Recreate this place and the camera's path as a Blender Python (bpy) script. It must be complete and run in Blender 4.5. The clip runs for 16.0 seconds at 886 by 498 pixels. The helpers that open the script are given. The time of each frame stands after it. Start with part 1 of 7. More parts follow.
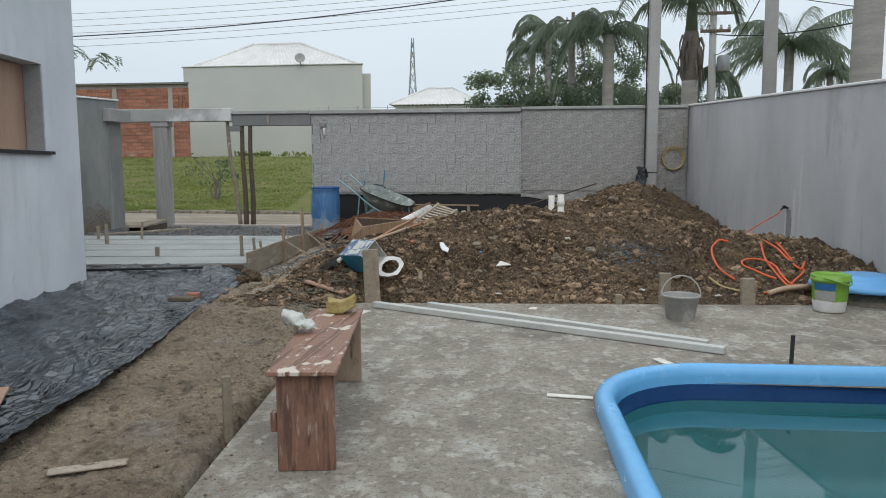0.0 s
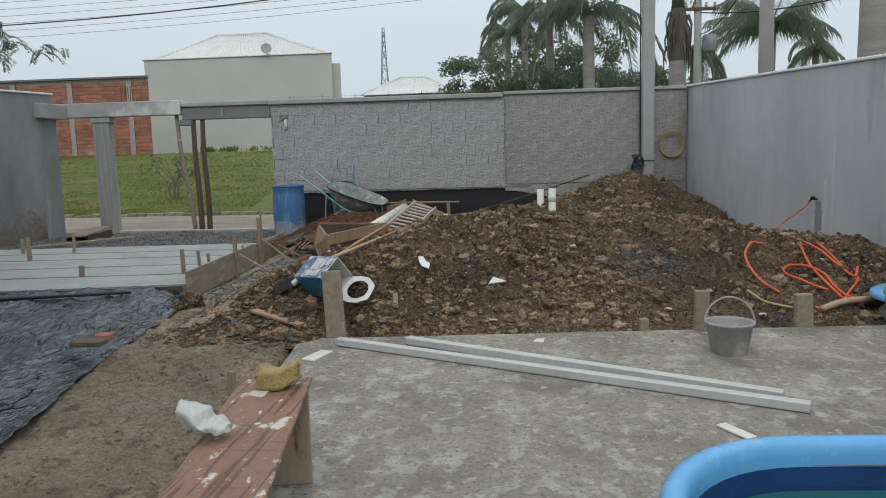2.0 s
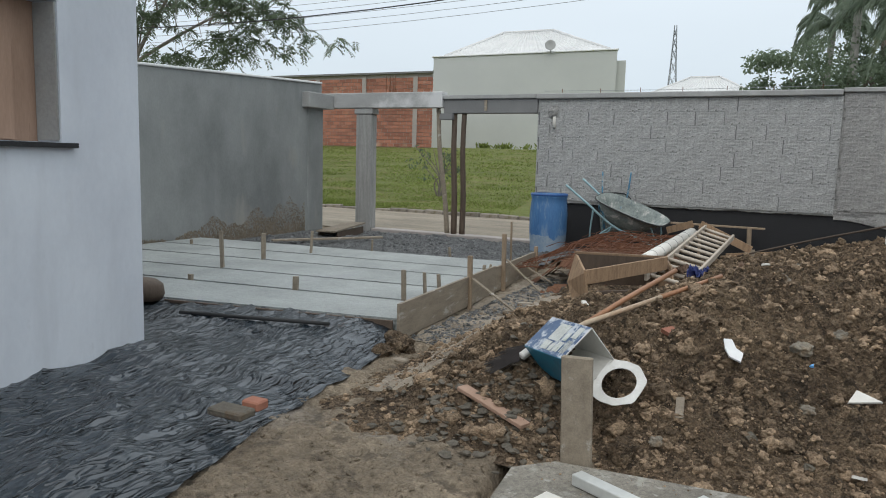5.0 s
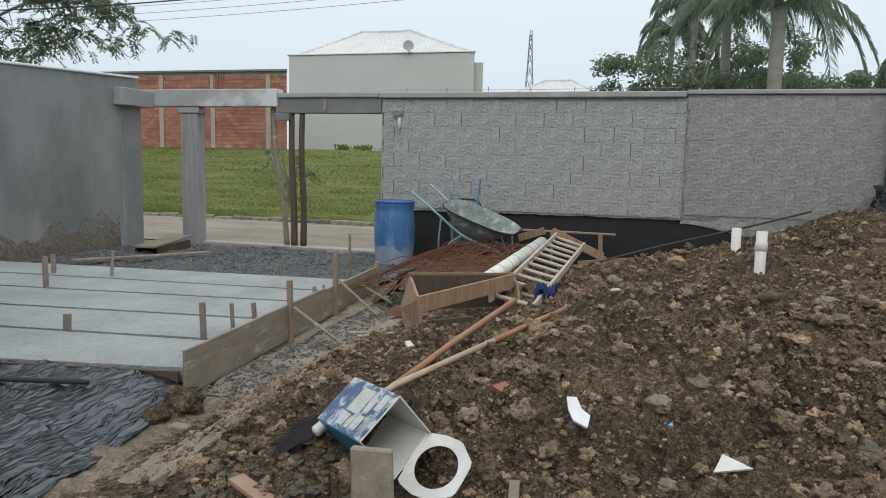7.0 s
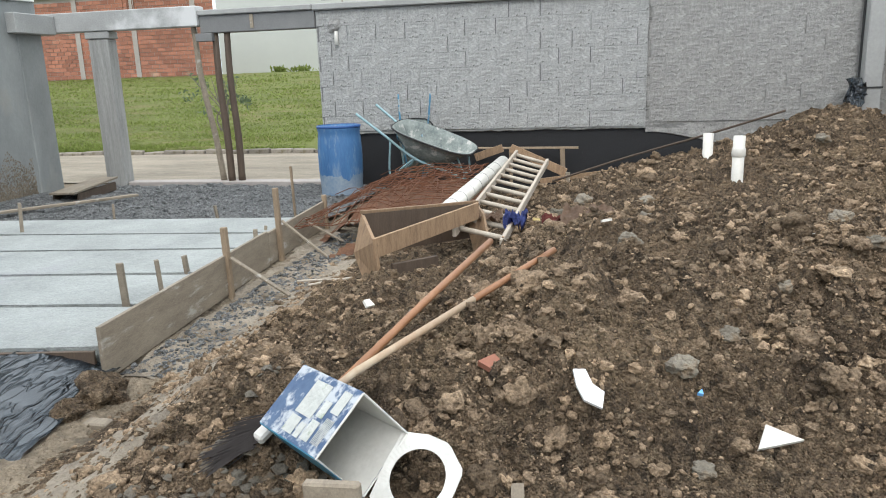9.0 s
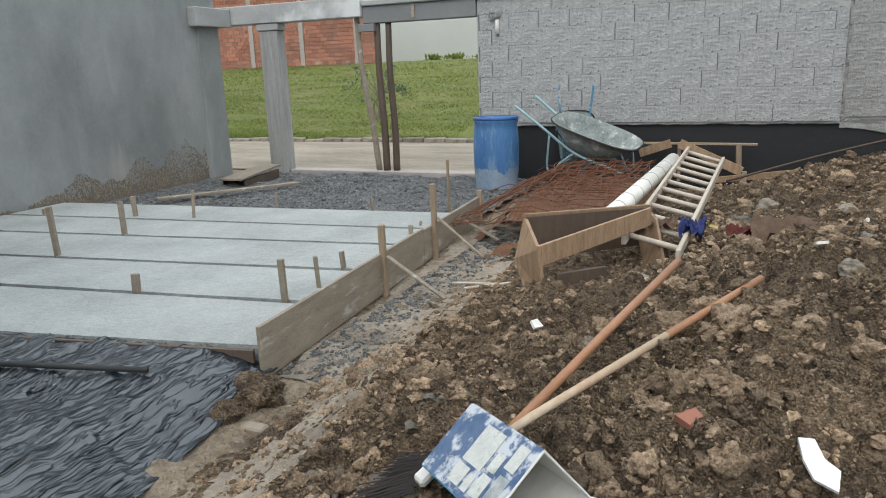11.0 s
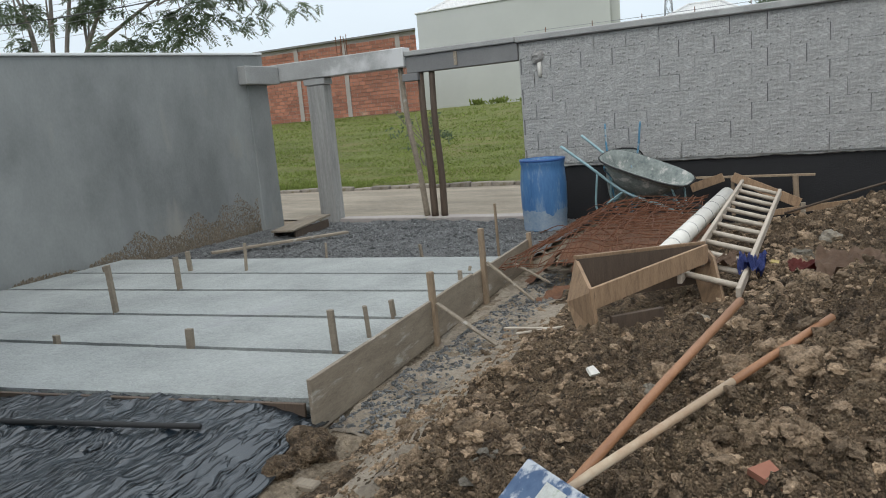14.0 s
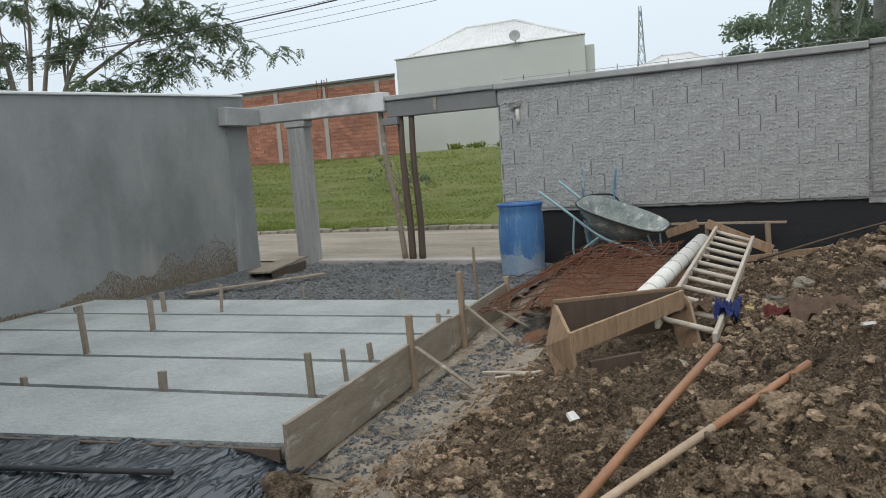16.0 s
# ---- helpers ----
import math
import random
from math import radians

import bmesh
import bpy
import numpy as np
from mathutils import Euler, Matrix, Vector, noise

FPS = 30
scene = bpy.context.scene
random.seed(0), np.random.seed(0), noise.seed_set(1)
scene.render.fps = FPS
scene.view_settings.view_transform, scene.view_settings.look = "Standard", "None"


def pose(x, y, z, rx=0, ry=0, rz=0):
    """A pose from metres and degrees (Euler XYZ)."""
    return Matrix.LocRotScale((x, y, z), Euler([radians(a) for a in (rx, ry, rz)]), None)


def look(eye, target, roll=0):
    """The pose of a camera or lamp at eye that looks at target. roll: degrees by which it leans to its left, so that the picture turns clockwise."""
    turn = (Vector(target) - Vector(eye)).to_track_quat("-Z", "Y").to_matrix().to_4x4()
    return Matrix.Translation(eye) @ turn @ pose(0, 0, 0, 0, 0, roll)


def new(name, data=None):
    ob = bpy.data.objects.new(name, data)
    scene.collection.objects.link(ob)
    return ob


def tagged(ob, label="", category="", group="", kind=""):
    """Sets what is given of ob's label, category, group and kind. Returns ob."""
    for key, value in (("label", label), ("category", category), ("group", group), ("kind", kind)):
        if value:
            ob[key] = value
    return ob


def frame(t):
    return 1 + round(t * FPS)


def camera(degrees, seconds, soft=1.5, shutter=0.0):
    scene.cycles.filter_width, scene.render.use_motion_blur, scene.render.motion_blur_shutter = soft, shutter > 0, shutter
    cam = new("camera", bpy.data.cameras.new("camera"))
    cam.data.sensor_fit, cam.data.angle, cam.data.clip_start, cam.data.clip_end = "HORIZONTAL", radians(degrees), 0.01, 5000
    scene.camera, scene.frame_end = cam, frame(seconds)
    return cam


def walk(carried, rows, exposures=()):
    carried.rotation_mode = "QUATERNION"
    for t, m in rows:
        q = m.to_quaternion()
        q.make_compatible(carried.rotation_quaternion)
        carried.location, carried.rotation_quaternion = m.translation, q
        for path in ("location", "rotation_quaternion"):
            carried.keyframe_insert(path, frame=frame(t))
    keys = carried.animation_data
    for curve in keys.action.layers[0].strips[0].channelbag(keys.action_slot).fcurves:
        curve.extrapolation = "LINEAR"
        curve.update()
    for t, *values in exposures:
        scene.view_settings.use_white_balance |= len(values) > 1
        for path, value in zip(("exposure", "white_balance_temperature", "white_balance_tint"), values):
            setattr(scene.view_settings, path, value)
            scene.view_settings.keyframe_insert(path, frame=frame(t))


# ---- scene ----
cam = camera(63.1, 16.0, 1.0)
PATH = [
    (0, (2.511, 1.283, 1.261), (2.268, 3.256, 1.041), -0.1),
    (0.5, (2.488, 1.628, 1.26), (2.082, 3.573, 1.036), -0.9),
    (1, (2.428, 1.958, 1.274), (1.95, 3.882, 1.013), -0.8),
    (1.5, (2.317, 2.307, 1.323), (2.044, 4.272, 1.071), -0.4),
    (2, (2.324, 2.667, 1.317), (2.144, 4.644, 1.069), -1.5),
    (2.5, (2.28, 3.041, 1.355), (2.119, 5.018, 1.098), -1.7),
    (3, (2.245, 3.395, 1.386), (2.221, 5.377, 1.123), -1.0),
    (3.5, (2.233, 3.724, 1.371), (2.212, 5.706, 1.107), -1.1),
    (4, (2.146, 4.072, 1.384), (1.649, 5.989, 1.109), -0.0),
    (4.2, (2.072, 4.187, 1.369), (1.443, 6.066, 1.094), 0.6),
    (6.3, (1.807, 5.392, 1.457), (0.842, 7.129, 1.23), 1.7),
    (6.5, (1.803, 5.466, 1.455), (0.952, 7.261, 1.227), 1.8),
    (7, (1.853, 5.694, 1.457), (1.313, 7.606, 1.22), 1.3),
    (7.5, (1.886, 5.872, 1.463), (1.449, 7.806, 1.197), 1.0),
    (8, (1.755, 6.07, 1.464), (1.489, 8.03, 1.167), 0.7),
    (8.5, (1.666, 6.188, 1.453), (1.421, 8.128, 1.03), 0.0),
    (9, (1.625, 6.357, 1.458), (1.224, 8.261, 0.997), -1.9),
    (9.5, (1.563, 6.487, 1.445), (0.957, 8.326, 0.944), -3.7),
    (9.7, (1.511, 6.524, 1.451), (0.889, 8.356, 0.944), -3.6),
    (11.8, (1.389, 6.694, 1.515), (0.522, 8.443, 1.078), -2.4),
    (12, (1.379, 6.71, 1.502), (0.5, 8.456, 1.077), -2.7),
    (12.5, (1.39, 6.706, 1.514), (0.488, 8.441, 1.095), -3.1),
    (13, (1.407, 6.693, 1.521), (0.5, 8.429, 1.116), -3.8),
    (13.5, (1.402, 6.696, 1.505), (0.496, 8.437, 1.121), -4.5),
    (14, (1.401, 6.694, 1.506), (0.494, 8.441, 1.15), -4.9),
    (14.5, (1.4, 6.685, 1.513), (0.494, 8.442, 1.203), -5.1),
    (15, (1.393, 6.678, 1.525), (0.491, 8.445, 1.274), -4.8),
    (15.5, (1.397, 6.672, 1.523), (0.505, 8.447, 1.293), -4.6),
    (16, (1.387, 6.683, 1.51), (0.539, 8.477, 1.266), -4.0),
]
EXPOSURES = [(0, -0.14), (1, -0.07), (1.5, -0.24), (2.5, -0.3), (3.5, -0.2), (4, -0.08), (6.5, -0.1), (7.5, 0.02), (8.5, 0.48), (9.0, 0.70), (9.6, 0.70), (11.8, 0.24), (12.6, 0.2), (14, 0.06), (14.6, -0.15), (15.2, -0.26), (15.6, -0.24), (16, -0.02)]
walk(cam, [(t, look(eye, target, roll)) for t, eye, target, roll in PATH], EXPOSURES)

# ---- sky, sun and exposure ----
world = bpy.data.worlds.new("overcast_sky")
scene.world = world
world.use_nodes = True
wt = world.node_tree
wt.nodes.clear()
w_out = wt.nodes.new("ShaderNodeOutputWorld")
w_bg = wt.nodes.new("ShaderNodeBackground")
w_sky = wt.nodes.new("ShaderNodeTexSky")
w_sky.sky_type = 'NISHITA'
w_sky.sun_disc = False
w_sky.sun_elevation = radians(58)
w_sky.sun_rotation = radians(200)
w_sky.dust_density = 4.0
w_co = wt.nodes.new("ShaderNodeTexCoord")
w_sep = wt.nodes.new("ShaderNodeSeparateXYZ")
w_ramp = wt.nodes.new("ShaderNodeValToRGB")
w_ramp.color_ramp.elements[0].position = 0.0
w_ramp.color_ramp.elements[0].color = (0.68, 0.78, 0.86, 1)
w_ramp.color_ramp.elements[1].position = 1.0
w_ramp.color_ramp.elements[1].color = (1.25, 1.32, 1.38, 1)
w_noise = wt.nodes.new("ShaderNodeTexNoise")
w_noise.inputs["Scale"].default_value = 2.2
w_noise.inputs["Detail"].default_value = 4
w_map = wt.nodes.new("ShaderNodeMapping")
w_map.inputs["Scale"].default_value = (1, 1, 3)
w_cl = wt.nodes.new("ShaderNodeMapRange")
w_cl.inputs["To Min"].default_value = 0.93
w_cl.inputs["To Max"].default_value = 1.07
w_mul = wt.nodes.new("ShaderNodeVectorMath")
w_mul.operation = 'SCALE'
w_mix = wt.nodes.new("ShaderNodeMix")
w_mix.data_type = 'RGBA'
w_mix.inputs["Factor"].default_value = 0.012
for a, b in ((w_co.outputs["Generated"], w_sep.inputs[0]), (w_sep.outputs["Z"], w_ramp.inputs[0]),
             (w_co.outputs["Generated"], w_map.inputs["Vector"]), (w_map.outputs[0], w_noise.inputs["Vector"]),
             (w_noise.outputs[0], w_cl.inputs["Value"]), (w_ramp.outputs[0], w_mul.inputs[0]),
             (w_cl.outputs[0], w_mul.inputs["Scale"]), (w_mul.outputs[0], w_mix.inputs["A"]),
             (w_sky.outputs[0], w_mix.inputs["B"]), (w_mix.outputs["Result"], w_bg.inputs[0]),
             (w_bg.outputs[0], w_out.inputs[0])):
    wt.links.new(a, b)
w_bg.inputs[1].default_value = 1.0
sun = new("sun", bpy.data.lights.new("sun", 'SUN'))
sun.data.energy = 0.7
sun.data.angle = radians(25)
sun.data.color = (1, 0.97, 0.93)
sun.matrix_world = look((3, -6, 14), (0, 8, 0))

# ---- helpers for building ----
rnd = random.Random(11)
V = Vector


def link_mesh(name, bm, material, smooth=False):
    me = bpy.data.meshes.new(name)
    bmesh.ops.recalc_face_normals(bm, faces=bm.faces)
    bm.to_mesh(me)
    bm.free()
    if smooth:
        for p in me.polygons:
            p.use_smooth = True
    me.materials.append(material)
    return new(name, me)


def thing(name, loc, label, category, group="", kind=""):
    ob = new(name)
    ob.location = loc
    ob.empty_display_size = 0.1
    return tagged(ob, label, category, group, kind)


def world_of(ob):
    p = Vector((0, 0, 0))
    while ob is not None:
        p = p + ob.location
        ob = ob.parent
    return p


def part(name, bm, material, parent, label="", smooth=False):
    """Links a bmesh given in world metres as one mesh under a thing or a part."""
    bmesh.ops.translate(bm, vec=-world_of(parent), verts=bm.verts)
    ob = link_mesh(name, bm, material, smooth)
    ob.parent = parent
    if label:
        ob["label"] = label
    return ob


def solo(name, bm, material, loc, label, category, group="", kind="", smooth=False):
    bmesh.ops.translate(bm, vec=-Vector(loc), verts=bm.verts)
    ob = link_mesh(name, bm, material, smooth)
    ob.location = loc
    return tagged(ob, label, category, group, kind)


def box(lo, hi, bevel=0.0, m=None, bm=None):
    bm = bm or bmesh.new()
    lo, hi = Vector(lo), Vector(hi)
    made = bmesh.ops.create_cube(bm, size=1, matrix=Matrix.LocRotScale((lo + hi) / 2, None, hi - lo))
    vs = made["verts"]
    if bevel:
        es = list({e for v in vs for e in v.link_edges})
        r = bmesh.ops.bevel(bm, geom=es, offset=bevel, segments=1, affect='EDGES', profile=0.5)
        vs = list({v for f in r["faces"] for v in f.verts} | {v for v in vs if v.is_valid})
    if m is not None:
        bmesh.ops.transform(bm, matrix=m, verts=vs)
    return bm


def beam(a, b, w, h, bevel=0.003, bm=None, up=(0, 0, 1)):
    """A board of width w and height h from a to b."""
    a, b = Vector(a), Vector(b)
    d = b - a
    z = d.normalized()
    x = Vector(up).cross(z)
    x = x.normalized() if x.length > 1e-4 else Vector((1, 0, 0))
    y = z.cross(x)
    m = Matrix.Translation(a) @ Matrix((x, y, z)).transposed().to_4x4()
    return box((-w / 2, -h / 2, 0), (w / 2, h / 2, d.length), bevel, m, bm)


def tube(pts, r, n=8, bm=None, r2=None):
    """A round tube along points, tapering to r2."""
    bm = bm or bmesh.new()
    pts = [Vector(p) for p in pts]
    rings = []
    side = None
    for i, p in enumerate(pts):
        d = (pts[min(i + 1, len(pts) - 1)] - pts[max(i - 1, 0)]).normalized()
        if side is None:
            side = d.orthogonal().normalized()
        side = (side - d * side.dot(d)).normalized()
        other = d.cross(side)
        k = i / max(1, len(pts) - 1)
        rr = r if r2 is None else r + (r2 - r) * k
        rings.append([bm.verts.new(p + rr * (math.cos(6.2832 * j / n) * side + math.sin(6.2832 * j / n) * other)) for j in range(n)])
    for a, b in zip(rings, rings[1:]):
        for j in range(n):
            bm.faces.new((a[j], a[(j + 1) % n], b[(j + 1) % n], b[j]))
    bm.faces.new(rings[0][::-1])
    bm.faces.new(rings[-1])
    return bm


def lathe(profile, n=32, at=(0, 0, 0), bm=None, m=None):
    """Turns (radius, height) pairs round the upright axis."""
    bm = bm or bmesh.new()
    rings = []
    for r, z in profile:
        if r < 1e-4:
            rings.append([bm.verts.new((0, 0, z))])
        else:
            rings.append([bm.verts.new((r * math.cos(6.28319 * j / n), r * math.sin(6.28319 * j / n), z)) for j in range(n)])
    for a, b in zip(rings, rings[1:]):
        for j in range(n):
            q = [a[j % len(a)], a[(j + 1) % len(a)], b[(j + 1) % len(b)], b[j % len(b)]]
            q = list(dict.fromkeys(q))
            if len(q) > 2:
                bm.faces.new(q)
    vs = [v for r in rings for v in r]
    if m is not None:
        bmesh.ops.transform(bm, matrix=m, verts=vs)
    bmesh.ops.translate(bm, vec=at, verts=vs)
    return bm


def bez(ps, n=24):
    """Smooth line through points (Catmull-Rom)."""
    ps = [Vector(p) for p in ps]
    ps = [2 * ps[0] - ps[1]] + ps + [2 * ps[-1] - ps[-2]]
    out = []
    for i in range(1, len(ps) - 2):
        p0, p1, p2, p3 = ps[i - 1:i + 3]
        for k in range(n):
            t = k / n
            out.append(0.5 * (2 * p1 + (p2 - p0) * t + (2 * p0 - 5 * p1 + 4 * p2 - p3) * t * t + (3 * p1 - p0 - 3 * p2 + p3) * t ** 3))
    out.append(ps[-2])
    return out


def smooth01(a, b, x):
    t = min(1.0, max(0.0, (x - a) / (b - a)))
    return t * t * (3 - 2 * t)


def ramp(x, pairs):
    """Piecewise straight line through (x, value) pairs."""
    if x <= pairs[0][0]:
        return pairs[0][1]
    for (x0, v0), (x1, v1) in zip(pairs, pairs[1:]):
        if x <= x1:
            return v0 + (v1 - v0) * (x - x0) / (x1 - x0)
    return pairs[-1][1]


def fbm(x, y, z=0.0, octaves=4):
    return noise.fractal(Vector((x, y, z)), 1.0, 2.0, octaves)


def height_sheet(name, xs, ys, zf, material, keep=None, smooth=True):
    """A sheet over the grid xs, ys with the height zf(x, y); keep(x, y) tells the cells that stay."""
    verts = [(x, y, zf(x, y)) for y in ys for x in xs]
    nx = len(xs)
    faces = [(j * nx + i, j * nx + i + 1, (j + 1) * nx + i + 1, (j + 1) * nx + i)
             for j in range(len(ys) - 1) for i in range(nx - 1)
             if keep is None or keep((xs[i] + xs[i + 1]) / 2, (ys[j] + ys[j + 1]) / 2)]
    me = bpy.data.meshes.new(name)
    me.from_pydata(verts, [], faces)
    if smooth:
        for p in me.polygons:
            p.use_smooth = True
    me.materials.append(material)
    return new(name, me)


def span(a, b, step):
    n = max(1, round((b - a) / step))
    return [a + (b - a) * i / n for i in range(n + 1)]


# ---- materials ----
def material(name, a, b=None, rough=0.8, metal=0.0, scale=6.0, fine=60.0, bump=0.3, dist=0.004, spots=None,
             spot_scale=3.0, spot_at=0.55, stretch=(1, 1, 1), vary=0.0, spec=0.5, blend=0.08, rough_var=0.1, island=False, grain=0.55):
    """A weathered surface: two colours mixed by a broad and a fine noise, an optional third in stains, and fine relief."""
    m = bpy.data.materials.new(name)
    m.use_nodes = True
    t = m.node_tree
    N, L = t.nodes, t.links
    p = N["Principled BSDF"]
    b = b or tuple(min(1, c * 0.72) for c in a)
    co = N.new("ShaderNodeTexCoord")
    mp = N.new("ShaderNodeMapping")
    mp.inputs["Scale"].default_value = stretch
    L.new(co.outputs["Object"], mp.inputs[0])
    n1 = N.new("ShaderNodeTexNoise")
    n1.inputs["Scale"].default_value = scale
    n1.inputs["Detail"].default_value = 6
    n1.inputs["Roughness"].default_value = 0.6
    n2 = N.new("ShaderNodeTexNoise")
    n2.inputs["Scale"].default_value = fine
    n2.inputs["Detail"].default_value = 6
    n2.inputs["Roughness"].default_value = 0.68
    L.new(mp.outputs[0], n1.inputs["Vector"])
    L.new(mp.outputs[0], n2.inputs["Vector"])
    mr = N.new("ShaderNodeMapRange")
    mr.inputs["From Min"].default_value = 0.33
    mr.inputs["From Max"].default_value = 0.67
    L.new(n1.outputs[0], mr.inputs[0])
    ad = N.new("ShaderNodeMath")
    ad.operation = 'MULTIPLY_ADD'
    ad.inputs[1].default_value = grain
    mr2 = N.new("ShaderNodeMapRange")
    mr2.inputs["From Min"].default_value = 0.30
    mr2.inputs["From Max"].default_value = 0.70
    L.new(n2.outputs[0], mr2.inputs[0])
    L.new(mr2.outputs[0], ad.inputs[0])
    hf = N.new("ShaderNodeMath")
    hf.operation = 'MULTIPLY_ADD'
    hf.inputs[1].default_value = 1.1 - grain
    hf.inputs[2].default_value = -0.05
    L.new(mr.outputs[0], hf.inputs[0])
    L.new(hf.outputs[0], ad.inputs[2])
    mx = N.new("ShaderNodeMix")
    mx.data_type = 'RGBA'
    mx.inputs["A"].default_value = (*b, 1)
    mx.inputs["B"].default_value = (*a, 1)
    L.new(ad.outputs[0], mx.inputs["Factor"])
    colour = mx.outputs["Result"]
    if spots:
        n3 = N.new("ShaderNodeTexNoise")
        n3.inputs["Scale"].default_value = spot_scale
        n3.inputs["Detail"].default_value = 8
        n3.inputs["Roughness"].default_value = 0.65
        L.new(mp.outputs[0], n3.inputs["Vector"])
        r3 = N.new("ShaderNodeMapRange")
        r3.inputs["From Min"].default_value = spot_at
        r3.inputs["From Max"].default_value = spot_at + blend
        L.new(n3.outputs[0], r3.inputs[0])
        m3 = N.new("ShaderNodeMix")
        m3.data_type = 'RGBA'
        m3.inputs["B"].default_value = (*spots, 1)
        L.new(r3.outputs[0], m3.inputs["Factor"])
        L.new(colour, m3.inputs["A"])
        colour = m3.outputs["Result"]
    if vary:
        oi = N.new("ShaderNodeNewGeometry") if island else N.new("ShaderNodeObjectInfo")
        hs = N.new("ShaderNodeHueSaturation")
        rr = N.new("ShaderNodeMapRange")
        rr.inputs["To Min"].default_value = 1 - vary
        rr.inputs["To Max"].default_value = 1 + vary
        L.new(oi.outputs["Random Per Island" if island else "Random"], rr.inputs[0])
        L.new(rr.outputs[0], hs.inputs["Value"])
        L.new(colour, hs.inputs["Color"])
        colour = hs.outputs[0]
    L.new(colour, p.inputs["Base Color"])
    rv = N.new("ShaderNodeMapRange")
    rv.inputs["To Min"].default_value = max(0, rough - rough_var)
    rv.inputs["To Max"].default_value = min(1, rough + rough_var)
    L.new(n1.outputs[0], rv.inputs[0])
    L.new(rv.outputs[0], p.inputs["Roughness"])
    p.inputs["Metallic"].default_value = metal
    p.inputs["Specular IOR Level"].default_value = spec
    if bump:
        bp = N.new("ShaderNodeBump")
        bp.inputs["Strength"].default_value = bump
        bp.inputs["Distance"].default_value = dist
        L.new(ad.outputs[0], bp.inputs["Height"])
        L.new(bp.outputs[0], p.inputs["Normal"])
    return m


M_slab = material("old_concrete", (0.375, 0.345, 0.288), (0.16, 0.145, 0.118), rough=0.8, scale=1.6, fine=24, bump=1.0, dist=0.008,
                  spots=(0.42, 0.415, 0.37), spot_scale=3.4, spot_at=0.54, blend=0.12)
M_fresh = material("fresh_concrete", grain=0.5, a=(0.40, 0.42, 0.405), b=(0.22, 0.234, 0.226), rough=0.75, scale=1.6, fine=60, bump=0.5, dist=0.004,
                   spots=(0.33, 0.34, 0.34), spot_scale=1.4, spot_at=0.6)
M_plaster = material("cement_plaster", grain=0.22, a=(0.54, 0.54, 0.545), b=(0.40, 0.40, 0.405), rough=0.88, scale=0.9, fine=40, bump=0.2, dist=0.003,
                     spots=(0.29, 0.285, 0.28), spot_scale=1.1, spot_at=0.58, stretch=(1, 1, 0.45), blend=0.2)
# Darker grey than M_plaster, for the west wall and the gate pillar.
M_plaster_l = material("dark_cement_plaster", grain=0.22, a=(0.335, 0.345, 0.335), b=(0.175, 0.182, 0.178), rough=0.88, scale=0.8, fine=40, bump=0.2, dist=0.003,
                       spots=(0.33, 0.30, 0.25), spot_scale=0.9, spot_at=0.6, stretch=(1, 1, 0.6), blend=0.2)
M_rough = material("thrown_cement_render", (0.47, 0.47, 0.455), (0.29, 0.29, 0.28), rough=0.95, scale=5, fine=20, bump=1.0, dist=0.02,
                   spots=(0.50, 0.49, 0.47), spot_scale=0.8, spot_at=0.52, blend=0.2)
M_rough_d = material("grey_cement_render", (0.42, 0.41, 0.39), (0.23, 0.225, 0.215), rough=0.95, scale=5, fine=20, bump=1.0, dist=0.02)
M_cap = material("grey_concrete_beam", (0.39, 0.39, 0.375), (0.26, 0.26, 0.25), rough=0.85, scale=3, fine=50, bump=0.4,
                 spots=(0.46, 0.46, 0.45), spot_scale=1.3, spot_at=0.54, blend=0.2)
M_lintel = material("pale_lintel_concrete", (0.42, 0.42, 0.41), (0.26, 0.26, 0.25), rough=0.85, scale=3, fine=50, bump=0.4,
                    spots=(0.58, 0.58, 0.57), spot_scale=1.3, spot_at=0.5, blend=0.12)
M_path = material("trampled_cement_dust", (0.45, 0.385, 0.30), (0.20, 0.165, 0.125), rough=0.95, scale=2.5, fine=22, bump=1.0, dist=0.03,
                  spots=(0.16, 0.13, 0.10), spot_scale=2.0, spot_at=0.55, blend=0.15)
M_crate = material("brown_formwork_board", (0.40, 0.265, 0.158), (0.17, 0.108, 0.064), rough=0.75, scale=4, fine=30, bump=0.4, stretch=(6, 6, 1.2), vary=0.2,
                   spots=(0.10, 0.068, 0.045), spot_scale=4, spot_at=0.63, blend=0.12)
M_crust = material("dried_cement_film", (0.33, 0.38, 0.42), (0.13, 0.22, 0.34), rough=0.85, scale=5, fine=30, bump=0.4)
M_rag = material("dirty_white_paper", (0.52, 0.46, 0.38), (0.26, 0.21, 0.16), rough=0.9, scale=9, fine=50, bump=0.6, spots=(0.16, 0.12, 0.09), spot_scale=12, spot_at=0.55)
M_cap_d = material("dark_concrete_beam", (0.22, 0.22, 0.215), (0.15, 0.15, 0.15), rough=0.85, scale=3, fine=50, bump=0.4)
M_bitumen = material("black_bitumen_paint", (0.016, 0.016, 0.018), (0.008, 0.008, 0.009), rough=0.6, scale=5, fine=60, bump=0.5, dist=0.008,
                     spots=(0.07, 0.07, 0.07), spot_scale=7, spot_at=0.68)
M_white = material("white_paint", (0.82, 0.82, 0.81), (0.68, 0.68, 0.67), rough=0.5, scale=3, fine=30, bump=0.1)
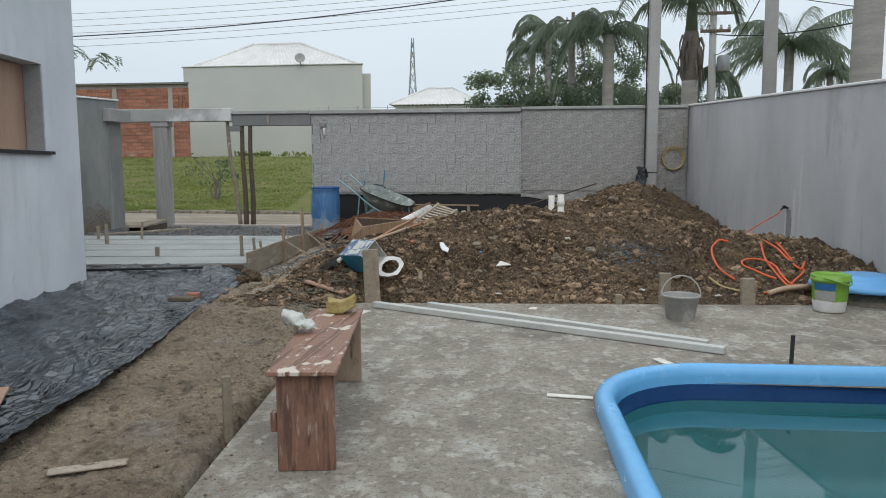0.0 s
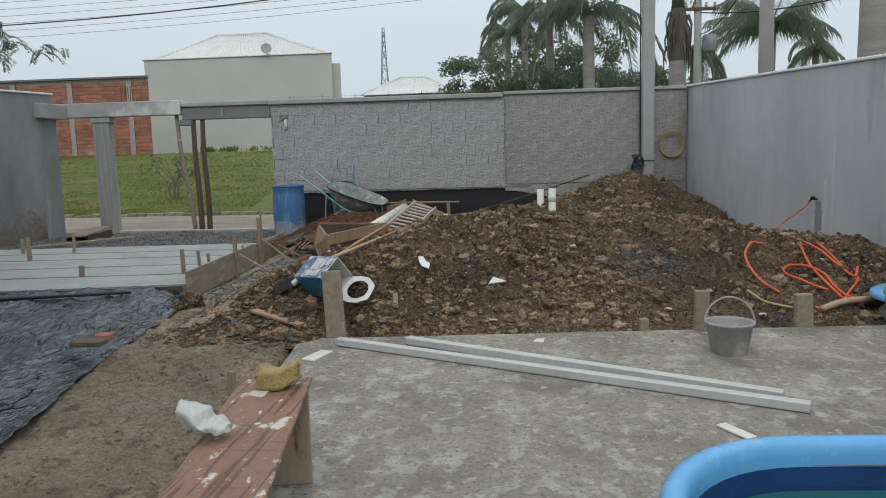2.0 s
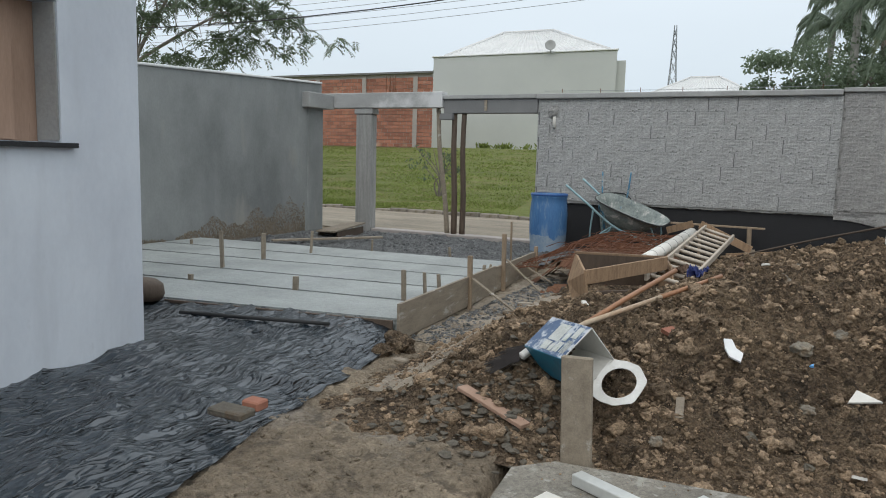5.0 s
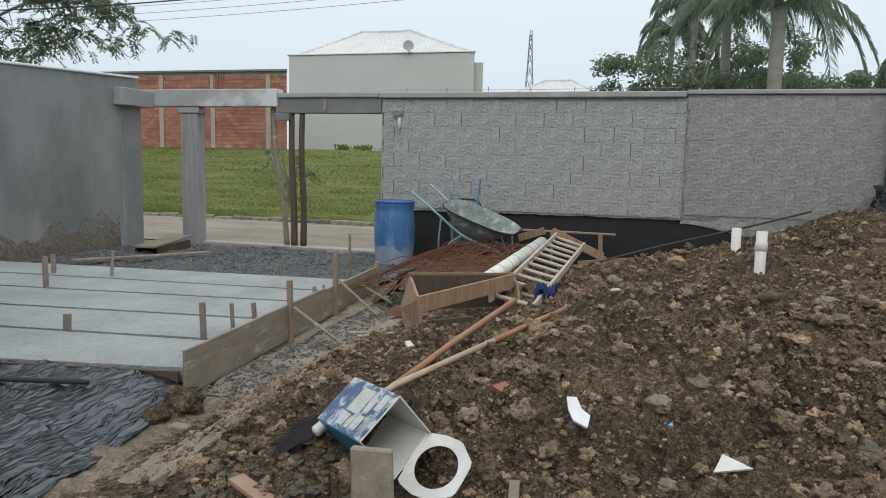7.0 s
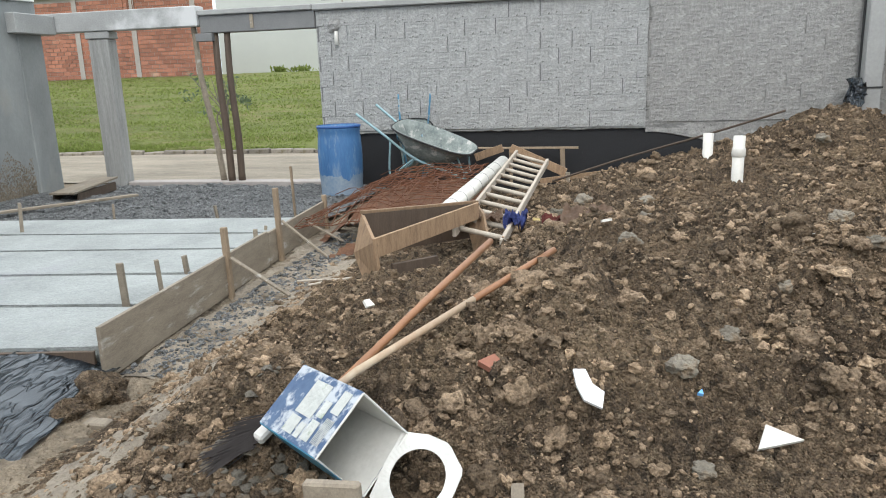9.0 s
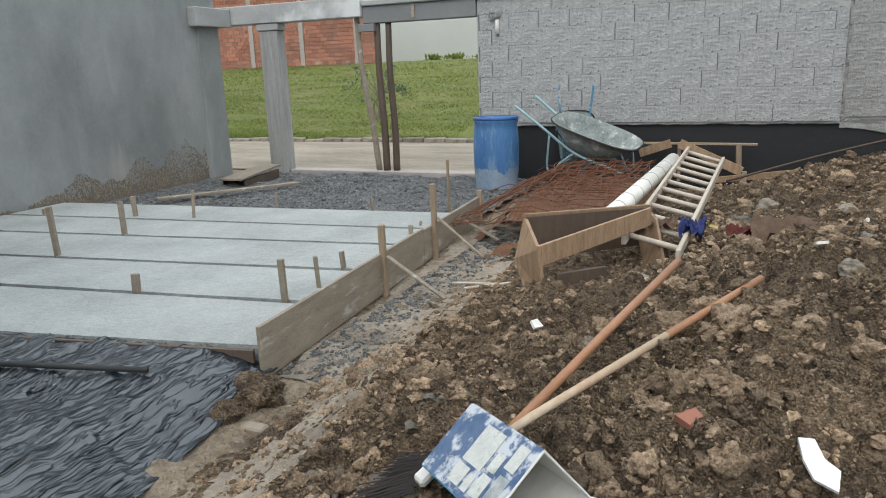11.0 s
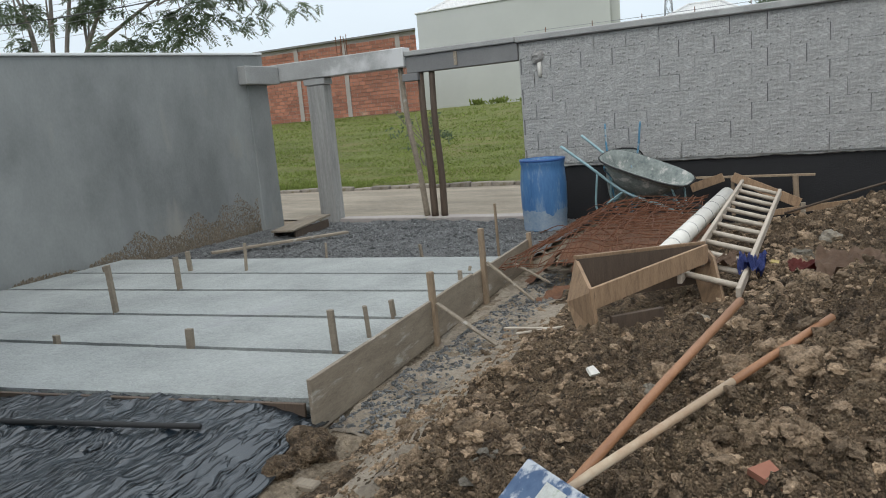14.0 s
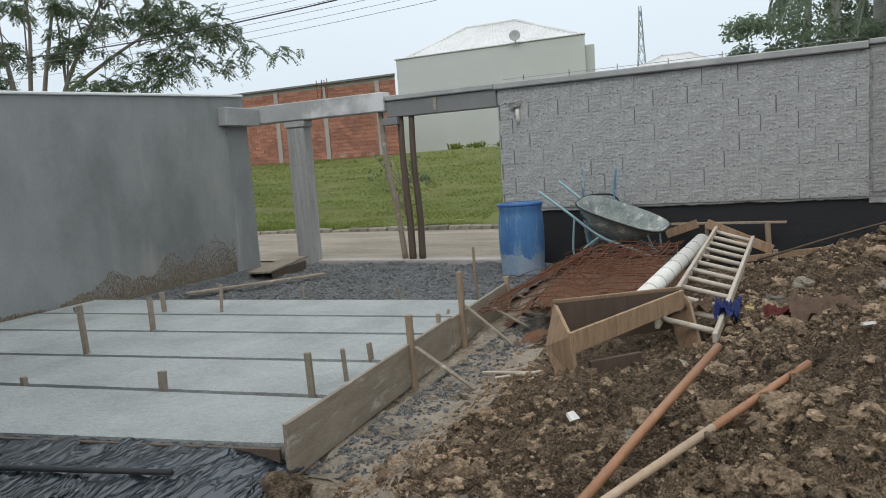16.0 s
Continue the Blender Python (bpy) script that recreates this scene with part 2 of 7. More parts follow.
M_house = material("undercoated_house_wall", grain=0.22, a=(0.72, 0.755, 0.80), b=(0.56, 0.59, 0.64), rough=0.8, scale=1.1, fine=30, bump=0.2, dist=0.003,
                   spots=(0.42, 0.43, 0.44), spot_scale=1.6, spot_at=0.62, stretch=(1, 1, 0.6), blend=0.15)
# Damp soil, base darkened further: shade of crevices between clods is in this colour.
M_soil = material("damp_crevice_dark_soil", (0.325, 0.232, 0.149), (0.063, 0.044, 0.030), rough=0.92, scale=2.2, fine=42, bump=1.0, dist=0.03,
                  spots=(0.32, 0.235, 0.145), spot_scale=1.2, spot_at=0.54, blend=0.2, spec=0.3)
# Clods paler than the soil: their lit tops are put into the colour.
M_clod = material("soil_clod", (0.47, 0.343, 0.226), (0.130, 0.093, 0.063), rough=0.95, scale=7, fine=70, bump=1.0, dist=0.012, spec=0.25, vary=0.5, island=True,
                  spots=(0.25, 0.175, 0.11), spot_scale=1.6, spot_at=0.52, blend=0.2)
M_earth = material("trodden_earth", (0.37, 0.300, 0.215), (0.125, 0.097, 0.068), rough=0.9, scale=1.6, fine=20, bump=1.0, dist=0.025,
                   spots=(0.29, 0.26, 0.22), spot_scale=1.2, spot_at=0.56, blend=0.15, spec=0.35)
M_stone = material("grey_stone", (0.31, 0.275, 0.215), (0.14, 0.122, 0.098), rough=0.9, scale=14, fine=70, bump=1.0, dist=0.01, vary=0.4,
                   spots=(0.22, 0.165, 0.11), spot_scale=11, spot_at=0.52, blend=0.1)
M_gravel = material("grey_gravel_screed", (0.28, 0.285, 0.28), (0.12, 0.123, 0.125), rough=0.9, scale=5, fine=50, bump=1.0, dist=0.02, vary=0.3, island=True)
M_grass = material("short_grass", (0.195, 0.218, 0.066), (0.105, 0.122, 0.038), rough=0.9, scale=0.7, fine=9, bump=1.0, dist=0.05, spec=0.2, stretch=(0.5, 1.4, 1),
                   spots=(0.21, 0.18, 0.082), spot_scale=1.1, spot_at=0.5, blend=0.16)
M_blade = material("grass_blades", (0.250, 0.300, 0.085), (0.150, 0.190, 0.050), rough=0.8, scale=0.9, fine=5, bump=0, spec=0.2, vary=0.3, island=True)
M_road = material("sandy_dirt_road", (0.38, 0.325, 0.250), (0.17, 0.145, 0.11), rough=0.9, scale=1.6, fine=14, bump=0.8, dist=0.02, stretch=(0.4, 1.6, 1),
                  spots=(0.20, 0.17, 0.125), spot_scale=0.9, spot_at=0.54, blend=0.14)
M_wood = material("raw_pine_board", (0.37, 0.28, 0.19), (0.20, 0.145, 0.095), rough=0.75, scale=4, fine=30, bump=0.3, stretch=(6, 6, 1.2), vary=0.2)
M_woodg = material("weathered_board", (0.34, 0.285, 0.215), (0.17, 0.14, 0.105), rough=0.8, scale=3, fine=30, bump=0.4, stretch=(5, 1.2, 5), vary=0.15,
                   spots=(0.42, 0.39, 0.34), spot_scale=2.2, spot_at=0.58)
M_wood_d = material("dark_wood", (0.12, 0.085, 0.06), (0.06, 0.042, 0.03), rough=0.7, scale=4, fine=30, bump=0.4, stretch=(6, 6, 1), vary=0.2)
M_bench = material("red_brown_plywood", (0.29, 0.155, 0.105), (0.15, 0.072, 0.048), rough=0.6, scale=3, fine=25, bump=0.35, stretch=(7, 7, 1),
                   spots=(0.045, 0.024, 0.018), spot_scale=2.2, spot_at=0.52, blend=0.16)
M_bench_top = material("paint_spattered_plywood", (0.33, 0.185, 0.125), (0.19, 0.10, 0.068), rough=0.6, scale=4, fine=30, bump=0.3, stretch=(2.2, 1, 1),
                       spots=(0.64, 0.58, 0.51), spot_scale=10, spot_at=0.585, blend=0.06)
M_bench_in = material("pale_plywood", (0.42, 0.33, 0.24), (0.30, 0.22, 0.155), rough=0.7, scale=3, fine=25, bump=0.3, stretch=(4, 4, 1),
                      spots=(0.16, 0.07, 0.045), spot_scale=2.5, spot_at=0.6)
M_ply = material("pinkish_plywood", (0.43, 0.285, 0.205), (0.31, 0.195, 0.135), rough=0.75, scale=3, fine=25, bump=0.2, stretch=(5, 5, 0.8),
                 spots=(0.2, 0.11, 0.07), spot_scale=3, spot_at=0.66)
M_handle = material("orange_wooden_handle", (0.40, 0.205, 0.105), (0.26, 0.12, 0.058), rough=0.5, scale=4, fine=25, bump=0.15, stretch=(8, 1, 8))
M_handle2 = material("pale_wooden_handle", (0.52, 0.43, 0.31), (0.36, 0.22, 0.13), rough=0.55, scale=1.4, fine=25, bump=0.15)
M_ladder = material("aged_ladder_wood", (0.55, 0.49, 0.41), (0.36, 0.30, 0.235), rough=0.75, scale=3, fine=25, bump=0.3, stretch=(6, 1, 6))
M_pvc = material("white_pvc", (0.80, 0.78, 0.72), (0.62, 0.59, 0.53), rough=0.4, scale=4, fine=20, bump=0.05)
M_barrel = material("blue_plastic", (0.075, 0.20, 0.40), (0.035, 0.11, 0.26), rough=0.55, scale=4, fine=25, bump=0.15,
                    spots=(0.25, 0.33, 0.42), spot_scale=7, spot_at=0.52, blend=0.2, stretch=(1.6, 1.6, 0.35))
M_barrel_in = material("blue_plastic_rim", (0.03, 0.11, 0.32), (0.02, 0.07, 0.22), rough=0.45, scale=6, fine=30, bump=0.05)
M_steel = material("cement_caked_steel", (0.34, 0.37, 0.34), (0.10, 0.125, 0.125), rough=0.75, metal=0.1, scale=7, fine=40, bump=0.6,
                   spots=(0.47, 0.46, 0.43), spot_scale=9, spot_at=0.56)
M_bluesteel = material("chipped_blue_paint", (0.07, 0.24, 0.36), (0.05, 0.16, 0.26), rough=0.5, scale=6, fine=40, bump=0.2,
                       spots=(0.33, 0.38, 0.39), spot_scale=5, spot_at=0.5)
M_greysteel = material("greenish_grey_tube", (0.34, 0.50, 0.53), (0.20, 0.33, 0.37), rough=0.5, metal=0.2, scale=6, fine=40, bump=0.2)
M_rubber = material("black_rubber", (0.03, 0.03, 0.03), (0.018, 0.018, 0.018), rough=0.7, scale=8, fine=50, bump=0.3)
M_rust = material("rusty_rebar", (0.19, 0.075, 0.035), (0.095, 0.038, 0.02), rough=0.9, scale=9, fine=60, bump=0.5)
M_rustdirt = material("rust_stained_soil", (0.27, 0.13, 0.070), (0.10, 0.050, 0.030), rough=0.95, scale=6, fine=60, bump=1.0, dist=0.02)
M_alu = material("grey_profile", (0.64, 0.65, 0.62), (0.50, 0.51, 0.49), rough=0.45, metal=0.3, scale=3, fine=25, bump=0.1)
M_orange = material("orange_hose", (0.72, 0.13, 0.035), (0.55, 0.085, 0.025), rough=0.4, scale=6, fine=30, bump=0.05)
M_yellow = material("yellow_hose", (0.45, 0.36, 0.17), (0.32, 0.25, 0.11), rough=0.5, scale=6, fine=30, bump=0.05)
M_bucket = material("grey_plastic_bucket", (0.40, 0.40, 0.37), (0.28, 0.28, 0.26), rough=0.6, scale=5, fine=30, bump=0.15,
                    spots=(0.50, 0.49, 0.46), spot_scale=5, spot_at=0.55)
M_green = material("green_plastic", (0.23, 0.45, 0.06), (0.17, 0.35, 0.045), rough=0.4, scale=5, fine=30, bump=0.05)
M_blueband = material("dark_blue_print", (0.02, 0.10, 0.32), (0.02, 0.16, 0.30), rough=0.4, scale=8, fine=30, bump=0)
M_pool = material("pale_blue_gelcoat", (0.16, 0.46, 0.80), (0.13, 0.40, 0.73), rough=0.25, scale=4, fine=20, bump=0.03, spots=(0.24, 0.50, 0.76), spot_scale=3, spot_at=0.62)
M_pool_band = material("navy_pool_band", (0.018, 0.065, 0.20), (0.012, 0.045, 0.15), rough=0.2, scale=7, fine=30, bump=0.02)
M_pool_in = material("turquoise_pool_shell", (0.065, 0.235, 0.26), (0.05, 0.19, 0.215), rough=0.5, scale=2, fine=12, bump=0.03)
# Bluish base and paler patches put the sky's sheen into colour, besides dust.
M_tarp = material("sheen_tinted_black_plastic", (0.022, 0.033, 0.043), (0.010, 0.016, 0.022), rough=0.22, scale=2.5, fine=10, bump=0.05, dist=0.008, spec=1.0,
                  spots=(0.060, 0.072, 0.080), spot_scale=1.8, spot_at=0.56, blend=0.2, rough_var=0.12)


def creases(m, layers, depth):
    """Adds long sharp creases to a thin sheet by ridged noise relief."""
    N, L = m.node_tree.nodes, m.node_tree.links
    p = N["Principled BSDF"]
    co = N.new("ShaderNodeTexCoord")
    last = p.inputs["Normal"].links[0].from_socket
    for turn, sc, stretch in layers:
        mp = N.new("ShaderNodeMapping")
        mp.inputs["Rotation"].default_value = (0, 0, radians(turn))
        mp.inputs["Scale"].default_value = stretch
        nz = N.new("ShaderNodeTexNoise")
        nz.inputs["Scale"].default_value = sc
        nz.inputs["Detail"].default_value = 1
        nz.inputs["Distortion"].default_value = 0.35
        sb = N.new("ShaderNodeMath")
        sb.operation = 'SUBTRACT'
        sb.inputs[1].default_value = 0.5
        ab = N.new("ShaderNodeMath")
        ab.operation = 'ABSOLUTE'
        pw = N.new("ShaderNodeMapRange")
        pw.interpolation_type = 'SMOOTHERSTEP'
        pw.inputs["From Max"].default_value = 0.06
        bp = N.new("ShaderNodeBump")
        bp.invert = True
        bp.inputs["Strength"].default_value = 0.8
        bp.inputs["Distance"].default_value = depth
        L.new(co.outputs["Object"], mp.inputs[0])
        L.new(mp.outputs[0], nz.inputs["Vector"])
        L.new(nz.outputs[0], sb.inputs[0])
        L.new(sb.outputs[0], ab.inputs[0])
        L.new(ab.outputs[0], pw.inputs[0])
        L.new(pw.outputs[0], bp.inputs["Height"])
        L.new(last, bp.inputs["Normal"])
        last = bp.outputs[0]
    L.new(last, p.inputs["Normal"])


def crumbs(m, layers, strength):
    """Adds a crumbly grain: small cells, each with its own lightness and a raised middle."""
    N, L = m.node_tree.nodes, m.node_tree.links
    p = N["Principled BSDF"]
    co = N.new("ShaderNodeTexCoord")
    for sc, dist, share in layers:
        vo = N.new("ShaderNodeTexVoronoi")
        vo.inputs["Scale"].default_value = sc
        vo.inputs["Randomness"].default_value = 1.0
        L.new(co.outputs["Object"], vo.inputs["Vector"])
        bp = N.new("ShaderNodeBump")
        bp.invert = True
        bp.inputs["Strength"].default_value = strength
        bp.inputs["Distance"].default_value = dist
        L.new(vo.outputs["Distance"], bp.inputs["Height"])
        L.new(p.inputs["Normal"].links[0].from_socket, bp.inputs["Normal"])
        L.new(bp.outputs[0], p.inputs["Normal"])
        sx = N.new("ShaderNodeSeparateXYZ")
        L.new(vo.outputs["Color"], sx.inputs[0])
        mr = N.new("ShaderNodeMapRange")
        mr.inputs["To Min"].default_value = 1 - share
        mr.inputs["To Max"].default_value = 1 + share
        L.new(sx.outputs[0], mr.inputs[0])
        hs = N.new("ShaderNodeHueSaturation")
        L.new(mr.outputs[0], hs.inputs["Value"])
        L.new(p.inputs["Base Color"].links[0].from_socket, hs.inputs["Color"])
        L.new(hs.outputs[0], p.inputs["Base Color"])


crumbs(M_soil, ((40.0, 0.04, 0.25), (120.0, 0.014, 0.3)), 1.0)
crumbs(M_clod, ((90.0, 0.012, 0.25),), 0.7)
crumbs(M_earth, ((30.0, 0.014, 0.10), (100.0, 0.006, 0.12)), 0.8)
crumbs(M_gravel, ((55.0, 0.02, 0.3), (140.0, 0.01, 0.25)), 0.8)
crumbs(M_slab, ((160.0, 0.003, 0.16),), 0.6)
crumbs(M_fresh, ((70.0, 0.006, 0.06), (26.0, 0.008, 0.05)), 0.6)
creases(M_tarp, ((20, 4.5, (1.9, 0.35, 1)), (-38, 4.0, (1.8, 0.4, 1)), (62, 6.0, (1.7, 0.4, 1)), (8, 11.0, (2.0, 0.3, 1))), 0.017)


def streaks(m, colour, at, width=0.12, scale=(5.0, 5.0, 0.35), amount=0.75):
    """Noise stains of their own shape: upright damp runs on walls, patches, specks."""
    N, L = m.node_tree.nodes, m.node_tree.links
    p = N["Principled BSDF"]
    src = p.inputs["Base Color"].links[0].from_socket
    co = N.new("ShaderNodeTexCoord")
    mp = N.new("ShaderNodeMapping")
    mp.inputs["Scale"].default_value = scale
    nz = N.new("ShaderNodeTexNoise")
    nz.inputs["Scale"].default_value = 1.0
    nz.inputs["Detail"].default_value = 5
    mr = N.new("ShaderNodeMapRange")
    mr.inputs["From Min"].default_value = at
    mr.inputs["From Max"].default_value = at + width
    mr.inputs["To Max"].default_value = amount
    mx = N.new("ShaderNodeMix")
    mx.data_type = 'RGBA'
    mx.inputs["B"].default_value = (*colour, 1)
    L.new(co.outputs["Object"], mp.inputs[0])
    L.new(mp.outputs[0], nz.inputs["Vector"])
    L.new(nz.outputs[0], mr.inputs[0])
    L.new(mr.outputs[0], mx.inputs["Factor"])
    L.new(src, mx.inputs["A"])
    L.new(mx.outputs["Result"], p.inputs["Base Color"])


streaks(M_plaster, (0.25, 0.25, 0.255), 0.63, 0.12, (3.0, 3.0, 0.35), 0.5)
streaks(M_plaster, (0.55, 0.55, 0.55), 0.63, 0.1, (2.2, 2.2, 0.3), 0.5)
streaks(M_house, (0.50, 0.52, 0.55), 0.58, 0.15, (2.5, 2.5, 0.4), 0.55)
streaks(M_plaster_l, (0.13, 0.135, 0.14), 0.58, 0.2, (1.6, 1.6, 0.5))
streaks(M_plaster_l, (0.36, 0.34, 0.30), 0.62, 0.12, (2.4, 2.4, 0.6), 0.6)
streaks(M_bench, (0.03, 0.02, 0.018), 0.54, 0.08, (30.0, 30.0, 3.0), 0.55)
streaks(M_bench, (0.42, 0.36, 0.31), 0.60, 0.08, (40.0, 40.0, 6.0), 0.6)
streaks(M_bench_top, (0.075, 0.036, 0.024), 0.55, 0.06, (55.0, 2.0, 1.0), 0.7)
streaks(M_bench_top, (0.07, 0.035, 0.025), 0.66, 0.03, (4.0, 60.0, 1.0), 0.7)
streaks(M_bench_top, (0.66, 0.60, 0.52), 0.645, 0.03, (7.0, 5.0, 1.0), 0.9)
streaks(M_slab, (0.15, 0.135, 0.112), 0.52, 0.14, (1.5, 1.5, 1.0), 0.8)
streaks(M_slab, (0.46, 0.445, 0.385), 0.57, 0.06, (7.0, 5.0, 1.0), 0.5)
streaks(M_slab, (0.14, 0.125, 0.108), 0.57, 0.05, (34.0, 34.0, 1.0), 0.6)
streaks(M_slab, (0.50, 0.475, 0.43), 0.60, 0.06, (13.0, 13.0, 1.0), 0.6)
streaks(M_rough, (0.17, 0.17, 0.16), 0.64, 0.05, (16.0, 16.0, 16.0), 0.8)
streaks(M_rough_d, (0.15, 0.15, 0.145), 0.60, 0.06, (1.6, 1.6, 16.0), 0.7)
streaks(M_rough_d, (0.12, 0.12, 0.115), 0.66, 0.04, (18.0, 18.0, 18.0), 0.8)
streaks(M_earth, (0.085, 0.067, 0.050), 0.56, 0.08, (9.0, 9.0, 9.0), 0.6)
# Random dark and pale specks that raise the soil's contrast.
streaks(M_soil, (0.035, 0.026, 0.018), 0.56, 0.06, (17.0, 17.0, 17.0), 0.7)
streaks(M_soil, (0.36, 0.275, 0.185), 0.60, 0.05, (28.0, 28.0, 28.0), 0.6)
M_bark = material("palm_bark", (0.36, 0.345, 0.32), (0.22, 0.21, 0.195), rough=0.9, scale=2, fine=20, bump=0.5, stretch=(1, 1, 5))
M_bark_d = material("dark_tree_bark", (0.19, 0.16, 0.14), (0.10, 0.085, 0.072), rough=0.9, scale=3, fine=20, bump=0.6)
M_stem = material("grey_tree_bark", (0.25, 0.225, 0.20), (0.14, 0.12, 0.105), rough=0.9, scale=3, fine=20, bump=0.6)
M_kerb = material("dirty_kerb_stone", (0.27, 0.24, 0.20), (0.15, 0.13, 0.105), rough=0.9, scale=3, fine=30, bump=0.6, vary=0.25, spots=(0.12, 0.10, 0.06), spot_scale=2, spot_at=0.55)
# Leaflet green lightened and greyed: the haze over the palms is in the colour.
M_palm = material("haze_paled_palm", (0.26, 0.31, 0.23), (0.15, 0.195, 0.145), rough=0.55, scale=0.7, fine=5, bump=0, spots=(0.17, 0.17, 0.075), spot_scale=0.8, spot_at=0.62)
M_leaf = material("tree_leaves", (0.15, 0.195, 0.115), (0.075, 0.105, 0.062), rough=0.6, scale=0.8, fine=5, bump=0)
# Paler copy of M_leaf for the trees behind the wall: haze put into colour.
M_bush = material("haze_paled_leaves", (0.235, 0.29, 0.195), (0.13, 0.175, 0.115), rough=0.6, scale=0.8, fine=5, bump=0)


def leafy(m, share):
    """Lets part of the light through thin leaves."""
    N, L = m.node_tree.nodes, m.node_tree.links
    p = N["Principled BSDF"]
    out = N["Material Output"]
    tr = N.new("ShaderNodeBsdfTranslucent")
    mx = N.new("ShaderNodeMixShader")
    mx.inputs[0].default_value = share
    L.new(p.inputs["Base Color"].links[0].from_socket, tr.inputs["Color"])
    L.new(p.outputs[0], mx.inputs[1])
    L.new(tr.outputs[0], mx.inputs[2])
    L.new(mx.outputs[0], out.inputs["Surface"])


leafy(M_palm, 0.55)
leafy(M_bush, 0.55)
leafy(M_leaf, 0.5)
leafy(M_blade, 0.5)
M_cpole = material("grey_concrete_pole", (0.40, 0.40, 0.385), (0.30, 0.30, 0.29), rough=0.8, scale=2, fine=30, bump=0.2)
M_cable = material("black_cable", (0.03, 0.03, 0.03), (0.02, 0.02, 0.02), rough=0.6, scale=5, fine=20, bump=0)
M_wire = material("grey_aluminium_wire", (0.28, 0.29, 0.30), (0.22, 0.23, 0.24), rough=0.5, metal=0.5, scale=5, fine=20, bump=0)
M_farwall = material("pale_grey_house_paint", grain=0.22, a=(0.52, 0.53, 0.50), b=(0.47, 0.48, 0.455), rough=0.85, scale=0.25, fine=3, bump=0.05)
M_tile = material("white_roof_tiles", (0.74, 0.74, 0.72), (0.56, 0.56, 0.55), rough=0.6, scale=0.8, fine=8, bump=0.1)
M_mortar = material("grey_mortar", (0.42, 0.38, 0.35), (0.30, 0.27, 0.25), rough=0.9, scale=1, fine=10, bump=0.3)
M_brick = material("red_hollow_brick", (0.40, 0.175, 0.115), (0.27, 0.115, 0.076), rough=0.9, scale=1.3, fine=12, bump=0.3, vary=0.25, island=True,
                   spots=(0.42, 0.27, 0.19), spot_scale=1.0, spot_at=0.6)
M_sponge = material("yellow_sponge", (0.60, 0.48, 0.20), (0.38, 0.28, 0.11), rough=0.95, scale=12, fine=90, bump=1.0, dist=0.01,
                    spots=(0.16, 0.13, 0.09), spot_scale=9, spot_at=0.6)
M_bag = material("white_plastic_bag", (0.66, 0.67, 0.63), (0.44, 0.46, 0.43), rough=0.35, scale=9, fine=40, bump=0.6, dist=0.01,
                 spots=(0.24, 0.31, 0.19), spot_scale=9, spot_at=0.56)
M_can = material("blue_printed_tin", (0.035, 0.075, 0.17), (0.10, 0.16, 0.26), rough=0.4, metal=0.2, scale=9, fine=40, bump=0.15,
                 spots=(0.50, 0.53, 0.56), spot_scale=14, spot_at=0.50)
M_can_teal = material("teal_printed_tin", (0.03, 0.26, 0.40), (0.02, 0.16, 0.28), rough=0.4, scale=9, fine=40, bump=0.1,
                      spots=(0.30, 0.36, 0.38), spot_scale=8, spot_at=0.64)
M_can_in = material("dried_white_paint", (0.70, 0.69, 0.65), (0.56, 0.55, 0.51), rough=0.55, scale=7, fine=40, bump=0.3)
M_brown_cloth = material("brown_fibre_sack", (0.27, 0.18, 0.125), (0.15, 0.095, 0.065), rough=0.95, scale=5, fine=60, bump=0.8)
M_red_cloth = material("dull_red_cloth", (0.22, 0.055, 0.045), (0.13, 0.035, 0.03), rough=0.95, scale=5, fine=60, bump=0.8)
M_blue_cloth = material("blue_cloth", (0.085, 0.115, 0.33), (0.04, 0.055, 0.19), rough=0.95, scale=6, fine=60, bump=0.8)
M_bluelid = material("sky_blue_plastic", (0.15, 0.42, 0.78), (0.12, 0.36, 0.70), rough=0.35, scale=4, fine=20, bump=0.03)
M_bristle = material("dark_bristles", (0.05, 0.042, 0.04), (0.03, 0.025, 0.023), rough=0.8, scale=9, fine=60, bump=0)
M_water = bpy.data.materials.new("pool_water")
M_water.use_nodes = True
wp = M_water.node_tree.nodes["Principled BSDF"]
wp.inputs["Base Color"].default_value = (0.45, 0.78, 0.80, 1)
wp.inputs["Roughness"].default_value = 0.02
wp.inputs["IOR"].default_value = 1.33
wp.inputs["Transmission Weight"].default_value = 1.0
wn = M_water.node_tree.nodes.new("ShaderNodeTexNoise")
wn.inputs["Scale"].default_value = 3.0
wb = M_water.node_tree.nodes.new("ShaderNodeBump")
wb.inputs["Strength"].default_value = 0.02
wb.inputs["Distance"].default_value = 0.02
M_water.node_tree.links.new(wn.outputs[0], wb.inputs["Height"])
M_water.node_tree.links.new(wb.outputs[0], wp.inputs["Normal"])


# ---- ground, slab and pool ----
POOL_O, POOL_A = Vector((2.86, 5.90, 0)), radians(2.3)   # far left corner of the pool and its turn
POOL_W, POOL_L, POOL_R = 2.75, 5.7, 0.75
PU, PV = Vector((math.cos(POOL_A), math.sin(POOL_A), 0)), Vector((math.sin(POOL_A), -math.cos(POOL_A), 0))


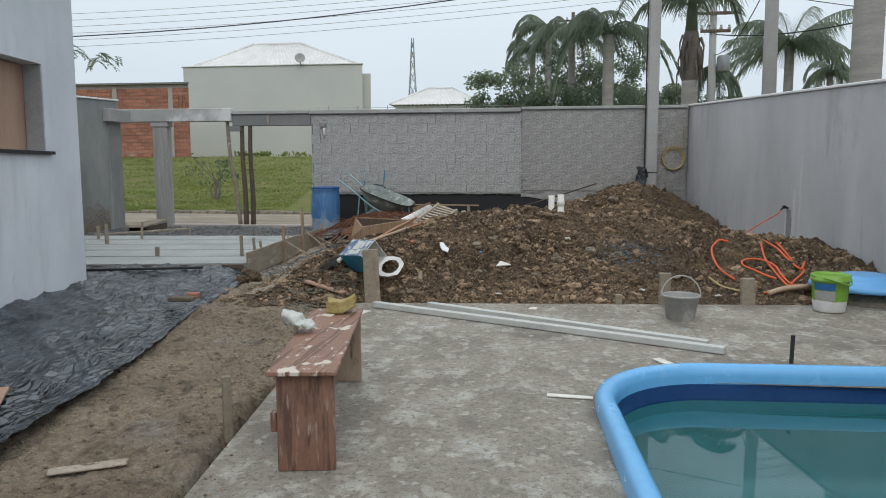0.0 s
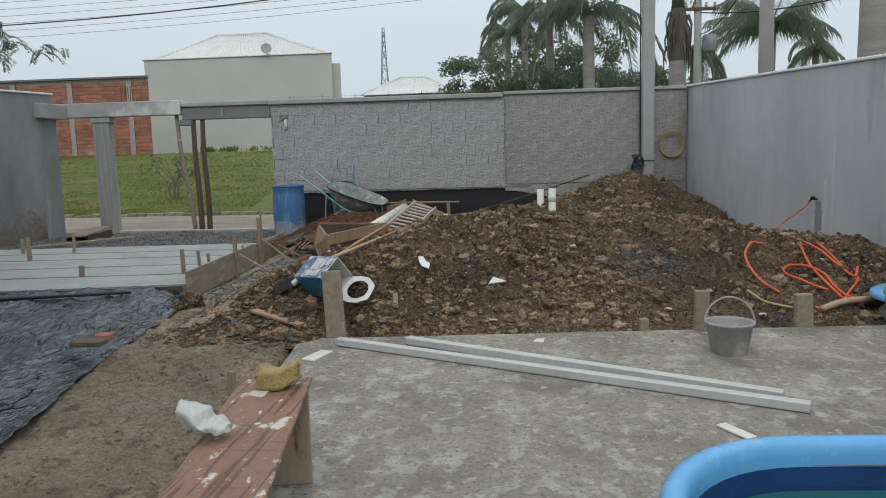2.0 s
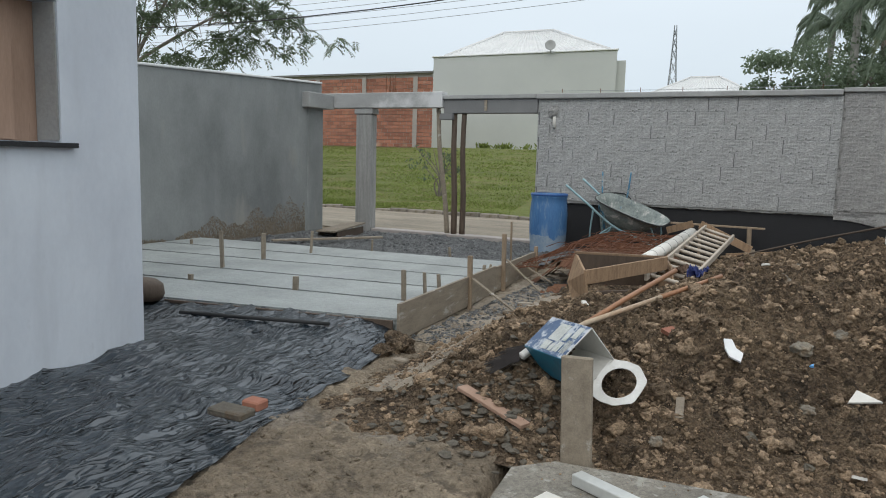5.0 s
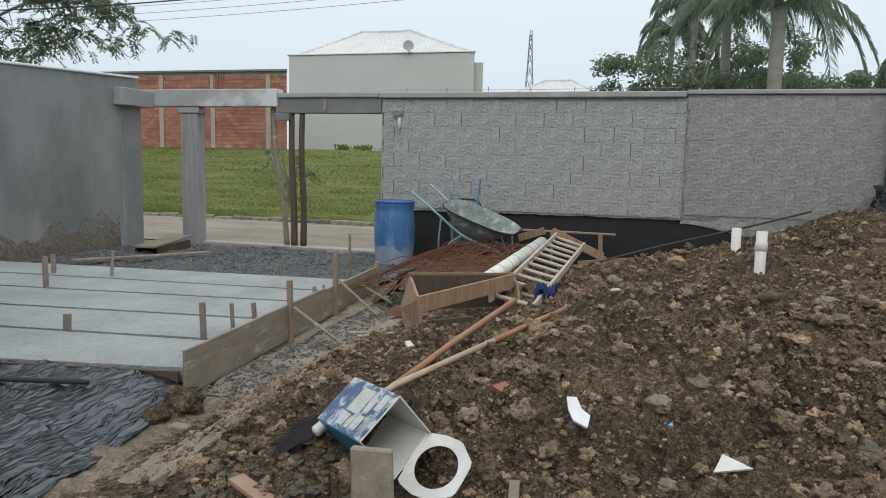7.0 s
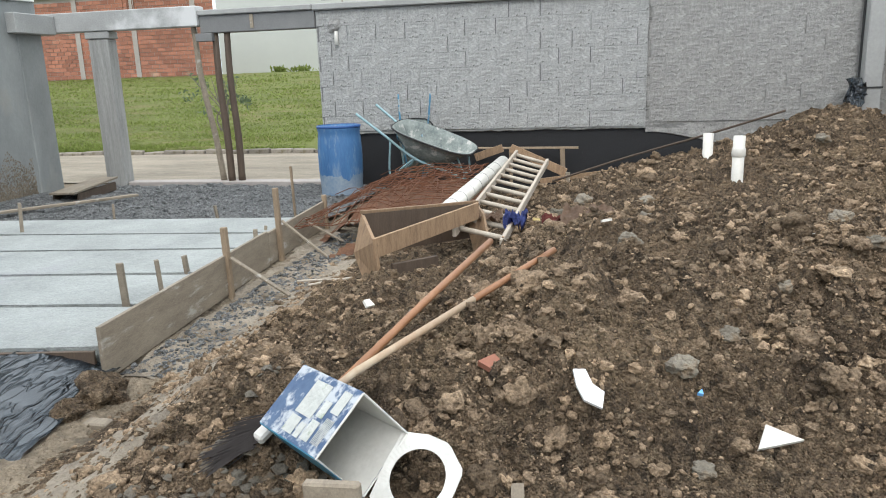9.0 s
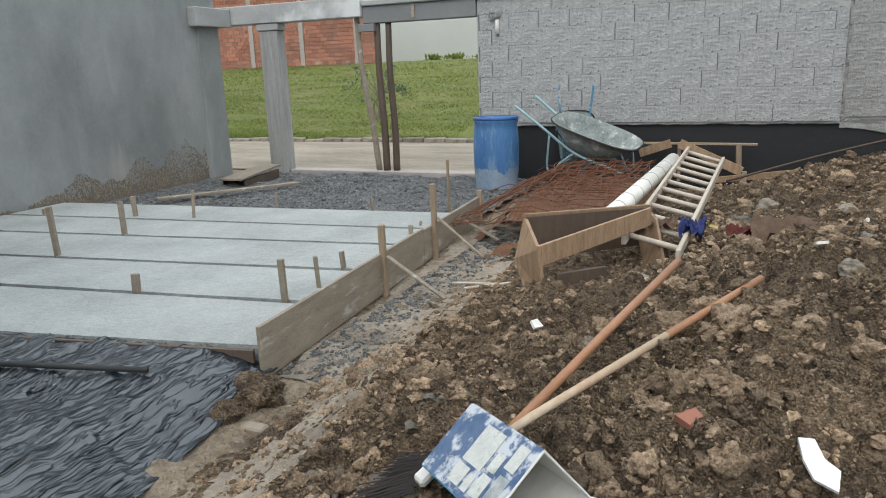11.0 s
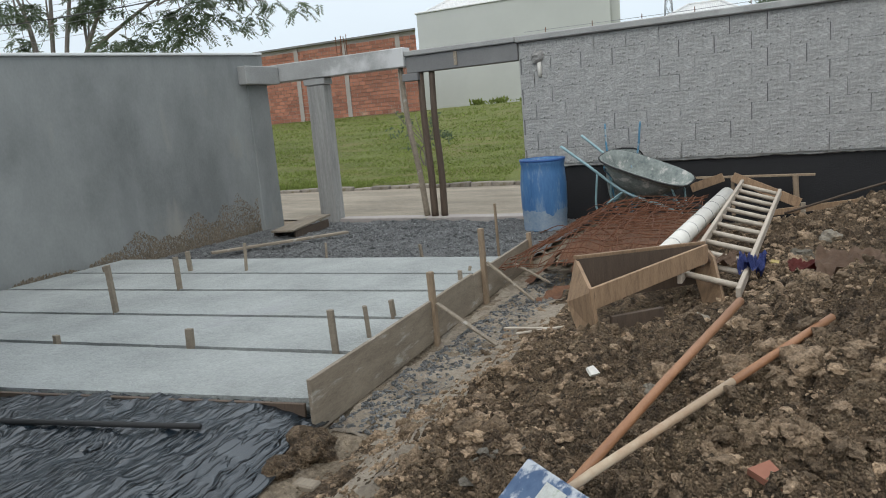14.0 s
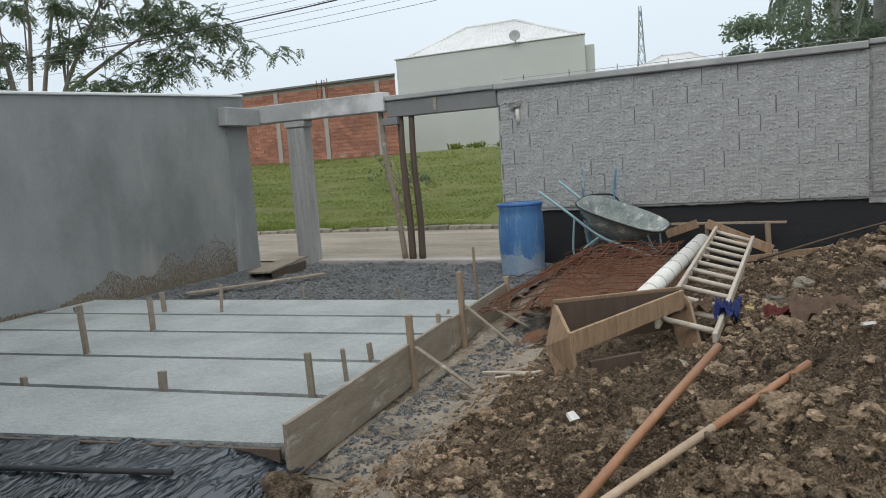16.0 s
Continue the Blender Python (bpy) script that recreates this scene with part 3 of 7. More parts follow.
def pool_ring(inset, z, n=10):
    """The pool's rounded outline, drawn in by inset, at height z."""
    r = max(0.05, POOL_R - inset)
    pts = []
    for cx, cy, a0 in ((POOL_R, POOL_R, 180), (POOL_W - POOL_R, POOL_R, 270), (POOL_W - POOL_R, POOL_L - POOL_R, 0), (POOL_R, POOL_L - POOL_R, 90)):
        for k in range(n + 1):
            a = radians(a0 + 90 * k / n)
            pts.append(POOL_O + PU * (cx + r * math.cos(a)) + PV * (cy + r * math.sin(a)) + Vector((0, 0, z - .03)))
    return pts


def bridge(bm, rings):
    vs = [[bm.verts.new(p) for p in r] for r in rings]
    for a, b in zip(vs, vs[1:]):
        for j in range(len(a)):
            bm.faces.new((a[j], a[(j + 1) % len(a)], b[(j + 1) % len(b)], b[j]))
    return vs


def wall_x(y):
    return 5.53 + 0.08 * (16.1 - y)       # inner face of the boundary wall on the pool's side


def slab_front(x):
    return 7.81 + 0.073 * (x - 1.23)


def slab_z(y):
    return -0.026 * (7.0 - y)             # the slab falls a little away from the soil heap


def slab_left(y):
    return 1.12 - 0.085 * (y - 3.8)


def ground_z(x, y):
    if y < 16.3:
        return -0.052 + 0.024 * (min(y, 7.0) - 7.0) + 0.022 * fbm(x * 1.5, y * 1.5) + 0.026 * fbm(x * 5, y * 5, 2) + 0.026 * abs(fbm(x * 9, y * 9, 5)) + 0.010 * fbm(x * 22, y * 22, 8) - 0.24 * math.exp(-((x - slab_left(y) + 0.05 + .02 * fbm(y * 3, 1, 6)) / 0.045) ** 2) * max(.25, .8 + 0.9 * fbm(y * 2, 3, 1)) + 0.03 * smooth01(0.4, -1, x)
    road = 0.015 + 0.015 * fbm(x * 0.6, y * 0.6, 3)
    rise = 0.095 * max(0.0, min(y, 41.5) - 20.9)
    return road * (1 - smooth01(20.5, 21.0, y)) + smooth01(20.8, 21.1, y) * (0.06 + rise + 0.05 * fbm(x * 0.25, y * 0.25, 7))


gx = [-900, -300, -120, -60] + span(-40, -7, 1.5) + span(-6.5, -1.2, 0.16) + span(-1.15, 1.1, 0.026) + [1.6, 2.4, 2.93, 5.62, 6.0] + span(6.8, 30, 1.6) + [60, 120, 300, 900]
gy = [-300, -60, -20, -6, -2, 0.35] + span(1.2, 2.9, 0.2) + span(3.0, 5.82, 0.03) + [5.84] + span(5.87, 9.7, 0.03) + span(9.85, 16.2, 0.2) + span(16.4, 21.2, 0.3) + span(21.8, 42, 0.9) + [46, 52, 60, 80, 120, 250, 600, 1800]
ground = height_sheet("ground", gx, gy, ground_z, M_earth, keep=lambda x, y: not (2.93 < x < 5.62 and 0.35 < y < 5.84))
tagged(ground, "trodden brown bare earth of the building plot", "ground", kind="structure")
ground.data.materials.append(M_grass)
for p in ground.data.polygons:
    if p.center.y > 20.9 or p.center.y < -6 or abs(p.center.x) > 14:
        p.material_index = 1
road = height_sheet("road", span(-60, 60, 1.2), span(16.35, 20.8, 0.25), lambda x, y: ground_z(x, y) + 0.012, M_road)
tagged(road, "pale sandy unpaved road with damp patches", "road", kind="structure")

bm = bmesh.new()
outer = [(slab_left(-3.9), -3.9), (slab_left(3.8), 3.8), (slab_left(7.64), 7.64)]
outer += [(x, slab_front(x)) for x in span(0.95, 6.1, 0.35)] + [(wall_x(8.1) - 0.01, slab_front(6.1)), (wall_x(2) - 0.01, 2), (wall_x(-3.9) - 0.01, -3.9)]
ov = [bm.verts.new((x, y, slab_z(y))) for x, y in outer]
iv = [bm.verts.new((p.x, p.y, slab_z(p.y))) for p in pool_ring(0.03, 0)]
for loop in (ov, iv):
    for a, b in zip(loop, loop[1:] + loop[:1]):
        bm.edges.new((a, b))
bmesh.ops.triangle_fill(bm, use_beauty=True, edges=bm.edges[:])
r = bmesh.ops.extrude_face_region(bm, geom=bm.faces[:])
bmesh.ops.translate(bm, vec=(0, 0, -0.12), verts=[g for g in r["geom"] if isinstance(g, bmesh.types.BMVert)])
solo("floor", bm, M_slab, (2, 3, 0), "rough patchy grey concrete slab round the pool", "floor", kind="structure")

pool = thing("swimming_pool", POOL_O, "sunken light blue fibreglass swimming pool filled with water", "pool")
bm = bmesh.new()
bridge(bm, [pool_ring(-0.02, -0.15), pool_ring(-0.02, 0.04), pool_ring(-0.005, 0.062), pool_ring(0.025, 0.072), pool_ring(0.06, 0.068), pool_ring(0.082, 0.045), pool_ring(0.09, 0.0), pool_ring(0.09, -0.06)])
part("rim", bm, M_pool, pool, "rounded pale blue rim", True)
bm = bmesh.new()
bridge(bm, [pool_ring(0.087, -0.02), pool_ring(0.105, -0.18)])
part("band", bm, M_pool_band, pool, "dark navy patterned band under the rim", True)
bm = bmesh.new()
rings = [pool_ring(0.106, -0.17), pool_ring(0.20, -0.55), pool_ring(0.30, -1.15), pool_ring(0.45, -1.3)]
vs = bridge(bm, rings)
bm.faces.new(vs[-1])
part("shell", bm, M_pool_in, pool, "turquoise shell", True)
bm = bmesh.new()
bm.faces.new([bm.verts.new(p) for p in pool_ring(0.102, -0.135)])
water = part("water", bm, M_water, pool, "still greenish blue water")
water.visible_shadow = False

# ---- boundary walls ----


def sloped_wall(name, a, b, za, zb, base, thick, mat_, label):
    """A wall from a to b with a top running from za to zb; thick is added on its left-hand side."""
    a, b = Vector((*a, 0)), Vector((*b, 0))
    d = (b - a).normalized()
    n = Vector((-d.y, d.x, 0)) * thick
    bm = bmesh.new()
    k = 12
    cols = []
    for i in range(k + 1):
        p = a.lerp(b, i / k)
        z = za + (zb - za) * i / k
        cols.append([bm.verts.new(q) for q in (p + V((0, 0, base)), p + V((0, 0, z)), p + n + V((0, 0, z)), p + n + V((0, 0, base)))])
    for c0, c1 in zip(cols, cols[1:]):
        for j in range(4):
            bm.faces.new((c0[j], c0[(j + 1) % 4], c1[(j + 1) % 4], c1[j]))
    bm.faces.new(cols[0])
    bm.faces.new(cols[-1][::-1])
    return solo(name, bm, mat_, a, label, "wall", kind="structure")


def coping(a, b, za, zb, n, w, h, parent, mat_):
    a, b = Vector((*a, za + h / 2 + 0.003)), Vector((*b, zb + h / 2 + 0.003))
    m = Vector((*n, 0))
    return part("coping", beam(a + m, b + m, w, h, 0.008), mat_, parent, "white painted coping")


wall_right = sloped_wall("wall_east", (wall_x(-4), -4), (wall_x(16.1), 16.1), 1.48, 2.47, -0.2, -0.15, M_plaster, "smooth grey cement plastered boundary wall with damp streaks")
coping((wall_x(-4), -4), (wall_x(16.05), 16.05), 1.48, 2.467, (0.07, 0), 0.2, 0.035, wall_right, M_white)
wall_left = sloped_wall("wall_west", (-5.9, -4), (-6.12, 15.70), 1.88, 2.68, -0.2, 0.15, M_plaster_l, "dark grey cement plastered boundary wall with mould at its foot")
coping((-5.9, -4), (-6.12, 15.68), 1.88, 2.68, (-0.07, 0), 0.21, 0.035, wall_left, M_white)
# Never in view: wall added behind the camera to close the plot.
sloped_wall("wall_south", (-6.0, -4.2), (7.3, -4.2), 2.2, 2.2, -0.2, -0.15, M_plaster, "plain grey plastered wall added unseen behind the camera")
pil = thing("pillar", (-6.17, 15.78, -0.1), "grey plastered gate pillar at the end of a boundary wall", "pillar", kind="structure")
bm = box((-6.36, 15.27, -0.1), (-6.098, 15.73, 2.26), 0.012)
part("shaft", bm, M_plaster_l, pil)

# back wall: core with black lower band, rough light render with block joints, and a step in plane
wall_back = solo("wall_north", box((-2.03, 16.03, -0.2), (5.53, 16.19, 2.40), 0), M_bitumen, (1.7, 16.1, 0), "long block wall, thrown grey render over a black waterproofed foot", "wall", kind="structure")
bm = bmesh.new()
top, low = [], []
for x in span(-2.05, 2.285, 0.06):
    zl = 0.73 + 0.018 * fbm(x * 1.7, 0, 5) + 0.01 * fbm(x * 9, 2, 5) + 0.02 * smooth01(-2, 2, x)
    low.append(x)
    top.append([bm.verts.new((x, 16.028, zl)), bm.verts.new((x, 15.985, zl + 0.012)), bm.verts.new((x, 15.985, 2.39)), bm.verts.new((x, 16.028, 2.39))])
for c0, c1 in zip(top, top[1:]):
    for j in range(3):
        bm.faces.new((c0[j], c0[j + 1], c1[j + 1], c1[j]))
bm.faces.new(top[0])
bm.faces.new(top[-1][::-1])
part("render_coat", bm, M_rough, wall_back, "thrown cement render")
part("joint_bed", box((-2.035, 15.983, .79), (2.27, 15.9845, 2.385)), M_cap_d, wall_back, "dark open joints")
bm = bmesh.new()
cols = []
for x in span(2.287, 5.525, 0.06):
    zl = 0.70 - 0.16 * smooth01(2.3, 3.4, x) + 0.015 * fbm(x * 2.1, 4, 5)
    cols.append([bm.verts.new((x, 16.029, zl)), bm.verts.new((x, 16.006, zl + 0.01)), bm.verts.new((x, 16.006, 2.43)), bm.verts.new((x, 16.029, 2.43))])
for c0, c1 in zip(cols, cols[1:]):
    for j in range(3):
        bm.faces.new((c0[j], c0[j + 1], c1[j + 1], c1[j]))
bm.faces.new(cols[0])
bm.faces.new(cols[-1][::-1])
part("render_coat", bm, M_rough_d, wall_back, "darker grey render")
part("coping", box((-2.07, 15.90, 2.392), (2.27, 16.25, 2.475), 0.012), M_cap, wall_back, "grey concrete capping beam")
part("coping", box((2.275, 15.95, 2.434), (5.50, 16.22, 2.495), 0.01), M_cap, wall_back, "thin grey capping")

# gate: lintels, middle column, timber props, threshold
lint = thing("lintel", (-5.0, 16.0, 2.26), "pale grey cast concrete lintel over the gateway", "lintel", kind="structure")
part("beam", box((-6.3, 15.88, 2.265), (-3.745, 16.1, 2.535), 0.01), M_lintel, lint)
part("end_block", box((-6.34, 15.12, 2.235), (-5.965, 15.877, 2.50), 0.01), M_cap, lint)
for k in range(5):
    x = -4.93 + 0.045 * k
    part("rebar", tube([(x, 16.0 + 0.03 * (k % 2), 2.53), (x + rnd.uniform(-.03, .03), 16.0 + 0.03 * (k % 2), 2.8 + 0.05 * rnd.random())], 0.006, 5), M_rust, lint, "rusty rebar end")
lint2 = thing("lintel", (-2.9, 16.0, 2.13), "dark damp concrete beam with timber shuttering over the gateway", "lintel", kind="structure")
part("beam", box((-3.74, 15.94, 2.17), (-2.05, 16.12, 2.40), 0.008), M_cap_d, lint2)
part("coping", box((-3.742, 15.90, 2.403), (-2.075, 16.22, 2.475), 0.01), M_cap, lint2)
part("end_block", box((-3.80, 15.9, 2.06), (-3.55, 16.06, 2.166), 0.006), M_cap_d, lint2)
part("shutter", box((-2.98, 15.925, 2.21), (-2.93, 15.939, 2.39), 0.002), M_woodg, lint2)
col = thing("column", (-5.41, 16.06, -0.1), "slender grey concrete gate column with board marks", "column", kind="structure")
M_column = material("board_marked_concrete", (0.40, 0.395, 0.375), (0.19, 0.188, 0.178), rough=0.9, scale=2.5, fine=30, bump=0.6, dist=0.008, stretch=(6, 6, 0.5))
part("shaft", box((-5.51, 15.92, -0.1), (-5.19, 16.13, 2.16), 0.012), M_column, col)
part("head", box((-5.54, 15.9, 2.162), (-5.15, 16.12, 2.262), 0.01), M_cap, col)
sill = solo("threshold", box((-5.18, 15.95, -0.1), (-2.06, 16.2, 0.095), 0.01), M_mortar, (-3.5, 16, -0.1), "low concrete threshold across the gateway", "threshold", kind="structure")
for x0, x1, y1, r_, lab in ((-3.88, -3.70, 16.12, 0.042, "leaning round pole"), (-3.56, -3.55, 16.08, 0.05, "dark round pole"), (-3.38, -3.40, 16.1, 0.048, "dark round pole")):
    pts = bez([(x1, y1, 0.09), (x1 + (x0 - x1) * .35 + .012, y1 - .03, .75), (x1 + (x0 - x1) * .7 - .01, 16.03, 1.5), (x0, 16.02, 2.168 if x0 > -3.8 else 2.262)], 6)
    solo("timber_prop", tube(pts, r_ * 1.1, 9, None, r_ * .9), M_wood_d if x0 > -3.8 else M_woodg, (x1, y1, 0.05), lab + " propping the gateway beam", "prop", "props under the gateway beam", smooth=True)

# wet run under the tap and a lime run beside it
M_wet = material("wet_plaster", (0.30, 0.30, 0.30), (0.23, 0.23, 0.23), rough=0.6, scale=3, fine=30, bump=0.1)
M_lime = material("lime_run", (0.60, 0.60, 0.59), (0.50, 0.50, 0.50), rough=0.9, scale=3, fine=30, bump=0.1)
for y0_, w0_, za_, zb_, m_, lab in ((11.36, .055, .28, .72, M_wet, "dark wet run under the tap"), (11.22, .030, .30, .98, M_lime, "pale lime run on the plaster"), (11.06, .022, .35, 1.45, M_lime, "pale lime run on the plaster"), (11.47, .014, .35, .74, M_lime, "pale lime run on the plaster")):
    bm = bmesh.new()
    rows_ = []
    for i in range(25):
        z = za_ + (zb_ - za_) * i / 24
        w_ = w0_ * (.35 + 1.1 * math.sin(math.pi * min(.97, .05 + .9 * i / 24)) ** .6) * (1 + .5 * fbm(i * .5, y0_ * 3, 2, 3))
        c_ = y0_ + .012 * fbm(i * .25, y0_, 6, 2)
        rows_.append([bm.verts.new((wall_x(q) - .003, q, z)) for q in (c_ - w_, c_ + w_)])
    for a, b in zip(rows_, rows_[1:]):
        bm.faces.new((a[0], a[1], b[1], b[0]))
    part("stain", bm, m_, wall_right, lab)

# ---- mud on the foot of the west wall ----
M_mud = material("dried_mud_spatter", (0.26, 0.215, 0.16), (0.13, 0.105, 0.078), rough=0.95, scale=6, fine=40, bump=0.4, vary=0.3, island=True)


def west_x(y):
    return -5.9 - .22 * (y + 4) / 19.7         # inner face of the west wall


rm = np.random.RandomState(17)
mv, mf = [], []
for k in range(14000):
    y = 8.3 + 7.3 * rm.rand() ** .6
    top_ = (.10 + .34 * smooth01(11.5, 14.5, y)) * (.6 + .8 * max(0.0, .5 + fbm(y * 1.6, 0, 3, 3)))
    z = .05 + top_ * rm.rand() ** 1.7
    r_ = (.003 + .011 * rm.rand() ** 2) * (1.3 - .6 * (z / .8))
    if y > 15.2:
        continue
    o = len(mv)
    for j in range(6):
        a = 1.0472 * j + rm.uniform(-.3, .3)
        q = r_ * rm.uniform(.6, 1.3)
        mv.append((west_x(y) + .0015, y + q * math.cos(a), z + 1.3 * q * math.sin(a)))
    mv.append((west_x(y) + .005, y, z))
    mf += [(o + j, o + (j + 1) % 6, o + 6) for j in range(6)]
me = bpy.data.meshes.new("mud_spatter")
me.from_pydata(mv, [], mf)
me.materials.append(M_mud)
tagged(new("mud_spatter", me), "brown mud splashed on the foot of the wall", "mud", kind="stuff")

# ---- house at the side of the plot ----
HC, HD = Vector((-1.93, 7.98, 0)), Vector((0.125, -0.992, 0)).normalized()
HN = Vector((HD.y, -HD.x, 0))                     # into the house


def hp(s, n, z):
    return HC + HD * s + HN * n + Vector((0, 0, z))


def hbox(s0, s1, n0, n1, z0, z1, bm=None):
    bm = bm or bmesh.new()
    vs = [bm.verts.new(hp(s, n, z)) for s, n, z in ((s0, n0, z0), (s1, n0, z0), (s1, n1, z0), (s0, n1, z0), (s0, n0, z1), (s1, n0, z1), (s1, n1, z1), (s0, n1, z1))]
    for f in ((0, 1, 2, 3), (4, 5, 6, 7), (0, 1, 5, 4), (1, 2, 6, 5), (2, 3, 7, 6), (3, 0, 4, 7)):
        bm.faces.new([vs[i] for i in f])
    return bm


house = thing("house", HC, "single storey house shell with pale undercoated walls", "house")
W0, W1, Z0, Z1 = 0.60, 1.47, 1.43, 2.20
bm = hbox(0, W0, 0, 0.2, -0.1, 3.3)
hbox(W1, 11.0, 0, 0.2, -0.1, 3.3, bm)
hbox(W0, W1, 0, 0.2, -0.1, Z0, bm)
hbox(W0, W1, 0, 0.2, Z1, 3.3, bm)
bmesh.ops.remove_doubles(bm, verts=bm.verts, dist=0.0005)
part("wall", bm, M_house, house, "pale blue-white undercoat with grey patches")
part("wall", hbox(0, 0.2, 0.202, 3.7, -0.1, 3.3), M_house, house)
part("wall", hbox(10.8, 11.0, 0.202, 3.7, -0.1, 3.3), M_house, house)
part("roof", hbox(-0.25, 11.2, -0.3, 3.9, 3.303, 3.43), M_cap, house, "flat concrete roof slab")
win = part("window", hbox(W0 + .003, W1 - .003, 0.17, 0.19, Z0 + .003, Z1 - .003), M_ply, house, "window opening closed with pinkish plywood")
part("board", hbox(W0 + .17, W1 - .02, 0.148, 0.168, Z0 + .01, Z1 - .02), M_ply, win, "wide sheet of plywood")
part("jamb", hbox(W0 + .004, W0 + .012, 0.01, 0.165, Z0 + .01, Z1 - .01), M_cap, win, "scratched grey jamb board")
part("sill", hbox(W0 - .08, W1 + .06, -0.04, 0.14, Z0 - .03, Z0 - .002), M_bitumen, win, "dark stone sill")

# ---- new slab with strips, formwork board, stakes ----


def sline(k):
    """The k-th joint of the new slab as two end points, from front to back."""
    yl = (8.55, 9.55, 10.28, 11.10, 11.85, 12.60)[k]
    yr = (9.45, 10.18, 10.93, 11.70, 12.30, 13.05)[k]
    return Vector((-6.0, yl, 0)), Vector((-0.87 - 0.065 * (yr - 9.4), yr, 0))


newslab = thing("floor_new", (-3.5, 11, 0), "freshly cast pale grey concrete floor in strips", "floor", kind="structure")
for k in range(5):
    (a0, b0), (a1, b1) = sline(k), sline(k + 1)
    bm = bmesh.new()
    g = 0.03
    q = [a0 + V((0, g, 0)), b0 + V((0, g, 0)), b1 - V((0, g, 0)), a1 - V((0, g, 0))]
    nu = 24
    rows = []
    for i in range(nu + 1):
        lo, hi = q[0].lerp(q[1], i / nu), q[3].lerp(q[2], i / nu)
        wob = 0.011 * fbm(i * 1.7, k * 3, 2)
        rows.append((lo + V((0, wob, 0)), hi + V((0, -wob, 0))))
    tv = [[bm.verts.new(p + V((0, 0, 0.15))) for p in r_] for r_ in rows]
    bv = [[bm.verts.new(p + V((0, 0, -0.05))) for p in r_] for r_ in rows]
    for i in range(nu):
        bm.faces.new((tv[i][0], tv[i + 1][0], tv[i + 1][1], tv[i][1]))
        bm.faces.new((bv[i][0], bv[i + 1][0], tv[i + 1][0], tv[i][0]))
        bm.faces.new((bv[i][1], bv[i + 1][1], tv[i + 1][1], tv[i][1]))
    bm.faces.new((bv[0][0], bv[0][1], tv[0][1], tv[0][0]))
    bm.faces.new((bv[-1][0], bv[-1][1], tv[-1][1], tv[-1][0]))
    part("strip", bm, M_fresh, newslab)
for k in range(6):
    a, b = sline(k)
    z = 0.118 if k else 0.112
    part("screed_lath", beam(a + V((0, -0.02 if k == 0 else 0, z - .04)), b + V((-.01, -0.02 if k == 0 else 0, z - .04)), 0.022, 0.08 if k else 0.14, 0.002), M_wood_d, newslab, "dark wooden screed lath")


def bed_z(x, y):
    return 0.045 + 0.03 * fbm(x * 2, y * 2, 1) + 0.03 * fbm(x * 7, y * 7, 4)


bed = height_sheet("gravel_bed", span(-5.98, -1.12, 0.07), span(12.4, 15.94, 0.07), lambda x, y: bed_z(x, y), M_gravel,
                   keep=lambda x, y: y > 12.55 + 0.085 * (x + 6))
tagged(bed, "uneven grey gravel bed inside the gateway", "gravel", kind="stuff")

BF0, BF1 = Vector((-0.82, 9.40, 0)), Vector((-1.09, 13.4, 0))
fw = thing("formwork_board", (-0.95, 11.4, 0), "weathered formwork boards on edge along the new slab", "formwork")
part("board", beam(BF0 + V((0, 0, 0.14)), BF0.lerp(BF1, .58) + V((0, 0, 0.14)), 0.025, 0.29, 0.003), M_woodg, fw)
part("board", beam(BF0.lerp(BF1, .582) + V((0, 0, 0.135)), BF1 + V((0, 0, 0.13)), 0.025, 0.27, 0.003), M_woodg, fw)


def stake(x, y, z0, z1, w=0.035, lean=(0, 0), m_=None, label="short sawn wooden stake", group="levelling stakes in the new floor"):
    ob = solo("stake", beam((x, y, z0), (x + lean[0], y + lean[1], z1), w, w * .7, 0.003), m_ or M_woodg, (x, y, z0), label, "stake", group)
    return ob


for x, y, h, w in ((-3.75, 10.63, 0.40, 0.050), (-3.84, 11.41, 0.30, 0.050), (-4.42, 12.11, 0.21, 0.045), (-3.73, 12.19, 0.28, 0.045), (-3.31, 13.00, 0.13, 0.035),
                   (-2.15, 13.06, 0.11, 0.035), (-1.20, 10.16, 0.27, 0.040), (-1.15, 10.47, 0.21, 0.040), (-1.24, 10.94, 0.12, 0.040), (-2.29, 10.03, 0.12, 0.050),
                   (-3.46, 9.88, 0.05, 0.050), (-1.24, 12.05, 0.08, 0.035), (-5.55, 11.95, 0.06, 0.040), (-1.32, 12.39, 0.04, 0.030)):
    stake(x, y, 0.10, 0.15 + h, w, (rnd.uniform(-.015, .015), rnd.uniform(-.015, .015)))
for x, y, h, bx, by in ((-0.90, 10.92, .485, -0.42, 10.85), (-0.955, 11.93, .61, -0.55, 11.95), (-1.06, 13.3, .33, -.7, 13.35)):
    st = thing("formwork_stake", (x, y, -.1), "wooden stake with a diagonal brace holding the formwork board", "stake", "braced stakes of the formwork")
    part("post", beam((x, y, -.1), (x - .01, y, h), 0.045, 0.04, 0.004), M_wood, st)
    part("brace", beam((x + .03, y - .01, h * .55), (bx, by, 0.02), 0.035, 0.015, 0.002), M_woodg, st)
part("brace", beam((-.93, 12.5, .2), (-.6, 12.5, .03), 0.03, 0.015, 0.002), M_woodg, fw)
stake(-1.42, 13.35, 0.0, 0.62, 0.03, (-.01, 0), M_wood, "tall thin wooden stake in the gravel", "")

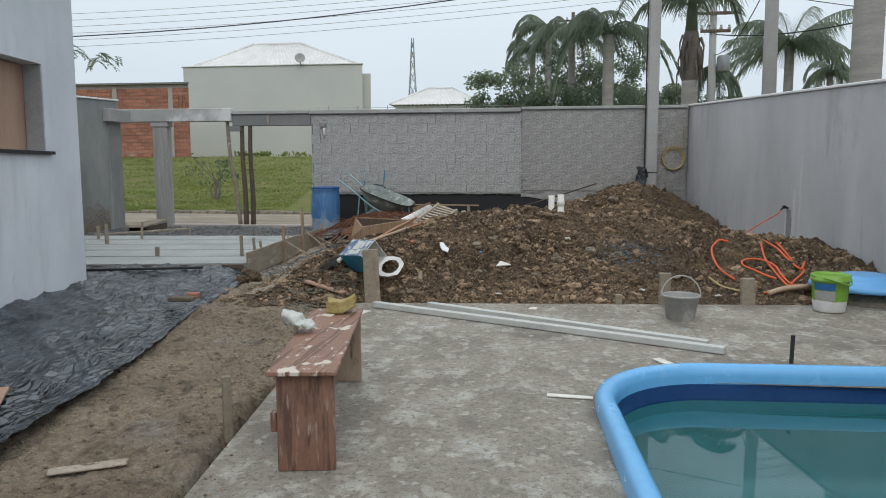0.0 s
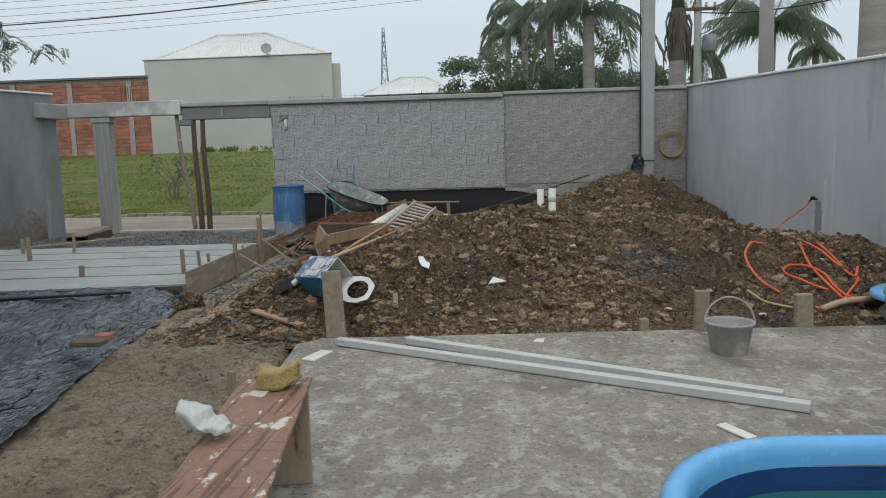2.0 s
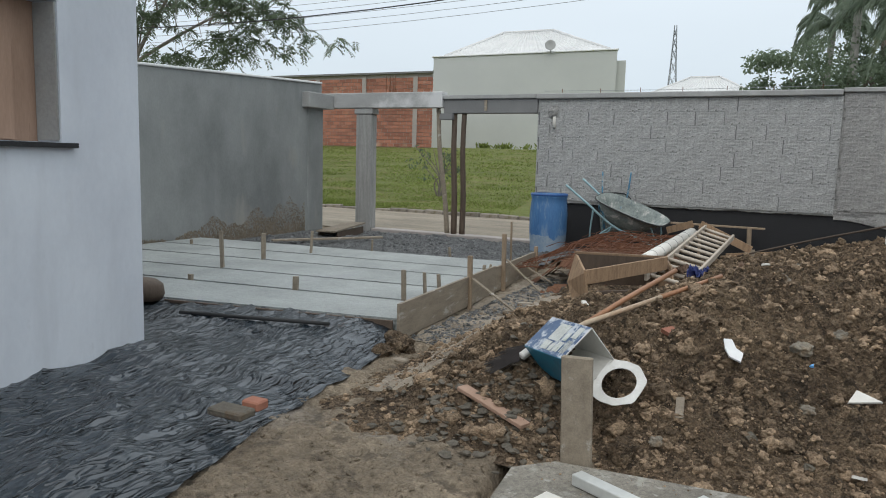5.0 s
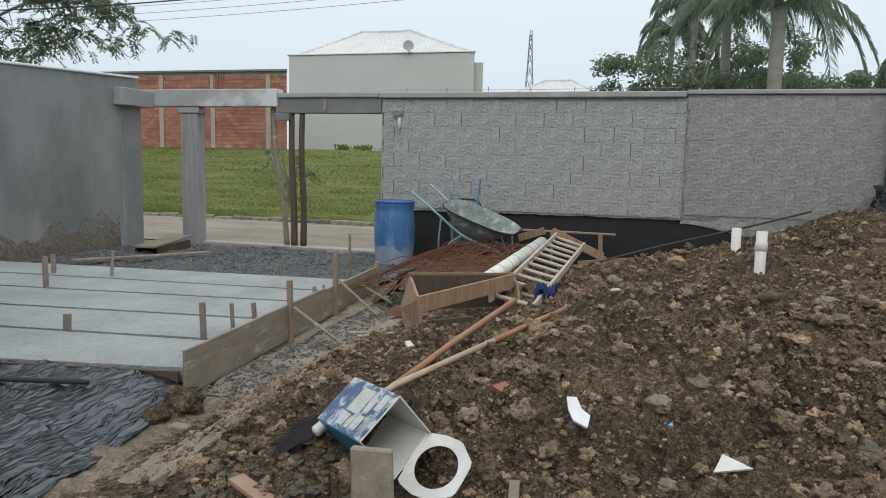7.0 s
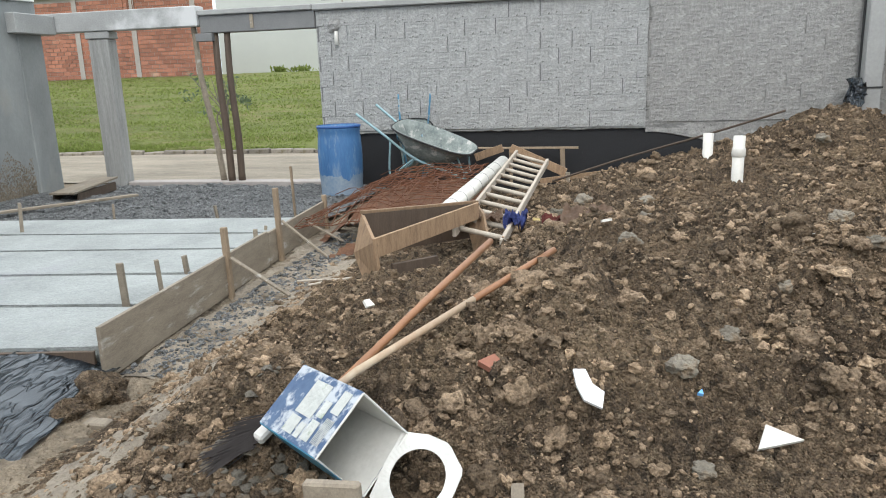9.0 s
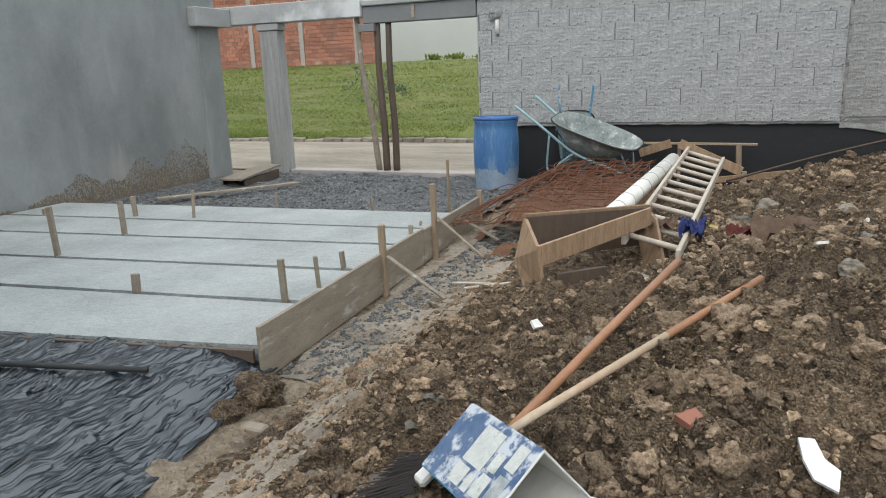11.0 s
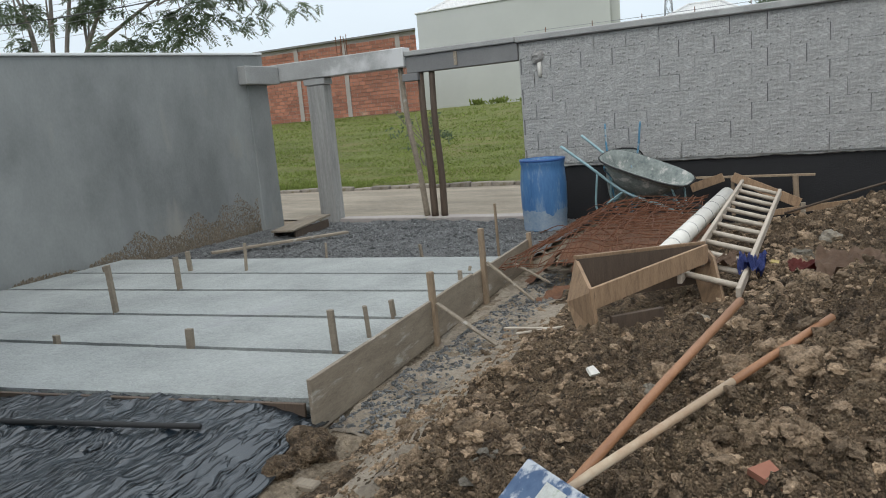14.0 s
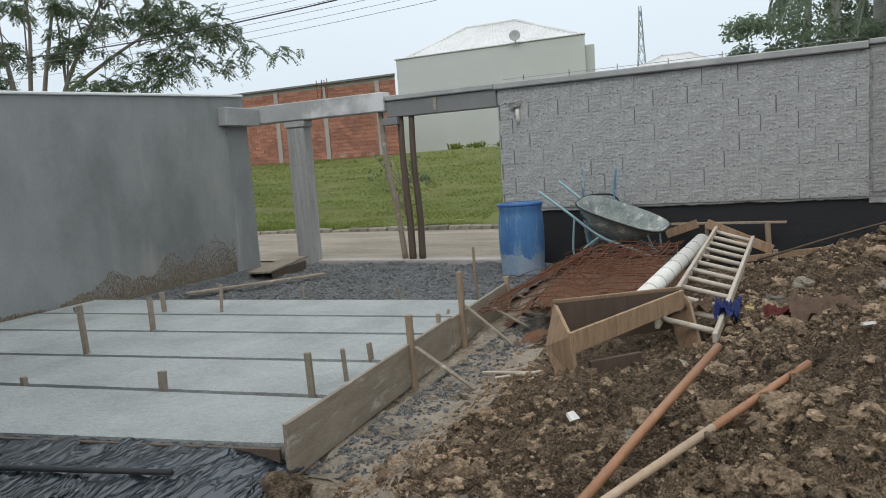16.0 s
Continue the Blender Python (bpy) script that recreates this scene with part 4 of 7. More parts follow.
# ---- soil mound ----
CREST = ((-0.7, 0.0), (-0.1, 0.21), (0.4, 0.39), (0.9, 0.51), (1.2, 0.58), (1.6, 0.71), (2.0, 0.77), (2.6, 0.74), (3.2, 0.68), (4.2, 0.64), (5.2, 0.45), (6.2, 0.40))


def clod(x, y):
    """Rounded lumps with creases between them, 0 to about 1."""
    d = noise.voronoi(Vector((x, y, 0.3)))[0]
    return min(1.0, max(0.0, d[1] - d[0]) * 1.6) ** 0.6


def mound_z(x, y, fine=True):
    d = y - slab_front(x) - 0.05
    a = ramp(x, CREST)
    rise_len = ramp(x, ((0.3, 0.9), (0.7, 0.76), (1.3, 1.02), (1.6, 1.15), (1.94, 1.37), (2.2, 1.62), (2.75, 1.75), (3.2, 1.9)))
    t = min(1.0, max(0.0, d / rise_len))
    f = 0.30 * t + 0.70 * t * t * (3 - 2 * t)
    back = 1.0 - 0.55 * smooth01(1.9, 4.6, d)
    left = smooth01(-0.75, 0.35, x + 0.05 * (y - 9))
    z = a * f * back * (0.35 + 0.65 * left)
    z += 0.70 * math.exp(-((x - 4.55) / 1.35) ** 2 - ((y - 15.6) / 1.65) ** 2)
    z += 0.10 * math.exp(-((x - 3.0) / 0.8) ** 2 - ((y - 14.2) / 0.9) ** 2)
    z -= 0.13 * math.exp(-((x - 0.65) / 0.55) ** 2 - ((y - 11.25) / 0.8) ** 2)
    z -= 0.20 * math.exp(-((x - 0.95) / 0.24) ** 2 - ((y - 8.28) / 0.21) ** 2)
    z -= 0.22 * smooth01(14.5, 15.3, y) * smooth01(-.6, .1, x) * smooth01(2.3, 1.5, x)
    if fine:
        k = smooth01(-0.02, 0.35, z)
        z += k * (0.05 * fbm(x * 1.7, y * 1.7, 2, 3) + 0.07 * fbm(x * 4.2, y * 4.2, 9, 3) + (0.04 + 0.07 * smooth01(-.2, .25, fbm(x * .9, y * .9, 21, 2))) * clod(x * 5.5, y * 5.5) + 0.05 * clod(x * 12, y * 12) + 0.024 * clod(x * 29, y * 29) + 0.014 * fbm(x * 40, y * 40, 3, 2) - 0.095)
        z += 0.012 * fbm(x * 9, y * 9, 1, 2)
    return z - 0.055 + 0.055 * smooth01(0.02, 0.2, z)


def hit_ground(x, y):
    return max(mound_z(x, y), ground_z(x, y))


mound = height_sheet("soil_mound", span(-0.86, 3.3, 0.014) + span(3.33, 6.3, 0.026), span(7.66, 10.3, 0.013) + span(10.33, 15.98, 0.034), mound_z, M_soil,
                     keep=lambda x, y: x < wall_x(y) - 0.02 and y > slab_front(x) + 0.02 and x > -0.80 - 0.065 * (y - 9.4))
tagged(mound, "heap of dug brown clay soil full of clods", "soil", kind="stuff")

rs = np.random.RandomState(5)
bm = bmesh.new()
bmesh.ops.create_icosphere(bm, subdivisions=1, radius=1)
ICO_V = np.array([v.co[:] for v in bm.verts])
ICO_F = np.array([[v.index for v in f.verts] for f in bm.faces])
bm.free()


def lumps(name, spots, mat_, label, category, flat=0.7):
    """Many rough lumps in one mesh; spots are rows of x, y, z, size."""
    vs, fs = [], []
    for x, y, z, s in spots:
        q = np.linalg.qr(rs.normal(size=(3, 3)))[0]
        v = (ICO_V * (1 + 0.20 * rs.normal(size=(len(ICO_V), 1)))) * (s * np.array([1, rs.uniform(.7, 1), rs.uniform(.6, .95)])) @ q.T
        v[:, 2] *= flat
        fs.append(ICO_F + len(vs) * len(ICO_V))
        vs.append(v + (x, y, z))
    me = bpy.data.meshes.new(name)
    me.from_pydata(np.concatenate(vs).tolist(), [], np.concatenate(fs).tolist())
    me.materials.append(mat_)
    return tagged(new(name, me), label, category, kind="stuff")


def shapes(level, k, rough):
    """Some uneven lump shapes: their corners (one block a shape) and their faces."""
    out = []
    for q in range(k):
        bm = bmesh.new()
        if level:
            bmesh.ops.create_icosphere(bm, subdivisions=level, radius=1)
        else:
            bmesh.ops.create_cone(bm, cap_ends=False, segments=4, radius1=1, radius2=0, depth=1)
            bmesh.ops.create_cone(bm, cap_ends=False, segments=4, radius1=1, radius2=0, depth=1, matrix=Matrix.Translation((0, 0, -1)) @ Matrix.Rotation(math.pi, 4, 'X'))
            bmesh.ops.remove_doubles(bm, verts=bm.verts, dist=.01)
        for v in bm.verts:
            c = v.co.copy()
            v.co *= 1 + rough * (fbm(c.x * 1.2 + 9 * q, c.y * 1.2, c.z * 1.2, 3) + .35 * fbm(c.x * 4 + 5 * q, c.y * 4, c.z * 4, 2))
        bm.verts.index_update()
        out.append(np.array([v.co[:] for v in bm.verts]))
        faces = np.array([[v.index for v in f.verts] for f in bm.faces])
        bm.free()
    return np.array(out), faces


def scatter(name, spots, shape, mat_, label, category, flat=.7, smooth=False):
    """Very many lumps in one mesh, each a turned and squeezed copy of one of the shapes."""
    V_, F_ = shape
    sp_ = np.array(spots)
    n = len(sp_)
    q = np.linalg.qr(rs.normal(size=(n, 3, 3)))[0]
    v = V_[rs.randint(len(V_), size=n)] * np.stack([np.ones(n), rs.uniform(.65, 1, n), rs.uniform(.5, .95, n)], 1)[:, None, :]
    v = np.einsum("nij,nkj->nki", q, v) * sp_[:, None, 3:4]
    v[:, :, 2] *= flat
    v = v + sp_[:, None, :3]
    f = F_[None] + (np.arange(n) * V_.shape[1])[:, None, None]
    me = bpy.data.meshes.new(name)
    me.from_pydata(v.reshape(-1, 3).tolist(), [], f.reshape(-1, F_.shape[1]).tolist())
    if smooth:
        for p in me.polygons:
            p.use_smooth = True
    me.materials.append(mat_)
    return tagged(new(name, me), label, category, kind="stuff")


def on_heap(n, x0, x1, y0, y1, power, size, patchy):
    out = []
    while len(out) < n:
        x, y = rs.uniform(x0, x1), y0 + (y1 - y0) * rs.rand() ** power
        if x > wall_x(y) - .05 or y < slab_front(x) + .07:
            continue
        if fbm(x * .9, y * .9, 21, 2) + .3 * fbm(x * 3.5, y * 3.5, 5, 2) < rs.uniform(-.55, .55) * patchy:
            continue
        z = mound_z(x, y)
        if z < 0.0 and rs.rand() < .7:
            continue
        out.append((x, y, z, size()))
    return out


scatter("soil_clods", [(x, y, z - .15 * s_, s_) for x, y, z, s_ in on_heap(1700, -0.6, 6.0, 7.85, 15.8, 1.25, lambda: .024 + .048 * rs.rand() ** 1.8, 1.0)], shapes(3, 12, .75), M_clod, "big knobbly brown clods in the soil heap", "soil", .75, True)
scatter("soil_clods", [(x, y, z, s_) for x, y, z, s_ in on_heap(9500, -0.7, 6.0, 7.8, 15.8, 1.4, lambda: .011 + .020 * rs.rand() ** 1.5, .9)], shapes(2, 12, .7), M_clod, "crumbly brown clods over the soil heap", "soil", .75)
scatter("soil_crumbs", [(x, y, z + .003, s_) for x, y, z, s_ in on_heap(22000, -0.7, 6.0, 7.75, 15.8, 1.5, lambda: .006 + .010 * rs.rand() ** 2, .8)], shapes(1, 10, .4), M_clod, "loose brown crumbs over the soil heap", "soil", .8)
scatter("soil_crumbs", [(x, y, z + .002, s_) for x, y, z, s_ in on_heap(30000, -0.6, 3.6, 7.75, 10.6, 1.0, lambda: .0035 + .0055 * rs.rand() ** 2, .5)], shapes(0, 8, .4), M_clod, "fine brown soil crumbs on the slope of the heap", "soil", .8)
spots = []
while len(spots) < 5200:
    x, y = rs.uniform(-0.6, 1.0), rs.uniform(3.0, 9.4)
    if x > slab_left(y) - .01 or (rs.rand() > .35 and fbm(x * 2.2, y * 2.2, 8) < 0):
        continue
    spots.append((x, y, ground_z(x, y) + 0.002, 0.003 + 0.016 * rs.rand() ** 5))
lumps("earth_crumbs", spots, M_earth, "loose crumbs on the trodden earth", "soil")
spots = [(x, y, mound_z(x, y) + .010, 0.006 + .009 * rs.rand()) for x, y in rs.normal((3.55, 9.08), (.17, .15), size=(1100, 2))]
lumps("gravel_patch", spots, M_gravel, "grey gravel spilled on the soil heap", "gravel")
spots = [(x, y, hit_ground(x, y) + .012, 0.012 + .03 * rs.rand() ** 2) for x, y in rs.normal((.45, 8.15), (.26, .2), size=(300, 2))]
lumps("rubble", spots, M_stone, "broken grey slate chips at the foot of the heap", "rubble", 0.45)
spots = [(x, y, hit_ground(x, y) + .005, 0.006 + .012 * rs.rand()) for x, y in zip(-.80 + .34 * rs.rand(2600) ** 1.6, rs.uniform(9.5, 13.0, 2600))]
lumps("spilled_gravel", spots, M_gravel, "grey concrete crumbs along the formwork", "gravel")


spots = [(x, y, bed_z(x, y) + .004, 0.008 + .022 * rs.rand() ** 2) for x, y in zip(rs.uniform(-5.9, -1.2, 5200), rs.uniform(13.0, 15.9, 5200))]
lumps("loose_gravel", spots, M_gravel, "loose grey gravel lumps inside the gateway", "gravel")
spots = []
while len(spots) < 700:
    x, y = rs.uniform(.9, 5.6), rs.uniform(3.2, 8.0)
    d = min(slab_front(x) - y, 1.6 * (x - slab_left(y)))
    if d < .02 or rs.rand() > math.exp(-d / .22) + .03 or (x > 2.75 and y < 6.0):
        continue
    spots.append((x, y, slab_z(y) + .002, 0.002 + .008 * rs.rand() ** 4))
lumps("dirt_crumbs", spots, M_clod, "crumbs of soil scattered on the slab", "soil")


def rock(x, y, s, label, mat_=None, flat=.7, name="stone", cat="stone"):
    bm = bmesh.new()
    bmesh.ops.create_icosphere(bm, subdivisions=4, radius=s)
    o = rnd.uniform(0, 50)
    for v in bm.verts:
        n_ = v.co.normalized()
        v.co *= 1 + .45 * fbm(n_.x * 1.3 + o, n_.y * 1.3, n_.z * 1.3, 3) + .10 * abs(fbm(n_.x * 5 + o, n_.y * 5, n_.z * 5, 3))
        v.co.z *= flat
    z = hit_ground(x, y)
    bmesh.ops.translate(bm, vec=(x, y, z + s * flat * .35), verts=bm.verts)
    return solo(name, bm, mat_ or M_stone, (x, y, z), label, cat, "stones in the soil heap")


for x, y, s in ((2.75, 8.87, .10), (3.14, 9.06, .09), (1.94, 8.79, .075), (2.12, 8.98, .07), (1.975, 8.53, .07), (2.36, 9.25, .05), (1.35, 12.6, .12), (1.6, 11.6, .1), (1.75, 12.4, .14), (.92, 10.25, .07),
                (3.93, 14.4, .11), (1.9, 10.2, .08), (2.35, 9.9, .07), (2.9, 10.4, .09), (3.5, 10.2, .07), (1.55, 13.3, .12), (2.1, 12.9, .11), (4.1, 12.2, .1), (2.55, 8.5, .04),
                (1.75, 8.25, .045), (1.35, 8.12, .05), (2.0, 8.2, .035), (3.0, 8.4, .04), (2.8, 9.6, .06), (.9, 9.2, .06), (.45, 9.6, .05), (1.8, 9.75, .08), (4.6, 9.4, .06), (4.9, 9.9, .08), (4.4, 13.6, .09)):
    rock(x, y, s * (.6 if y > 10 else .66), "rough pale grey stone half sunk in soil")
for x, y, s in ((-.72, 9.22, .12), (-.35, 9.0, .04), (-.72, 9.02, .07), (1.2, 8.05, .07)):
    rock(x, y, s, "big brown clod of clay", M_soil, .8, "soil_clod", "soil")

smear = height_sheet("cement_spill", span(-1.1, 0.5, .04), span(9.45, 13.2, .04), lambda x, y: hit_ground(x, y) + 0.006 + .012 * fbm(x * 9, y * 9, 3), M_path,
                     keep=lambda x, y: -0.78 - .065 * (y - 9.4) < x < -.42 - .03 * (y - 9.4) + .22 * fbm(y * 1.3, x * 1.3, 6) and x < .2)
tagged(smear, "grey cement slurry spilled along the formwork", "cement", kind="stuff")
smear2 = height_sheet("cement_spill", span(-0.6, 0.9, .04), span(8.3, 12.0, .04), lambda x, y: hit_ground(x, y) + 0.006, M_path,
                      keep=lambda x, y: -.42 - .05 * (y - 9.4) + .15 * fbm(y * 1.3, x * 1.3, 6) < x < -.02 + .25 * fbm(y * 1.1, x * 1.1, 16) - .06 * (y - 9))
tagged(smear2, "paler trampled earth beside the formwork", "soil", kind="stuff")


# ---- black plastic sheet beside the house ----
TE = ((3.0, 0.16), (4.27, 0.05), (5.39, -0.08), (6.27, -0.26), (7.2, -0.48), (7.9, -0.59), (8.45, -0.65), (9.15, -0.72), (9.6, -0.80))


def tarp_z(x, y):
    edge = ramp(y, TE) + 0.03 * fbm(y * 3, 1, 8)
    d = edge - x
    wall = x - (-1.93 + 0.126 * (7.98 - y)) if y < 8.0 else 9
    swirl = fbm(x * .7, y * .7, 3, 2)
    u = 0.97 * x + 0.26 * y + 0.55 * swirl
    v = 0.97 * y - 0.26 * x - 0.4 * swirl

    def fold(a, b, sd):
        return (1 - min(1, 2.2 * abs(fbm(a, b, sd, 2)))) ** 1.5
    w = 0.028 * fold(u * 2.4, v * 0.6, 2) + 0.022 * fold(u * 1.6 + 1.0 * v, v * 1.8 - .8 * u, 6) + 0.012 * fold(u * 6, v * 1.3, 11) + 0.012 * fold(v * 4.5 + u, u * 1.5, 17)  + 0.02 * fbm(x * 1.3, y * 1.3, 12, 2)
    z = -0.022 + 0.085 * smooth01(0.0, 0.5, d) + w * (0.35 + 0.65 * smooth01(0, .25, d))
    z += 0.05 * smooth01(8.5, 9.3, y) + 0.16 * smooth01(0.30, 0.02, wall) * (0.35 + 0.3 * fbm(y * 1.5, 0, 4))
    z += 0.04 * math.exp(-((wall - 0.28) / 0.12) ** 2) * max(0, fbm(y * 1.9, 2, 9) + 0.35)
    return z


def tarp_edge(y):
    return ramp(y, TE) + 0.03 * fbm(y * 3, 1, 8)


# columns run parallel to the free edge, so that it stays one clean line
sheet = height_sheet("plastic_sheet", [-d for d in span(0, 2.2, .016) + span(2.24, 5.6, .06)], span(3.1, 9.5, 0.018), lambda d, y: tarp_z(tarp_edge(y) + d, y), M_tarp,
                     keep=lambda d, y: tarp_edge(y) + d > (-1.96 + 0.126 * (7.98 - y) if y < 8.0 else -5.95) and y < 9.46 + (tarp_edge(y) + d + 0.87) * 0.175)
for v in sheet.data.vertices:
    v.co.x += tarp_edge(v.co.y)
tagged(sheet, "crumpled shiny black plastic sheet spread on the earth", "plastic sheet")


def lay(x, y):
    return tarp_z(x, y)


solo("iron_bar", tube([(-2.45, 8.78, lay(-2.45, 8.78) + .03), (-1.2, 9.03, lay(-1.2, 9.03) + .03)], 0.015, 8), M_rubber, (-1.8, 8.9, .1), "black iron bar lying on the plastic sheet", "bar", smooth=True)
solo("slab_piece", box((-.72, 7.30, .085), (-.50, 7.42, .125), .008), M_stone, (-.6, 7.36, .09), "flat grey concrete offcut on the plastic sheet", "slab piece")
solo("brick_piece", box((-.62, 7.44, .09), (-.51, 7.53, .14), .008), M_brick, (-.57, 7.49, .09), "broken red brick on the plastic sheet", "brick")
solo("brick_piece", box((-.62, 8.95, -.06), (-.50, 9.02, -.005), .008), M_woodg, (-.56, 8.98, -.06), "small cut block of wood on the earth", "wood block")
bm = lathe([(0, .0), (.15, .0), (.17, .05), (.16, .13), (.12, .165), (0, .17)], 24, (0, 0, 0), None, Matrix.Scale(1.35, 4, (1, 0, 0)))
bmesh.ops.translate(bm, vec=(-3.12, 8.98, lay(-3.12, 8.98) + .01), verts=bm.verts)
solo("tub", bm, M_wood_d, (-3.12, 8.98, .1), "overturned dark brown clay tub on the plastic sheet", "tub", smooth=True)
solo("plywood_sheet", box((-.3, -.35, 0), (.3, .35, .018), .004, pose(-.38, 4.33, .09, 0, 3, 30)), M_ply, (-.1, 4.1, .05), "loose piece of plywood lying on the plastic sheet", "plywood")
solo("scrap", beam((.33, 4.20, ground_z(.33, 4.2) + .012), (.63, 4.36, ground_z(.63, 4.36) + .012), .075, .010, .003), M_rag, (.48, 4.28, -.06), "dirty whitish scrap of board on the earth", "scrap")
for x, y, h in ((.96, 4.74, .2), (.70, 6.62, .12)):
    stake(x, y, -.15, h, .045, (rnd.uniform(-.01, .01), .01), M_woodg, "wooden edge stake beside the slab", "edge stakes of the slab")

# ---- bench with its things ----
bench = thing("bench", (1.45, 4.9, 0), "low plywood bench, red-brown and spattered with white paint", "bench")
BA, BB, BZ = Vector((1.53, 4.24, 0)), Vector((1.32, 5.62, 0)), 0.395
bd = (BB - BA).normalized()
bn = Vector((bd.y, -bd.x, 0))


def bbox_(s0, s1, n0, n1, z0, z1, bev=.004):
    m = Matrix.Translation(BA) @ Matrix((bn, bd, Vector((0, 0, 1)))).transposed().to_4x4()
    return box((n0, s0, z0), (n1, s1, z1), bev, m)


BLn = (BB - BA).length
part("seat", bbox_(-.03, BLn, -.155, .15, BZ - .02, BZ), M_bench_top, bench, "paint-spattered top board")
part("leg", bbox_(.02, .045, -.12, .135, slab_z(4.28), BZ - .021), M_bench, bench, "stained red-brown end panel")
part("leg", bbox_(BLn - .12, BLn - .095, -.12, .145, slab_z(5.5), BZ - .021), M_bench_in, bench, "pale end panel")
part("rail", bbox_(.046, BLn - .121, -.125, -.10, BZ - .10, BZ - .021), M_bench, bench, "dark side rail")
part("rail", bbox_(.05, .09, -.155, -.126, .10, .19), M_bench, bench)
sp = BA + bd * (BLn - .14) + bn * .03
bm = bmesh.new()
bmesh.ops.create_cube(bm, size=1, matrix=Matrix.LocRotScale(sp + V((0, 0, BZ + .04)), Euler((0.0, 0, .3)), V((.17, .11, .07))))
bmesh.ops.subdivide_edges(bm, edges=bm.edges[:], cuts=5, use_grid_fill=True)
for v in bm.verts:
    o = v.co - sp
    v.co += bd * (.045 * smooth01(.02, -.09, o.dot(bn))) + V((0, 0, .03 * smooth01(.0, .09, o.dot(bn))))
    v.co += .020 * V((fbm(v.co.x * 18, v.co.y * 18, v.co.z * 18), fbm(v.co.x * 18, v.co.y * 18, 5), max(-.3, fbm(v.co.x * 14, v.co.y * 14, 9))))
    v.co.z = max(v.co.z, BZ + .002)
solo("sponge", bm, M_sponge, sp + V((0, 0, BZ)), "worn yellow foam sponge with dirt on the bench", "sponge", smooth=True)
bp_ = BA + bd * (BLn - .66) + bn * -.13
bm = bmesh.new()
bmesh.ops.create_icosphere(bm, subdivisions=4, radius=.5, matrix=Matrix.LocRotScale(bp_ + V((0, 0, BZ + .045)), Euler((0, .12, -.35)), V((.22, .11, .05))))
for v in bm.verts:
    o = v.co - bp_
    v.co += V((0, 0, .05 * smooth01(0, -.13, o.x))) + .03 * V((fbm(v.co.x * 16, v.co.y * 16, v.co.z * 16, 2), fbm(v.co.y * 16, v.co.z * 16, 3, 2), fbm(v.co.z * 16, v.co.x * 16, 7, 2)))
    v.co.z = max(v.co.z, BZ + .002)
solo("plastic_bag", bm, M_bag, bp_ + V((0, 0, BZ)), "crumpled white printed plastic bag on the bench", "bag")

# ---- things on the slab ----
for (ax, ay), (bx, by) in (((1.10, 7.62), (3.85, 6.37)), ((1.60, 7.64), (3.78, 6.54))):
    solo("metal_profile", beam((ax, ay, slab_z(ay) + .028), (bx, by, slab_z(by) + .028), .065, .05, .004), M_alu, (ax, ay, 0), "long pale grey square profile lying on the slab", "profile", "profiles lying on the slab")
solo("tile_piece", box((-.05, -.12, .003), (.05, .12, .016), .002, pose(1.02, 7.36, 0, 0, 0, -18)), M_pvc, (1.02, 7.36, 0), "pale cut tile strip on the slab", "tile")
solo("tile_piece", box((-.035, -.07, .003), (.035, .07, .02), .002, pose(2.54, 7.74, 0, 0, 0, -12)), M_pvc, (2.54, 7.74, 0), "small pale tile offcut on the slab", "tile")
solo("tile_piece", box((-.03, -.10, .003), (.03, .10, .014), .002, pose(3.40, 6.10, slab_z(6.1), 0, 0, 28)), M_pvc, (3.4, 6.1, 0), "narrow pale offcut beside the pool", "tile")
solo("tile_piece", box((-.13, -.022, .003), (.13, .022, .012), .002, pose(2.74, 5.36, slab_z(5.36), 0, 0, -6)), M_pvc, (2.74, 5.36, 0), "thin pale strip beside the pool", "tile")
solo("iron_rod", tube([(4.226, 6.19, -.02), (4.23, 6.19, .17)], .014, 8), M_rubber, (4.226, 6.19, 0), "short dark iron rod standing in the slab", "rod")

bucket = thing("bucket", (3.755, 7.42, 0), "grey plastic builder's bucket with cement marks and wire handle", "bucket")
bm = lathe([(0, .004), (.105, .004), (.112, .012), (.145, .20), (.157, .205), (.158, .22), (.148, .221), (.142, .205), (.108, .02), (0, .018)], 36, (3.755, 7.42, 0))
part("body", bm, M_bucket, bucket, "", True)
part("handle", tube([(3.755 + .158 * math.cos(a), 7.42 + .02 * math.sin(a), .21 + .165 * math.sin(a)) for a in [math.pi * i / 20 for i in range(21)]], .006, 6), M_bucket, bucket, "raised handle")

pb = thing("paint_bucket", (5.10, 7.86, 0), "green paint bucket with a blue label and white drips", "bucket")
PX, PY, PZ = 5.10, 7.86, slab_z(7.86) + .004
bm = lathe([(.137, .095), (.150, .265), (.163, .27), (.165, .285), (.158, .29), (.160, .32), (.152, .325), (.142, .30), (.128, .02), (0, .02)], 36, (PX, PY, PZ))
part("body", bm, M_green, pb, "bright green upper part", True)
bm = lathe([(0, 0), (.122, 0), (.128, .008), (.1375, .095), (.1385, .10)], 36, (PX, PY, PZ))
for v in bm.verts:
    if v.co.z > PZ + .098:
        v.co.z += .012 * fbm(v.co.x * 20, v.co.y * 20, 2)
part("drips", bm, M_white, pb, "white painted lower part", True)


